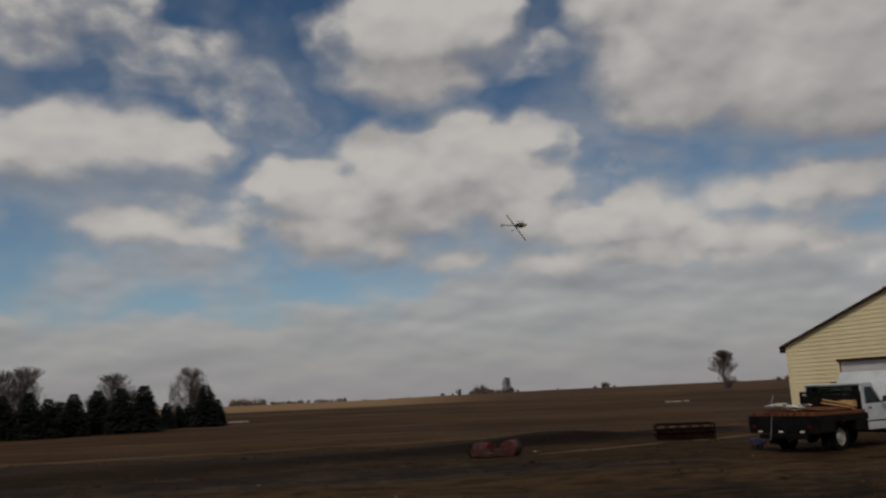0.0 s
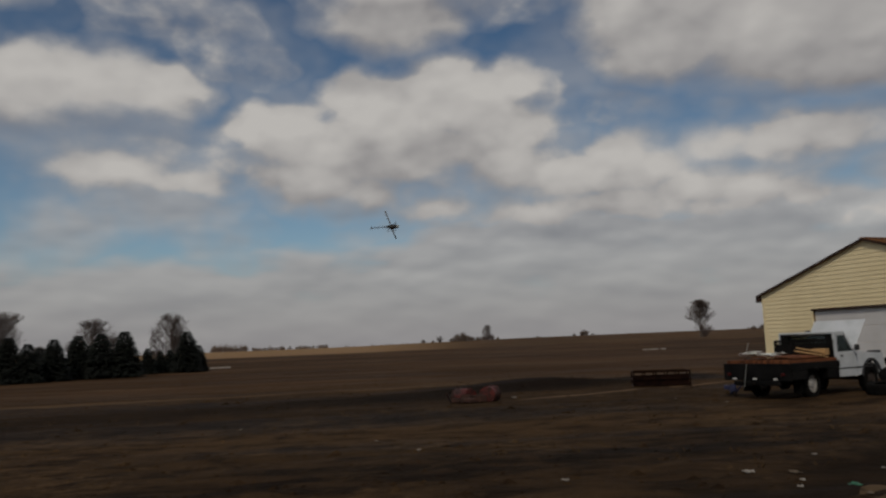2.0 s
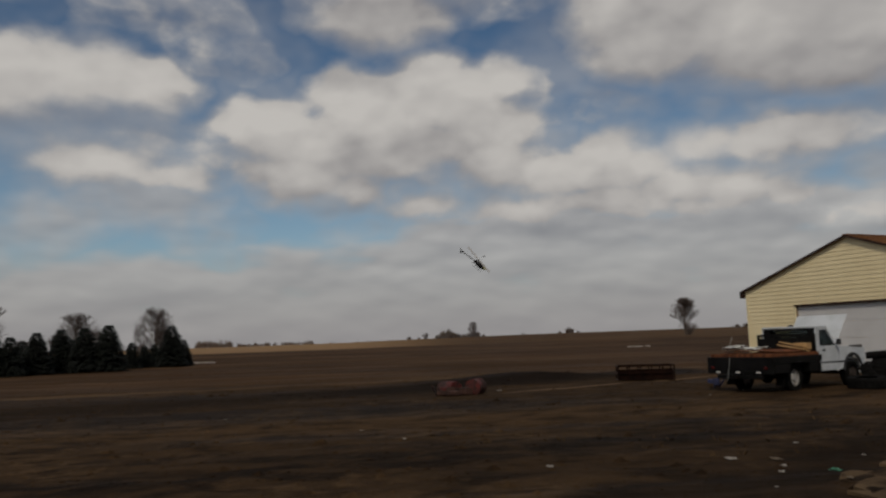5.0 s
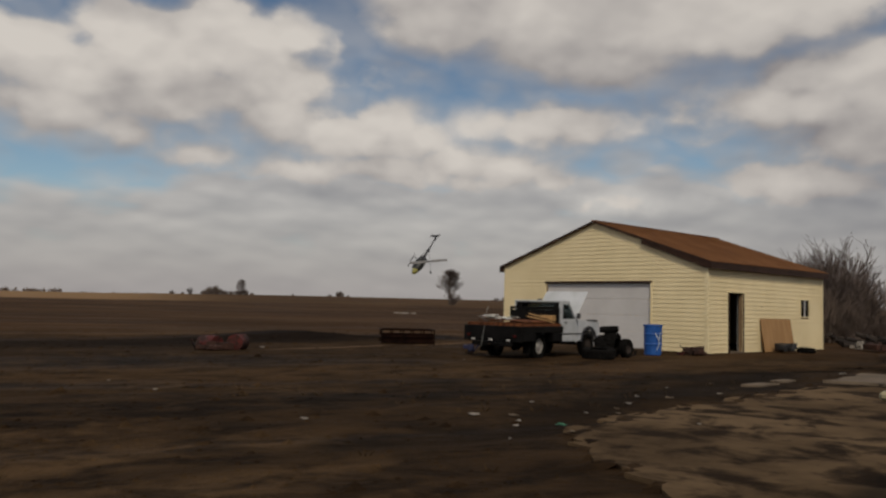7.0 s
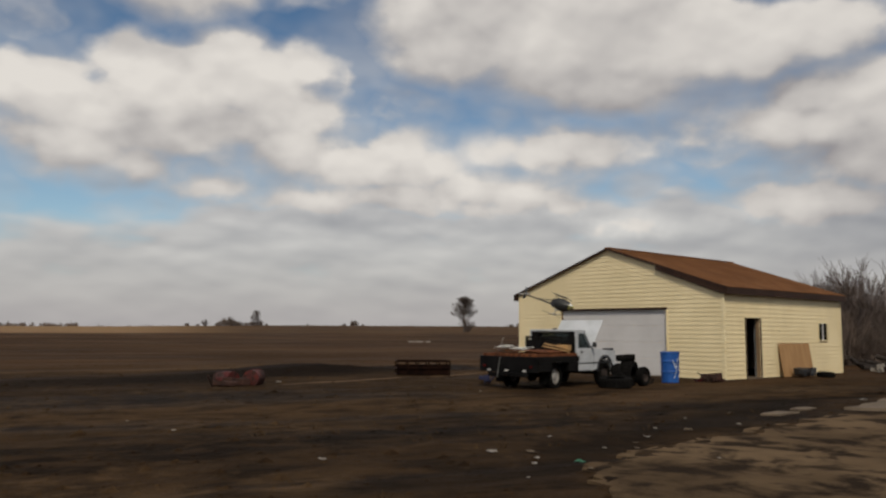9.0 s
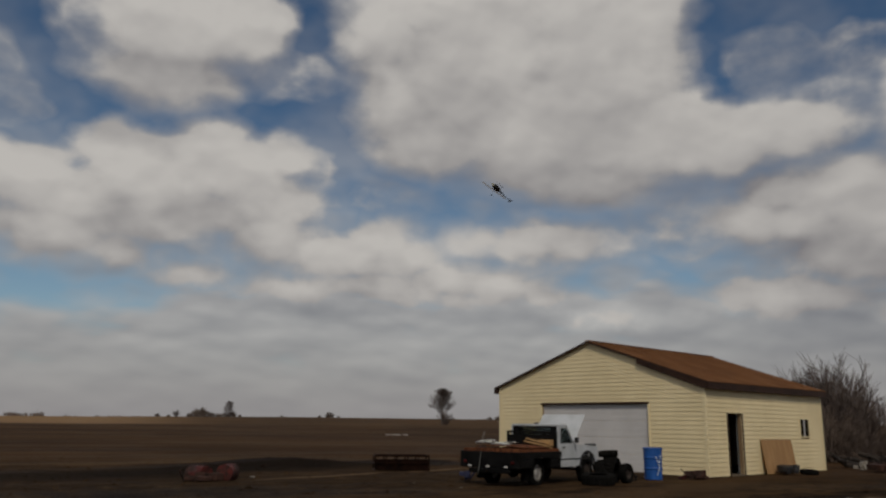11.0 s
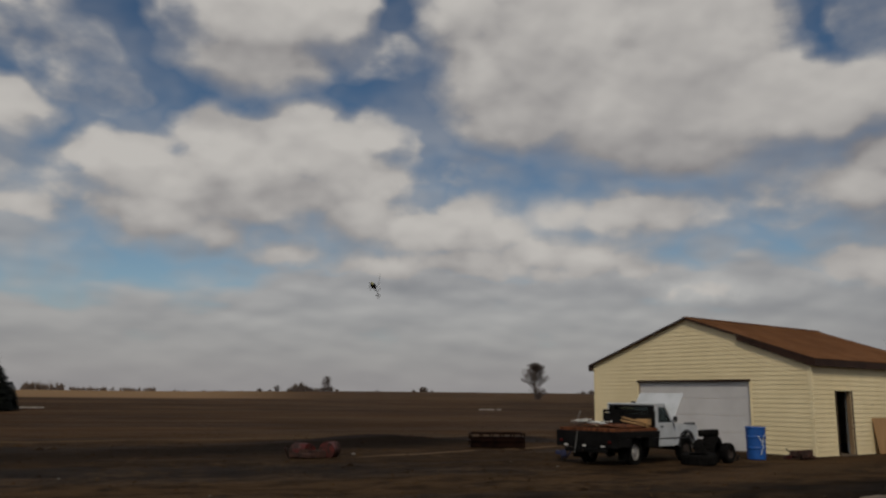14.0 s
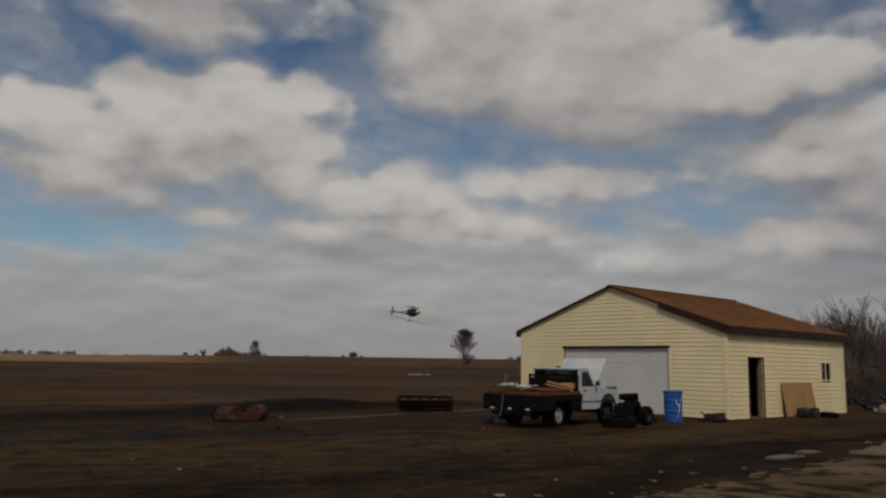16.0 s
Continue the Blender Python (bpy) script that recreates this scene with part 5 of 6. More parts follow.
def scrap_bin(m, L=3.0, W=2.4, h=0.885):
    """Open steel box trailer: x along the near side, y away; walls with a rolled lip, rust through the paint."""
    t = empty("steel_bin", m, "open cream steel bin with rust holes, parked on concrete", "bin")
    th = 0.03
    for nm, b in (("near_wall", (0, 0, 0.12, L, th, h)), ("end_wall", (0, th + 0.001, 0.12, th, W - th - 0.001, h)), ("end_wall", (L - th, th + 0.001, 0.12, L, W - th - 0.001, h))):
        part(nm, boxed(*b), BIN_CREAM, t)
    part("floor_plate", boxed(th, th, 0.12, L - th, W - th, 0.15), RUST, t)
    for b in ((-0.05, -0.05, h + 0.001, L + 0.05, th + 0.01, h + 0.05), (-0.05, th + 0.012, h + 0.001, th + 0.01, W - th - 0.012, h + 0.05), (L - th - 0.01, th + 0.012, h + 0.001, L + 0.05, W - th - 0.012, h + 0.05)):
        part("rim_lip", boxed(*b, bevel=0.015), BIN_CREAM, t)
    for x in (0.42, 1.6, 2.4):
        part("stiffener", boxed(x, -0.045, 0.14, x + 0.09, -0.002, h - 0.052, bevel=0.01), RUST_SPOT, t, "rusted through upright rib")
    rnd = random.Random(6)
    for x, z, r in ((0.22, 0.66, 0.085), (0.05, 0.80, 0.04), (0.66, 0.72, 0.09), (0.10, 0.30, 0.13), (1.1, 0.65, 0.09), (1.25, 0.35, 0.15)):
        bm = bmesh.new()
        k = 14
        prism(bm, [(x + r * rnd.uniform(0.7, 1.1) * math.cos(6.283 * i / k), z + 1.2 * r * rnd.uniform(0.7, 1.1) * math.sin(6.283 * i / k)) for i in range(k)], "y", -0.004, -0.0005)
        part("rust_patch", bm, RUST_SPOT, t, "dark rust patch")
    for y, z, r in ((0.55, 0.84, 0.10), (0.80, 0.86, 0.08), (1.15, 0.82, 0.15), (1.45, 0.84, 0.10), (1.75, 0.50, 0.16), (0.95, 0.52, 0.17), (2.3, 0.86, 0.10), (2.33, 0.6, 0.09)):
        bm = bmesh.new()
        k = 14
        prism(bm, [(y + r * rnd.uniform(0.6, 1.1) * math.cos(6.283 * i / k), min(z + r * rnd.uniform(0.6, 1.1) * math.sin(6.283 * i / k), h - 0.003)) for i in range(k)], "x", th + 0.0005, th + 0.004)
        part("rust_patch", bm, RUST_SPOT, t, "dark rust patch")
    for x in (0.2, L - 0.3):
        part("skid", boxed(x, 0.1, -0.02, x + 0.1, W - 0.1, 0.118), RUST, t)
    return t


scrap_bin(pose(3.69, 3.28, 0.07, 0, 0, -60))


# ---------------------------------------------------------------- litter
LITTER = [
    # x, y, size, tone
    (-0.89, 14.14, 0.10, 0), (-0.14, 12.8, 0.14, 0), (1.6, 9.62, 0.20, 0), (3.77, 9.61, 0.30, 0), (4.27, 9.48, 0.28, 1), (4.0, 8.73, 0.16, 0),
    (4.36, 8.34, 0.26, 2), (5.86, 9.59, 0.14, 1), (2.6, 23.9, 0.30, 0), (15.08, 14.76, 0.34, 0), (8.6, 20.6, 0.12, 0), (6.5, 20.9, 0.16, 1),
    (7.35, 19.6, 0.14, 0), (3.9, 18.2, 0.10, 1), (-3.9, 17.0, 0.13, 0), (10.0, 13.0, 0.12, 1), (7.2, 11.2, 0.16, 0), (8.6, 12.4, 0.12, 0),
    (5.2, 9.26, 0.12, 0), (5.11, 10.72, 0.13, 0), (6.49, 10.31, 0.22, 0), (7.61, 10.9, 0.3, 1), (8.71, 11.08, 0.16, 0), (6.12, 8.15, 0.12, 0), (3.81, 8.38, 0.18, 0), (3.45, 7.73, 0.09, 0), (4.27, 7.9, 0.18, 1), (5.6, 9.13, 0.16, 1),
]
SCRAP = [PAPER, PALE_CONCRETE, material("green_plastic_scrap", (0.03, 0.16, 0.09), (0.02, 0.09, 0.05), 6.0, 0.5)]
for i, (x, y, s, tone) in enumerate(LITTER):
    rnd = random.Random(100 + i)
    s *= 0.42
    bm = bmesh.new()
    bmesh.ops.create_grid(bm, x_segments=5, y_segments=4, size=0.5)
    for v in bm.verts:
        v.co = Vector((v.co.x * s * (1 + rnd.uniform(-0.2, 0.2)), v.co.y * s * 0.7 * (1 + rnd.uniform(-0.2, 0.2)), 0.02 + s * 0.35 * abs(noise.noise((v.co.x * 3 + i, v.co.y * 3, i * 1.7)))))
    bmesh.ops.solidify(bm, geom=bm.faces[:], thickness=0.006)
    ob = part("litter", bm, SCRAP[tone])
    on_pad = x > 3.6 and y < 13.2 and y < 6.6 + 0.56 * x
    ob.matrix_basis = pose(x, y, max(land(x, y), 0.036 if on_pad else -1) + 0.0, 0, 0, rnd.uniform(0, 180))
    tagged(ob, ("crumpled white plastic litter on the mud", "pale stone chip on the mud", "torn green plastic litter on the mud")[tone], "litter", "litter on the yard")

for x, y, l, w, a in ((29.6, 104.0, 2.0, 0.9, -8), (31.4, 104.5, 0.8, 0.6, -8), (-23.6, 92.0, 2.6, 0.9, 14)):
    bm = bmesh.new()
    k = 22
    rnd = random.Random(int(x * 10))
    pts = [(l / 2 * math.cos(6.283 * i / k) * rnd.uniform(0.8, 1.05), w / 2 * math.sin(6.283 * i / k) * rnd.uniform(0.6, 1.1)) for i in range(k)]
    prism(bm, pts, "z", -0.3, 0.14)
    ob = part("snow_patch", bm, SNOW)
    ob.matrix_basis = pose(x, y, land(x, y), 0, 0, a)
    tagged(ob, "thin strip of old snow in the field", "snow", "snow strips")


def clods():
    """Loose clods and stubble of the yard: thousands of small lumps in one mesh."""
    rnd = random.Random(77)
    vs, fs = [], []
    for i in range(5200):
        r = 3.5 + 34 * rnd.random() ** 1.3
        a = radians(rnd.uniform(-34, 58))
        x, y = r * math.sin(a), r * math.cos(a)
        if x > 3.4 and y < 6.6 + 0.56 * x and y < 13.5:
            if rnd.random() < 0.75:
                continue
        u, v = (x - 16.96) * 0.383 - (y - 22.21) * 0.924, (x - 16.96) * 0.924 + (y - 22.21) * 0.383
        if -GW - 0.3 < u < 0.3 and -0.3 < v < GD + 0.3:
            continue
        s = rnd.uniform(0.012, 0.045) * (1.0 + 1.6 * (rnd.random() > 0.93))
        z = land(x, y)
        b = len(vs)
        t = rnd.uniform(0, 6.28)
        for k in range(4):
            vs.append((x + s * 1.4 * math.cos(t + k * 1.57) * rnd.uniform(0.7, 1.2), y + s * 1.2 * math.sin(t + k * 1.57) * rnd.uniform(0.7, 1.2), z - 0.01))
        vs.append((x + s * 0.3, y, z + s * rnd.uniform(0.3, 0.65)))
        for k in range(4):
            fs.append((b + k, b + (k + 1) % 4, b + 4))
    me = bpy.data.meshes.new("soil_clods")
    me.from_pydata(vs, [], fs)
    me.materials.append(SOIL)
    return tagged(new("soil_clods", me), "loose brown soil clods scattered over the yard", "soil", kind="stuff")


clods()


def tufts():
    """Dry grass in tufts along the field's edge and between the tracks."""
    rnd = random.Random(78)
    vs, fs = [], []
    for i in range(900):
        r = 7.0 + 45 * rnd.random() ** 1.1
        a = radians(rnd.uniform(-34, 40))
        x, y = r * math.sin(a), r * math.cos(a)
        if noise.noise((x * 0.08, y * 0.25, 9.0)) < 0.05:
            continue
        u, v = (x - 16.96) * 0.383 - (y - 22.21) * 0.924, (x - 16.96) * 0.924 + (y - 22.21) * 0.383
        if (-GW - 0.3 < u < 0.3 and -0.3 < v < GD + 0.3) or (x > 3.0 and y < 6.6 + 0.56 * x) or (6.5 < x < 16.5 and 18.5 < y < 26):
            continue
        z = land(x, y)
        for k in range(5):
            t = rnd.uniform(0, 6.28)
            h = rnd.uniform(0.03, 0.09)
            w = 0.008
            lx, ly = 0.10 * math.cos(t), 0.10 * math.sin(t)
            b = len(vs)
            vs += [(x + lx * 0.4 - w, y + ly * 0.4, z - 0.01), (x + lx * 0.4 + w, y + ly * 0.4, z - 0.01), (x + lx * 1.1, y + ly * 1.1, z + h)]
            fs.append((b, b + 1, b + 2))
    me = bpy.data.meshes.new("dry_grass")
    me.from_pydata(vs, [], fs)
    me.materials.append(STRAW)
    return tagged(new("dry_grass", me), "short dry tan grass in tufts on the field", "grass", kind="stuff")


tufts()

# ---------------------------------------------------------------- trees
def limbs(seed, height, spread, levels, lean=0.0, fork=0.32, bare=2, wide=0.66, thick=0.02, droop=0.0, kids=(2, 3)):
    """Grow a leafless tree. Returns the trunk's and the crown's pieces as (a, b, r0, r1)."""
    rnd = random.Random(seed)
    trunk, crown = [], []

    def grow(p, d, length, r, level):
        steps = 6 if level == 0 else (3 if level < 3 else 2)
        q, way = p.copy(), d.copy()
        wander = 0.07 if level == 0 else 0.2
        for i in range(steps):
            way = (way + Vector((rnd.uniform(-1, 1), rnd.uniform(-1, 1), rnd.uniform(-0.3, 0.5 - droop))) * wander).normalized()
            n = q + way * (length / steps)
            r1 = r * (1 - 0.55 / steps)
            (trunk if level == 0 else crown).append((q.copy(), n.copy(), r, r1))
            if level < levels and (level > 0 or i >= bare):
                for k in range(rnd.randint(2, 3) if level == 0 else rnd.randint(1, 2)):
                    branch(q.lerp(n, rnd.random()), way, length * (wide - 0.07 * i if level == 0 else 1.0), r1, level)
            q, r = n, r1
        if level < levels:
            for k in range(rnd.randint(*kids)):
                branch(q, way, length * (0.42 if level == 0 else 0.9), r, level)

    def branch(q, way, length, r, level):
        a = rnd.uniform(0, 6.283)
        out = Vector((math.cos(a), math.sin(a), 0))
        d = (way * (1 - spread) + out * spread * rnd.uniform(0.6, 1.3) + Vector((0, 0, 0.16 - droop))).normalized()
        grow(q, d, length * rnd.uniform(0.5, 0.78), r * rnd.uniform(0.35, 0.55), level + 1)

    grow(Vector((0, 0, -0.1)), Vector((lean, 0, 1)).normalized(), height * fork, height * thick, 0)
    return trunk, crown


def tubes(pieces, sides, least):
    vs, fs = [], []
    for a, b, r0, r1 in pieces:
        r0, r1 = max(r0, least), max(r1, least * 0.7)
        d = (b - a).normalized()
        u = d.orthogonal().normalized()
        w = d.cross(u)
        k0 = len(vs)
        for p, r in ((a, r0), (b, r1)):
            for i in range(sides):
                t = 6.2832 * i / sides
                vs.append(p + (u * math.cos(t) + w * math.sin(t)) * r)
        for i in range(sides):
            j = (i + 1) % sides
            fs.append((k0 + i, k0 + j, k0 + sides + j, k0 + sides + i))
    return vs, fs


def bare_tree(name, seed, height, m, label, least=0.01, group="", twig=None, **how):
    dome = how.pop("dome", None)
    trunk, crown = limbs(seed, height, how.pop("spread", 0.42), how.pop("levels", 4), **how)
    top = max(b.z for a, b, *_ in crown)
    k = height / top
    if dome:
        # twigs end on a rounded, uneven crown
        k *= 1.22
        w, mid, up = dome
        rnd = random.Random(seed + 1)

        def inside(p):
            q = p * (k / height)
            a = math.atan2(q.y, q.x)
            lump = 1 + 0.10 * math.sin(3 * a + seed) + 0.08 * math.sin(5 * a + 9 * q.z)
            return (q.x ** 2 + q.y ** 2) / (w * lump) ** 2 + ((q.z - mid) / up) ** 2 < rnd.uniform(0.82, 1.12)
        crown = [c for c in crown if inside(c[1])]
        trunk = [c for c in trunk if c[1].z * k < height * 0.97]
    t = empty(name, m, label, "tree", group)
    for nm, pieces, sides, mat in (("trunk", trunk, 8, BARK), ("crown", crown, 3, twig or TWIG)):
        me = bpy.data.meshes.new(nm)
        vs, fs = tubes([(a * k, b * k, r0 * k, r1 * k) for a, b, r0, r1 in pieces], sides, least)
        me.from_pydata(vs, [], fs)
        me.materials.append(mat)
        ob = new(nm, me)
        ob.parent = t
    return t


def fan_bush(name, seed, height, m, label, least, group, twig=None, stems=18, wide=0.50, sub=3, spread=0.05):
    """A leafless bush: many stems that fan out from one foot, with twigs ending on a rounded crown."""
    rnd = random.Random(seed)
    trunk, crown = [], []
    for i in range(stems):
        a = 6.283 * i / stems + rnd.uniform(-0.3, 0.3)
        f = rnd.random() ** 0.7
        lump = rnd.uniform(0.88, 1.03)
        tip = Vector((math.cos(a) * wide * f, math.sin(a) * wide * f, math.sqrt(max(1 - (0.86 * f) ** 2, 0.05)))) * height * lump
        turn, out = rnd.uniform(0, 6.283), spread * height * math.sqrt(rnd.random())
        p = Vector((math.cos(turn) * out, math.sin(turn) * out, -0.08))
        tip += p * 0.7
        tip.z *= 1 - 0.35 * (out / (spread * height)) ** 2
        base, k = p.copy(), 5
        for j in range(1, k + 1):
            s = j / k
            q = base.lerp(tip, s) + Vector((0, 0, math.sin(s * 3.14) * height * 0.06 * f)) + Vector((rnd.uniform(-1, 1), rnd.uniform(-1, 1), rnd.uniform(-1, 1))) * height * 0.018
            r0 = height * 0.011 * (1 - 0.8 * (j - 1) / k)
            if j < k:
                (trunk if j <= 2 else crown).append((p.copy(), q.copy(), r0, r0 * 0.8))
            if j >= 1:
                way = (q - p).normalized()
                for g in range(sub):
                    d = (way + Vector((rnd.uniform(-1, 1), rnd.uniform(-1, 1), rnd.uniform(-0.4, 0.8))) * 0.75).normalized()
                    b0 = p.lerp(q, rnd.random())
                    b1 = b0 + d * height * rnd.uniform(0.11, 0.21)
                    crown.append((b0, b1, r0 * 0.45, r0 * 0.25))
                    for h in range(2):
                        d2 = (d + Vector((rnd.uniform(-1, 1), rnd.uniform(-1, 1), rnd.uniform(-0.3, 0.9))) * 0.7).normalized()
                        c0 = b0.lerp(b1, rnd.uniform(0.3, 1.0))
                        crown.append((c0, c0 + d2 * height * rnd.uniform(0.07, 0.14), r0 * 0.25, r0 * 0.12))
            p = q
    t = empty(name, m, label, "bush", group)
    bm = bmesh.new()
    lathe(bm, [(height * 0.05, -0.15), (height * 0.045, 0.0), (height * 0.03, height * 0.02), (height * 0.012, height * 0.03)], 9)
    part("stump", bm, BARK, t)
    me = bpy.data.meshes.new("crown")
    vs, fs = tubes(trunk + crown, 3, least)
    me.from_pydata(vs, [], fs)
    me.materials.append(twig or TWIG)
    ob = new("crown", me)
    ob.parent = t
    return t


def stand(az, r, s=1.0, turn=0.0, down=0.0):
    """A pose on the land at an azimuth (degrees, clockwise from +y) and a distance."""
    x, y = r * math.sin(radians(az)), r * math.cos(radians(az))
    return pose(x, y, land(x, y) - down, 0, 0, turn) @ Matrix.Scale(s, 4)


def spruce(seed, height, m, label):
    """A spruce: a straight stem and whorls of drooping boughs, each a spray of short needle-covered twigs."""
    rnd = random.Random(seed)
    t = empty("spruce_tree", m, label, "tree", "windbreak of spruces")
    bm = bmesh.new()
    rod(bm, (0, 0, -0.1), (0, 0, height * 0.97), height * 0.022, height * 0.003, 8)
    part("trunk", bm, BARK, t)
    vs, fs = [], []

    def leaf(p, d, l, w):
        side = d.cross(Vector((0, 0, 1)))
        side = side.normalized() if side.length > 1e-3 else Vector((1, 0, 0))
        b = len(vs)
        up = Vector((0, 0, w * 0.6))
        vs.extend([p, p + d * l * 0.45 + side * w, p + d * l, p + d * l * 0.45 - side * w, p + d * l * 0.4 + up])
        fs.extend([(b, b + 1, b + 4), (b + 1, b + 2, b + 4), (b + 2, b + 3, b + 4), (b + 3, b, b + 4)])

    z = height * 0.03
    while z < height:
        f = z / height
        reach = height * (0.38 * (1 - f) ** 0.60 + 0.012) * (1.0 if f > 0.1 else 0.85)
        n = max(5, int(15 * (1 - f) + 4))
        off = rnd.uniform(0, 6.28)
        for i in range(n):
            a = off + 6.283 * i / n + rnd.uniform(-0.25, 0.25)
            L = reach * rnd.uniform(0.72, 1.12)
            d = Vector((math.cos(a), math.sin(a), rnd.uniform(-0.35, -0.05) + 0.45 * f)).normalized()
            k = max(3, int(L / (height * 0.035)))
            for s in range(k):
                q = Vector((0, 0, z)) + d * L * (s + 0.6) / k + Vector((0, 0, -0.10 * L * ((s + 0.6) / k) ** 2))
                for sg in (-1, 1):
                    b = a + sg * rnd.uniform(0.4, 0.9)
                    leaf(q, Vector((math.cos(b), math.sin(b), rnd.uniform(-0.3, 0.15))).normalized(), height * rnd.uniform(0.075, 0.12), height * 0.026)
            leaf(Vector((0, 0, z)) + d * L * 0.75, d, L * 0.38, height * 0.026)
        z += height * (0.022 + 0.012 * f)
    leaf(Vector((0, 0, height * 0.96)), Vector((0, 0.05, 1)), height * 0.06, height * 0.006)
    me = bpy.data.meshes.new("crown")
    me.from_pydata(vs, [], fs)
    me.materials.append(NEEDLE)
    ob = new("crown", me)
    ob.parent = t
    return t


# windbreak on the left
FIRS = spruce(1, 3.7, stand(-20.45, 70, 1.0, 0), "dark green spruce in the farm's windbreak")
FIRS2 = spruce(2, 3.6, stand(-21.9, 70, 0.98, 40), "dark green spruce in the farm's windbreak")
for i, (src, az, r, s) in enumerate(((FIRS2, -23.3, 71, 0.98), (FIRS, -24.7, 68, 0.86), (FIRS2, -26.2, 66, 0.80), (FIRS, -27.3, 66, 0.9), (FIRS2, -28.8, 66, 0.9), (FIRS, -30.2, 67, 1.0), (FIRS2, -19.0, 78, 0.66), (FIRS, -16.5, 80, 1.04), (FIRS2, -15.75, 83, 0.72), (FIRS, -31.8, 66, 0.9), (FIRS2, -17.6, 84, 0.62), (FIRS, -22.6, 78, 0.75), (FIRS2, -25.5, 75, 0.75), (FIRS, -18.2, 80, 0.55))):
    copy_thing(src, stand(az, r, s, 57 * i))

# leafless trees behind the windbreak
OAK = bare_tree("bare_tree", 21, 9.0, stand(-22.4, 112, 0.74), "leafless grey tree behind the windbreak", 0.012, "leafless trees", spread=0.52, levels=4, fork=0.6, bare=0, wide=0.85, dome=(0.46, 0.56, 0.46))
ELM = bare_tree("bare_tree", 33, 9.0, stand(-17.6, 100, 0.74), "leafless grey tree behind the windbreak", 0.012, "leafless trees", spread=0.46, levels=4, fork=0.6, bare=0, wide=0.8, dome=(0.38, 0.55, 0.46))
for i, (src, az, r, s) in enumerate(((ELM, -21.3, 115, 0.68), (OAK, -23.4, 118, 0.64), (OAK, -27.6, 90, 0.98), (ELM, -28.9, 88, 0.92), (OAK, -18.5, 110, 0.36), (ELM, -24.9, 125, 0.54), (OAK, -25.6, 126, 0.54), (ELM, -20.5, 125, 0.50), (OAK, -31.0, 95, 0.8), (OAK, -17.1, 104, 0.62))):
    copy_thing(src, stand(az, r, s, 71 * i))

# the lone tree and the clumps on the rise
LONE = bare_tree("lone_tree", 8, 12.5, stand(19.33, 262, 0.93, 0), "lone leafless tree standing in the field", 0.030, thick=0.024, spread=0.50, levels=4, fork=0.62, bare=1, kids=(2, 3), wide=0.85, dome=(0.43, 0.60, 0.42))
tagged(LONE, group="leafless trees")
SHRUB = fan_bush("bare_bush", 61, 6.0, stand(19.58, 262, 0.78, 30), "leafless brown bush beside the lone tree", 0.05, "leafless bushes in the field", wide=0.60, spread=0.15)
HEDGE = fan_bush("bare_bush", 62, 6.0, stand(2.65, 428, 0.80, 0), "leafless grey-brown bush in the far hedge", 0.07, "leafless bushes in the field", twig=HAZED_TWIG, stems=46, wide=0.55, spread=0.75)
for i, (src, az, r, s) in enumerate(((ELM, 4.52, 420, 1.22), (HEDGE, 2.30, 430, 0.66), (HEDGE, 3.05, 430, 0.66), (HEDGE, 3.45, 432, 0.46), (HEDGE, 3.85, 430, 0.40), (HEDGE, 1.95, 430, 0.42), (SHRUB, 1.10, 428, 0.80), (HEDGE, 4.75, 424, 0.62), (HEDGE, 4.25, 424, 0.52), (HEDGE, -0.10, 450, 0.36), (HEDGE, 0.6, 445, 0.24), (HEDGE, 5.25, 432, 0.26), (HEDGE, 11.4, 430, 0.66), (HEDGE, 10.7, 440, 0.28), (HEDGE, 12.0, 440, 0.25), (HEDGE, 8.1, 440, 0.20), (HEDGE, 23.3, 430, 0.5), (HEDGE, 22.7, 430, 0.4))):
    copy_thing(src, stand(az, r, s, 37 * i))

# thicket behind the garage and the big tree at the edge of the yard
THICK = fan_bush("bare_bush", 51, 5.6, stand(45.3, 47, 0.97), "tall leafless grey-brown bush in the thicket behind the garage", 0.012, "thicket behind the garage", stems=36, wide=0.46, sub=6, spread=0.22)
BUSH = fan_bush("bare_bush", 57, 4.6, stand(47.0, 50, 0.78), "leafless brown bush in the thicket behind the garage", 0.010, "thicket behind the garage", twig=HAZED_TWIG, stems=32, wide=0.45, sub=6, spread=0.40)
for i, (src, az, r, s) in enumerate(((THICK, 43.5, 48, 0.88), (THICK, 44.4, 52, 0.96), (THICK, 46.2, 50, 0.84), (THICK, 42.8, 52, 0.84), (BUSH, 44.6, 45, 0.75), (BUSH, 46.0, 45, 0.66), (BUSH, 47.8, 50, 0.56), (BUSH, 48.5, 54, 0.46), (BUSH, 49.4, 56, 0.42), (BUSH, 50.4, 60, 0.66), (THICK, 51.5, 62, 0.74), (BUSH, 52.5, 61, 0.80), (THICK, 53.8, 62, 0.70), (BUSH, 55.0, 60, 0.76), (THICK, 56.5, 60, 0.68), (BUSH, 58.0, 60, 0.76), (BUSH, 43.6, 44, 0.66), (BUSH, 48.0, 47, 0.40), (BUSH, 49.6, 52, 0.34), (BUSH, 51.0, 54, 0.46))):
    copy_thing(src, stand(az, r, s, 61 * i))
bare_tree("bare_tree", 90, 11.0, stand(59.0, 40, 0.92, 200), "tall leafless tree at the edge of the yard", 0.008, "leafless trees", spread=0.5, levels=4, fork=0.6, bare=1, kids=(3, 4), wide=0.85, dome=(0.40, 0.58, 0.43))


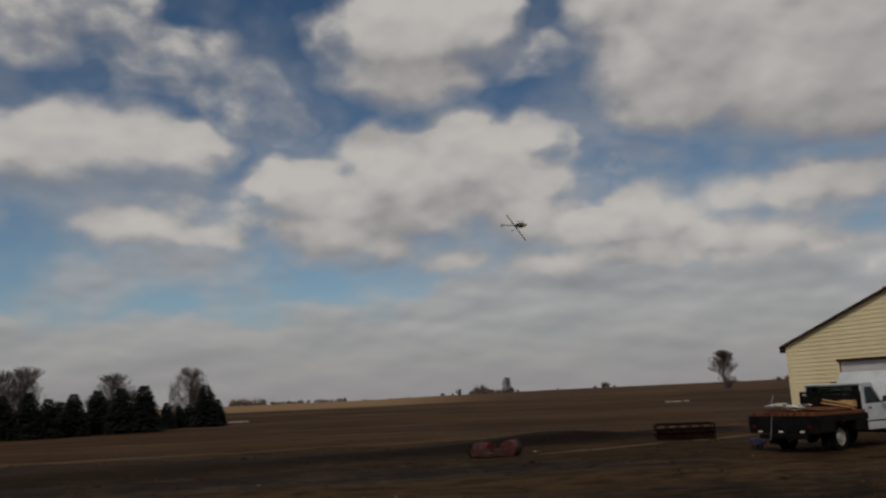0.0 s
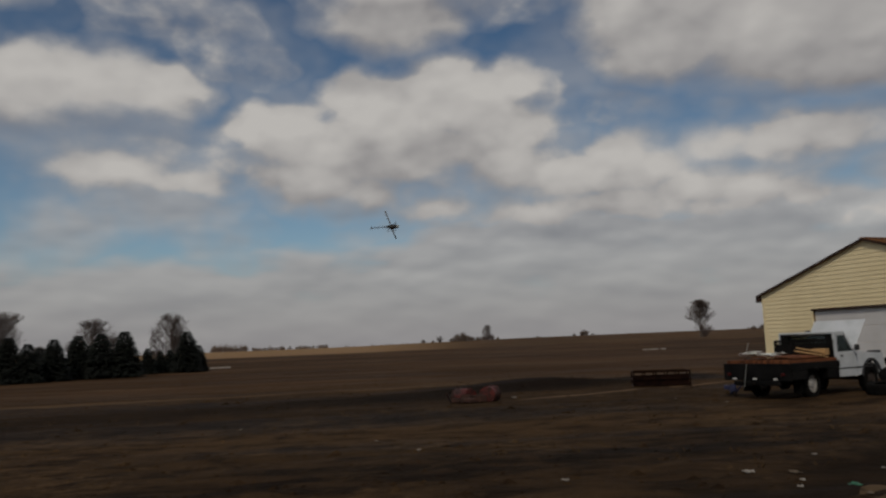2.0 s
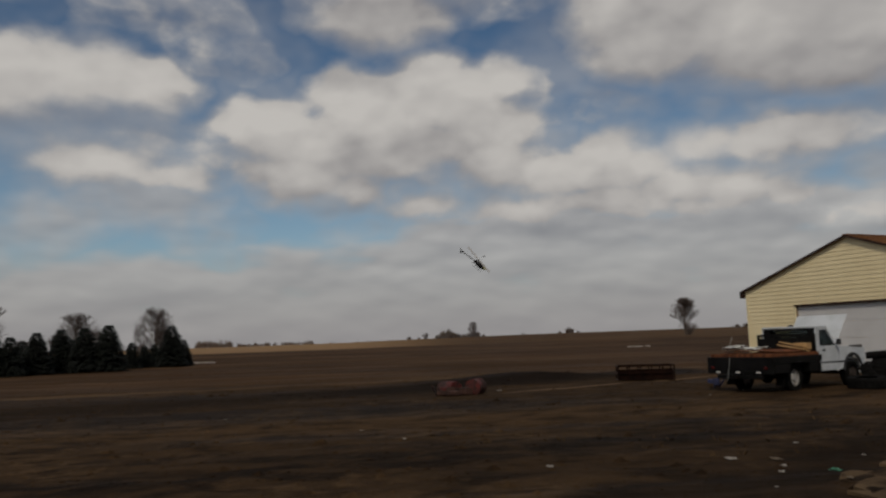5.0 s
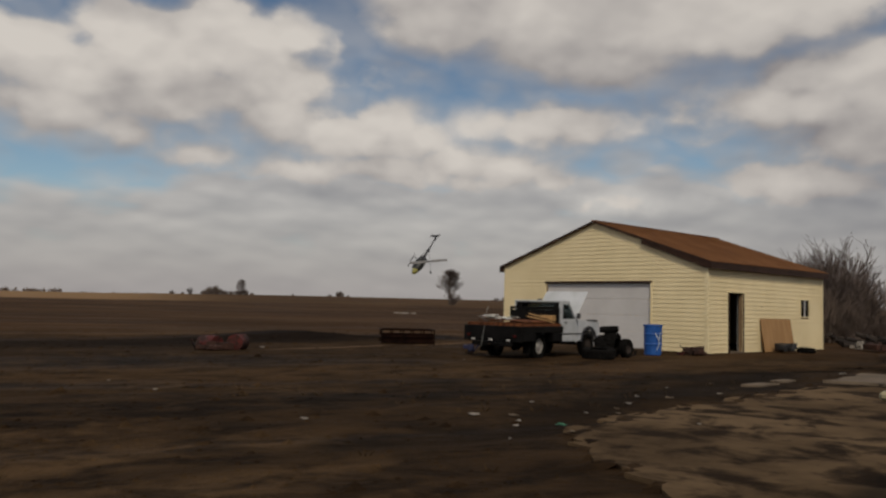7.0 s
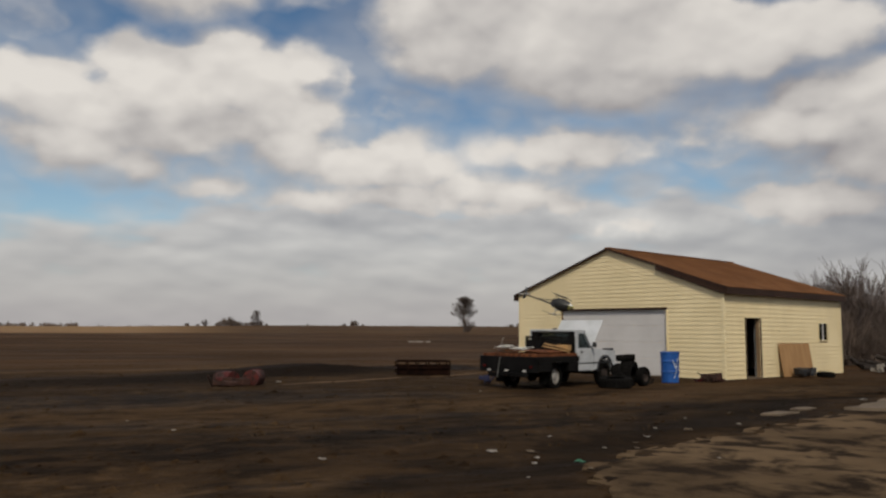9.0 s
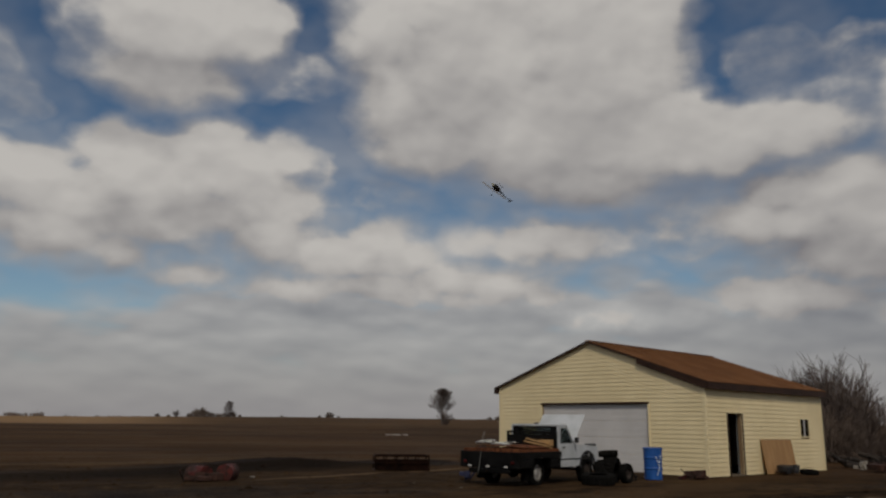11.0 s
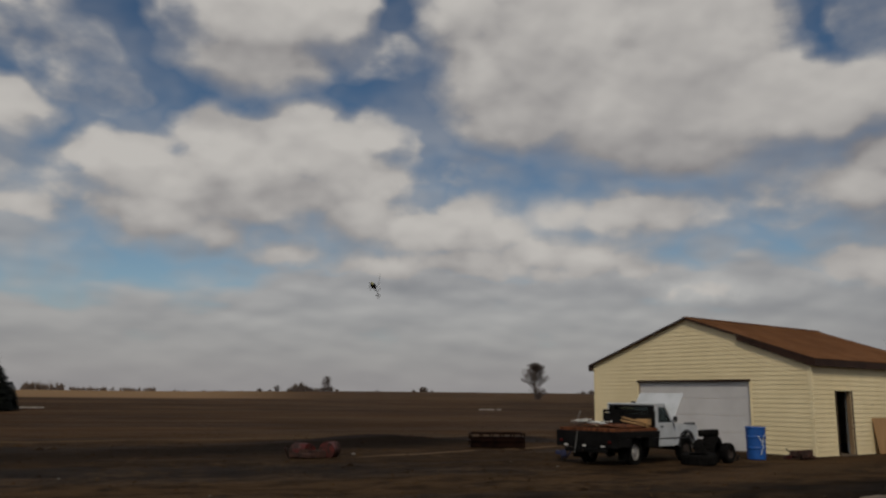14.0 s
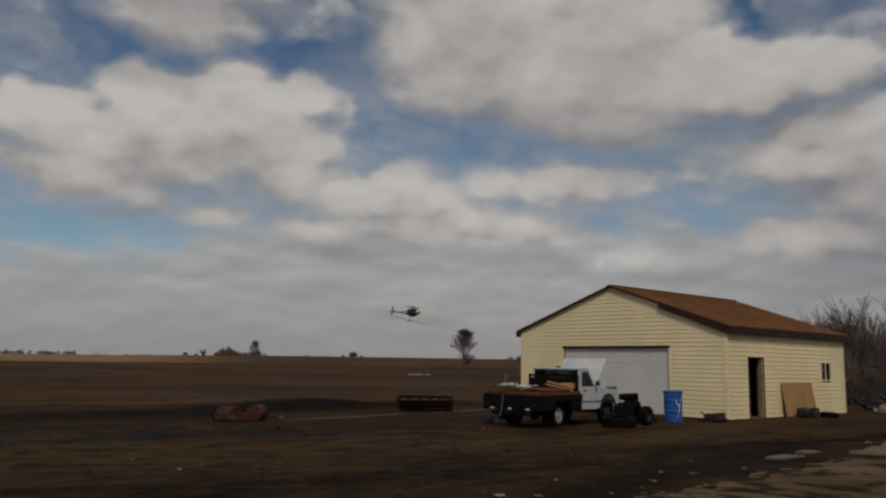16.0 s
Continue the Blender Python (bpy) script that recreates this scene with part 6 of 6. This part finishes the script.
def tree_line():
    """Far woods along the horizon, too small to tell apart."""
    rnd = random.Random(9)
    vs, fs = [], []
    for az0, az1, r, hh, n in ((-14.9, -12.6, 640, 8.5, 46), (-12.3, -7.0, 900, 7.5, 60), (-40.0, -26.0, 700, 9.0, 120), (14.5, 22.5, 900, 4.0, 26), (22.0, 60.0, 900, 6.0, 150), (-6.0, -1.0, 1100, 5.5, 26), (5.5, 9.0, 1000, 4.5, 14)):
        for i in range(n):
            az = radians(rnd.uniform(az0, az1))
            q = r * rnd.uniform(0.95, 1.05)
            x, y = q * math.sin(az), q * math.cos(az)
            z, h = land(x, y), hh * rnd.uniform(0.45, 1.0)
            for k in range(26):
                a, e = rnd.uniform(0, 6.28), rnd.uniform(0.25, 1.5)
                d = Vector((math.cos(a) * math.cos(e), math.sin(a) * math.cos(e), math.sin(e)))
                s = d.cross(Vector((math.sin(az), math.cos(az), 0.1))).normalized() * 0.22
                p = Vector((x, y, z + h * rnd.uniform(0.0, 0.4)))
                b = len(vs)
                vs.extend([p - s, p + s, p + d * h * rnd.uniform(0.4, 0.65)])
                fs.append((b, b + 1, b + 2))
    me = bpy.data.meshes.new("far_woods")
    me.from_pydata(vs, [], fs)
    me.materials.append(HAZED_TWIG)
    return tagged(new("far_woods", me), "low line of leafless woods along the horizon", "woods", kind="stuff")


tree_line()

# ---------------------------------------------------------------- model helicopter
def helicopter():
    """Flybarred model helicopter of 1.3 m span. Local axes: x to the nose, z along the mast."""
    h = empty("model_helicopter", None, "dark radio-controlled helicopter with yellow-white canopy flash, flying aerobatics", "helicopter")
    bm = bmesh.new()         # canopy: a shell turned about x
    prof = [(0.010, 0.34), (0.050, 0.31), (0.085, 0.24), (0.105, 0.14), (0.108, 0.03), (0.092, -0.06), (0.060, -0.12), (0.02, -0.13)]
    lathe(bm, prof, 18, pose(0, 0, -0.055, 0, 90, 0) @ Matrix.Diagonal((1.3, 0.95, 1, 1)))
    for v in bm.verts:       # sloping screen
        if v.co.z > -0.055 and v.co.x > 0.05:
            v.co.z -= (v.co.x - 0.05) * 0.22
    bm.faces.ensure_lookup_table()
    for f in bm.faces:
        c = f.calc_center_median()
        f.material_index = 1 if (c.x > 0.21 and c.z > -0.10) else (2 if (c.x > 0.21 and c.z > -0.13) else 0)
    part("canopy", bm, [HULL, HULL_YELLOW, HULL_WHITE], h, "dark canopy with yellow and white flash", smooth=True)
    bm = bmesh.new()
    for y in (-0.035, 0.035):
        prism(bm, [(-0.20, -0.02), (-0.14, 0.06), (0.06, 0.07), (0.10, -0.02), (0.05, -0.14), (-0.16, -0.13)], "y", y - 0.003, y + 0.003)
    box(bm, -0.10, -0.030, -0.10, 0.02, 0.030, 0.04, bevel=0.008)
    rod(bm, (-0.05, -0.075, -0.05), (-0.05, 0.03, -0.05), 0.028)
    part("frame", bm, CARBON, h, "black carbon side frames")
    bm = bmesh.new()
    rod(bm, (-0.12, 0, 0.0), (-0.86, 0, 0.0), 0.019, 0.015, 10)
    rod(bm, (-0.16, 0.03, -0.09), (-0.52, 0.0, -0.01), 0.006), rod(bm, (-0.16, -0.03, -0.09), (-0.52, 0.0, -0.01), 0.006)
    part("tail_boom", bm, CARBON, h)
    bm = bmesh.new()
    prism(bm, [(-0.90, -0.17), (-0.85, -0.16), (-0.80, -0.01), (-0.83, 0.10), (-0.88, 0.11), (-0.87, 0.0)], "y", -0.021, -0.016)
    part("tail_fin", bm, CARBON, h)
    bm = bmesh.new()
    for a in (20, 200):
        box(bm, 0.02, 0.0, -0.014, 0.125, 0.004, 0.014, m=pose(-0.845, 0.045, 0.0, 0, a, 0))
    rod(bm, (-0.845, -0.01, 0), (-0.845, 0.055, 0), 0.010)
    part("tail_rotor", bm, BLADE, h)
    bm = bmesh.new()
    rod(bm, (-0.02, 0, 0.05), (-0.02, 0, 0.215), 0.008)
    rod(bm, (-0.02, 0, 0.085), (-0.02, 0, 0.10), 0.038, seg=14)
    part("mast", bm, ALLOY, h)
    for y in (-0.115, 0.115):
        bm = bmesh.new()
        rod(bm, (-0.20, y, -0.235), (0.17, y, -0.235), 0.008)
        rod(bm, (0.17, y, -0.235), (0.21, y, -0.215), 0.008)
        for x in (-0.10, 0.08):
            rod(bm, (x, y, -0.235), (x, y * 0.3, -0.13), 0.007)
        part("landing_skid", bm, HULL, h)
    rotor = new("main_rotor")
    rotor.parent = h
    rotor.matrix_basis = pose(-0.02, 0, 0.20)
    bm = bmesh.new()
    box(bm, -0.022, -0.06, -0.016, 0.022, 0.06, 0.016, bevel=0.004)
    rod(bm, (0, 0, -0.02), (0, 0, 0.03), 0.014)
    part("rotor_head", bm, ALLOY, rotor)
    for s in (1, -1):
        bm = bmesh.new()
        prism(bm, [(-0.030 * s, 0.07 * s), (-0.030 * s, 0.66 * s), (-0.020 * s, 0.68 * s), (0.020 * s, 0.68 * s), (0.026 * s, 0.14 * s), (0.014 * s, 0.07 * s)], "z", -0.004, 0.004)
        part("rotor_blade", bm, BLADE, rotor)
    bm = bmesh.new()
    rod(bm, (-0.25, 0, 0.022), (0.25, 0, 0.022), 0.003, seg=6)
    for s in (1, -1):
        box(bm, s * 0.245 - 0.035, -0.024, 0.018, s * 0.245 + 0.035, 0.024, 0.026, bevel=0.003)
    part("flybar", bm, DARK_PLASTIC, rotor)
    return h, rotor


HELI, ROTOR = helicopter()

# ---------------------------------------------------------------- what moves
def motions():
    # seconds, place, nose direction, mast direction
    flight = [
        (0.0, (3.50, 33.12, 8.80), (0.81, -0.56, -0.18), (-0.54, -0.59, -0.59)),
        (0.1, (1.97, 33.26, 8.63), (0.78, -0.61, -0.14), (-0.33, -0.22, -0.92)),
        (0.3, (0.44, 33.39, 8.46), (0.70, -0.70, -0.16), (0.35, 0.53, -0.77)),
        (0.5, (1.29, 33.57, 7.40), (0.65, -0.71, -0.28), (0.76, 0.63, 0.17)),
        (0.8, (1.50, 33.26, 6.07), (0.86, -0.29, -0.42), (0.43, 0.85, 0.29)),
        (1.0, (0.74, 32.84, 5.64), (0.88, 0.04, -0.47), (0.18, 0.90, 0.40)),
        (1.2, (-1.53, 33.28, 5.85), (0.94, 0.12, -0.31), (0.20, 0.56, 0.80)),
        (1.5, (-1.87, 33.88, 4.60), (1.00, 0.06, -0.05), (0.06, -0.18, 0.98)),
        (1.8, (-1.78, 33.69, 6.50), (1.00, 0.02, 0.01), (-0.02, 0.55, 0.83)),
        (2.0, (-1.27, 33.69, 6.79), (1.00, 0.03, 0.06), (-0.05, 0.89, 0.46)),
        (2.2, (-1.36, 33.66, 6.96), (1.00, 0.04, 0.04), (-0.05, 0.68, 0.73)),
        (2.5, (-2.38, 33.68, 6.37), (1.00, 0.07, 0.02), (-0.03, 0.23, 0.97)),
        (2.7, (-3.13, 33.56, 6.75), (1.00, 0.09, -0.04), (-0.01, 0.53, 0.85)),
        (3.0, (-1.78, 32.43, 8.02), (0.99, 0.08, -0.13), (-0.01, 0.87, 0.49)),
        (3.2, (-1.92, 31.38, 8.16), (0.52, -0.85, 0.05), (0.85, 0.52, -0.08)),
        (3.4, (-1.92, 30.30, 8.39), (-0.36, -0.71, 0.61), (0.81, -0.56, -0.18)),
        (3.5, (-1.92, 29.23, 8.62), (-0.57, -0.23, 0.79), (0.40, -0.91, 0.03)),
        (3.7, (-2.74, 31.87, 10.19), (-0.75, -0.64, -0.17), (0.61, -0.77, 0.20)),
        (3.9, (-2.88, 33.41, 10.22), (0.06, -0.54, -0.84), (0.52, -0.71, 0.48)),
        (4.0, (-3.02, 34.94, 10.26), (0.55, -0.31, -0.78), (0.38, -0.74, 0.56)),
        (4.2, (-3.64, 39.08, 9.88), (0.69, -0.72, 0.06), (-0.16, -0.07, 0.98)),
        (5.2, (3.82, 25.77, 3.17), (0.72, -0.12, -0.68), (0.02, -0.98, 0.20)),
        (5.8, (4.57, 20.88, 1.68), (0.65, 0.47, -0.59), (0.09, -0.83, -0.55)),
        (6.3, (5.32, 15.99, 0.35), (0.58, 0.79, -0.21), (0.09, -0.32, -0.94)),
        (6.4, (6.23, 15.64, 0.35), (0.90, -0.35, 0.27), (0.15, -0.33, -0.93)),
        (6.5, (6.86, 15.83, 0.48), (-0.26, -0.90, 0.34), (0.15, -0.39, -0.91)),
        (6.6, (6.99, 15.78, 0.63), (-0.77, -0.63, 0.04), (0.63, -0.77, -0.13)),
        (6.7, (7.19, 16.14, 1.02), (-0.74, -0.55, -0.38), (0.61, -0.79, -0.06)),
        (6.8, (6.87, 16.70, 1.69), (-0.04, -0.80, -0.59), (0.46, -0.55, 0.70)),
        (6.9, (6.11, 16.97, 2.20), (-0.25, -0.64, -0.72), (0.82, -0.54, 0.20)),
        (7.0, (5.37, 17.20, 2.35), (-0.51, -0.39, -0.76), (0.55, -0.83, 0.05)),
        (7.1, (4.40, 17.99, 2.24), (-0.75, -0.44, -0.51), (0.03, -0.78, 0.63)),
        (7.2, (3.40, 18.73, 1.61), (-0.81, -0.53, -0.26), (0.23, -0.69, 0.68)),
        (7.3, (2.87, 18.81, 0.87), (-0.80, -0.53, -0.28), (0.27, -0.73, 0.63)),
        (7.4, (3.17, 19.05, 0.42), (-0.71, -0.68, -0.20), (0.22, -0.48, 0.85)),
        (7.5, (3.37, 19.21, 0.38), (-0.62, -0.78, -0.07), (0.11, -0.18, 0.98)),
        (7.6, (4.09, 19.09, 0.74), (-0.70, -0.71, -0.02), (0.15, -0.18, 0.97)),
        (7.7, (4.36, 19.03, 1.20), (-0.77, -0.63, 0.03), (0.18, -0.18, 0.97)),
        (7.8, (4.83, 18.71, 1.76), (-0.88, -0.45, 0.13), (0.25, -0.23, 0.94)),
        (7.9, (4.72, 18.41, 2.20), (-0.94, -0.26, 0.24), (0.31, -0.29, 0.91)),
        (8.0, (4.80, 18.36, 2.67), (-0.84, -0.23, 0.49), (0.52, -0.59, 0.62)),
        (8.1, (5.31, 18.71, 3.05), (-0.77, -0.26, 0.58), (0.53, -0.78, 0.35)),
        (8.2, (5.88, 19.05, 3.20), (-0.69, -0.32, 0.64), (0.46, -0.89, 0.05)),
        (8.3, (6.54, 18.85, 2.98), (-0.62, -0.43, 0.66), (0.44, -0.88, -0.16)),
        (8.4, (6.74, 18.79, 2.67), (-0.54, -0.53, 0.65), (0.40, -0.84, -0.35)),
        (8.5, (6.91, 18.74, 2.43), (-0.46, -0.63, 0.62), (0.34, -0.77, -0.53)),
        (8.7, (7.03, 18.93, 1.70), (-0.21, -0.78, 0.59), (0.03, -0.60, -0.80)),
        (8.8, (7.39, 18.78, 1.28), (-0.09, -0.85, 0.51), (-0.15, -0.50, -0.85)),
        (8.9, (7.86, 18.37, 1.52), (-0.00, -0.91, 0.41), (-0.34, -0.39, -0.86)),
        (9.0, (7.92, 16.13, 2.12), (0.67, -0.66, -0.34), (-0.34, 0.13, -0.93)),
        (9.1, (8.73, 15.63, 3.19), (0.68, -0.40, 0.61), (0.12, -0.76, -0.64)),
        (9.2, (9.69, 14.85, 4.48), (0.29, 0.48, 0.83), (0.32, -0.86, 0.39)),
        (9.3, (10.39, 14.38, 5.48), (-0.79, 0.33, 0.52), (0.02, -0.83, 0.56)),
        (9.4, (10.04, 14.64, 6.64), (-0.83, 0.01, -0.56), (-0.25, -0.90, 0.35)),
        (9.5, (9.46, 15.44, 7.20), (-0.35, -0.21, -0.91), (0.02, -0.98, 0.22)),
        (9.6, (10.17, 18.06, 8.82), (0.16, -0.75, -0.65), (-0.33, -0.66, 0.68)),
        (9.7, (10.80, 19.69, 9.94), (0.34, -0.94, 0.04), (-0.88, -0.31, 0.36)),
        (9.8, (10.74, 20.87, 10.05), (0.50, -0.53, 0.68), (-0.75, -0.66, 0.03)),
        (10.0, (11.73, 23.52, 11.11), (-0.08, -0.92, 0.39), (-0.94, -0.06, -0.34)),
        (10.2, (12.95, 27.46, 11.51), (-0.30, -0.92, 0.24), (-0.93, 0.22, -0.31)),
        (10.7, (12.71, 28.75, 11.42), (-0.75, -0.56, 0.36), (-0.62, 0.78, -0.08)),
        (11.2, (12.47, 30.03, 11.32), (-0.83, -0.02, 0.56), (-0.00, 1.00, 0.03)),
        (11.8, (10.94, 28.83, 9.78), (-0.40, 0.49, 0.77), (0.73, 0.69, -0.05)),
        (12.3, (9.41, 27.62, 8.24), (0.18, 0.54, 0.82), (0.96, 0.10, -0.27)),
        (12.4, (8.82, 27.87, 8.00), (0.14, 0.69, 0.71), (0.07, 0.71, -0.70)),
        (12.5, (8.23, 28.11, 7.76), (-0.04, 0.72, 0.70), (-0.92, 0.24, -0.30)),
        (12.7, (7.23, 27.83, 7.87), (0.12, 0.70, 0.71), (-0.14, 0.72, -0.68)),
        (12.9, (6.64, 27.28, 8.57), (0.18, 0.58, 0.80), (0.78, 0.42, -0.47)),
        (13.0, (7.17, 27.06, 8.88), (0.15, 0.51, 0.85), (0.98, 0.04, -0.19)),
        (13.2, (7.62, 25.90, 8.69), (0.23, -0.01, 0.97), (0.96, -0.15, -0.23)),
        (13.5, (6.05, 26.38, 8.44), (0.06, -0.73, 0.68), (0.84, -0.33, -0.43)),
        (13.6, (5.01, 27.75, 7.99), (-0.03, -0.76, 0.65), (0.88, -0.33, -0.35)),
        (13.8, (3.75, 30.77, 6.67), (-0.21, -0.81, 0.56), (0.92, -0.35, -0.17)),
        (14.0, (4.89, 37.21, 6.89), (-0.36, -0.84, 0.42), (0.92, -0.39, 0.02)),
        (14.2, (3.91, 29.21, 6.65), (-0.72, -0.68, 0.13), (0.69, -0.69, 0.22)),
        (14.4, (3.14, 23.10, 6.82), (-0.90, -0.38, -0.22), (0.32, -0.90, 0.28)),
        (14.5, (3.13, 21.44, 7.24), (-0.90, -0.21, -0.39), (0.11, -0.96, 0.26)),
        (14.7, (3.44, 20.36, 8.88), (-0.92, -0.38, -0.03), (0.37, -0.92, 0.13)),
        (15.0, (4.08, 20.97, 9.82), (-0.64, -0.63, 0.44), (0.60, -0.77, -0.22)),
        (15.2, (5.57, 22.56, 8.97), (-0.67, -0.61, 0.43), (0.62, -0.77, -0.12)),
        (15.4, (6.99, 25.23, 7.61), (-0.70, -0.58, 0.41), (0.64, -0.77, -0.01)),
        (15.5, (7.38, 26.38, 6.70), (-0.71, -0.57, 0.40), (0.64, -0.77, 0.04)),
        (15.7, (7.79, 26.07, 4.32), (-0.14, -0.85, 0.51), (0.64, -0.47, -0.61)),
        (15.9, (7.23, 24.76, 3.16), (0.39, -0.90, 0.16), (0.15, -0.11, -0.98)),
        (16.0, (6.52, 23.92, 3.20), (0.54, -0.83, -0.13), (-0.19, 0.03, -0.98)),
    ]
    rows = []
    for t, p, nose, mast in flight:
        x = Vector(nose).normalized()
        z = Vector(mast)
        z = (z - x * z.dot(x)).normalized()
        y = z.cross(x)
        m = Matrix((x, y, z)).transposed().to_4x4()
        m.translation = p
        rows.append((t, m))
    walk(HELI, rows)
    spin = [
        (0.0, 27), (0.1, 95), (0.2, 163), (0.3, 231), (0.4, 299), (0.5, 367), (0.6, 433), (0.7, 499),
        (0.8, 565), (0.9, 631), (1.0, 697), (1.1, 774), (1.2, 850), (1.3, 927), (1.4, 1003), (1.5, 1080),
        (1.6, 1148), (1.7, 1217), (1.8, 1286), (1.9, 1355), (2.0, 1424), (2.1, 1499), (2.2, 1574), (2.3, 1649),
        (2.4, 1724), (2.5, 1800), (2.6, 1866), (2.7, 1932), (2.8, 1998), (2.9, 2065), (3.0, 2131), (3.1, 2198),
        (3.2, 2265), (3.3, 2332), (3.4, 2398), (3.5, 2465), (3.6, 2545), (3.7, 2624), (3.8, 2704), (3.9, 2784),
        (4.0, 2863), (4.1, 2896), (4.2, 2929), (4.3, 3000), (4.4, 3070), (4.5, 3141), (4.6, 3212), (4.7, 3282),
        (4.8, 3353), (4.9, 3423), (5.0, 3494), (5.1, 3565), (5.2, 3635), (5.3, 3706), (5.4, 3776), (5.5, 3847),
        (5.6, 3918), (5.7, 3988), (5.8, 4059), (5.9, 4130), (6.0, 4200), (6.1, 4271), (6.2, 4341), (6.3, 4412),
        (6.4, 4500), (6.5, 4586), (6.6, 4504), (6.7, 4418), (6.8, 4485), (6.9, 4547), (7.0, 4546), (7.1, 4616),
        (7.2, 4668), (7.3, 4672), (7.4, 4716), (7.5, 4759), (7.6, 4782), (7.7, 4806), (7.8, 4829), (7.9, 4853),
        (8.0, 4823), (8.1, 4898), (8.2, 4973), (8.3, 5056), (8.4, 5139), (8.5, 5222), (8.6, 5281), (8.7, 5339),
        (8.8, 5398), (8.9, 5456), (9.0, 5370), (9.1, 5391), (9.2, 5411), (9.3, 5481), (9.4, 5551), (9.5, 5483),
        (9.6, 5450), (9.7, 5432), (9.8, 5512), (9.9, 5596), (10.0, 5679), (10.1, 5764), (10.2, 5850), (10.3, 5916),
        (10.4, 5983), (10.5, 6050), (10.6, 6117), (10.7, 6183), (10.8, 6250), (10.9, 6317), (11.0, 6384), (11.1, 6450),
        (11.2, 6517), (11.3, 6584), (11.4, 6650), (11.5, 6717), (11.6, 6784), (11.7, 6851), (11.8, 6917), (11.9, 6984),
        (12.0, 7051), (12.1, 7118), (12.2, 7184), (12.3, 7251), (12.4, 7286), (12.5, 7321), (12.6, 7398), (12.7, 7475),
        (12.8, 7552), (12.9, 7629), (13.0, 7706), (13.1, 7771), (13.2, 7837), (13.3, 7902), (13.4, 7967), (13.5, 8033),
        (13.6, 8119), (13.7, 8206), (13.8, 8293), (13.9, 8380), (14.0, 8467), (14.1, 8536), (14.2, 8605), (14.3, 8675),
        (14.4, 8744), (14.5, 8813), (14.6, 8890), (14.7, 8966), (14.8, 9043), (14.9, 9119), (15.0, 9196), (15.1, 9255),
        (15.2, 9314), (15.3, 9374), (15.4, 9433), (15.5, 9492), (15.6, 9580), (15.7, 9668), (15.8, 9756), (15.9, 9844),
        (16.0, 9932),
    ]
    walk(ROTOR, [(t, pose(-0.02, 0, 0.20, 0, 0, a)) for t, a in spin])


motions()
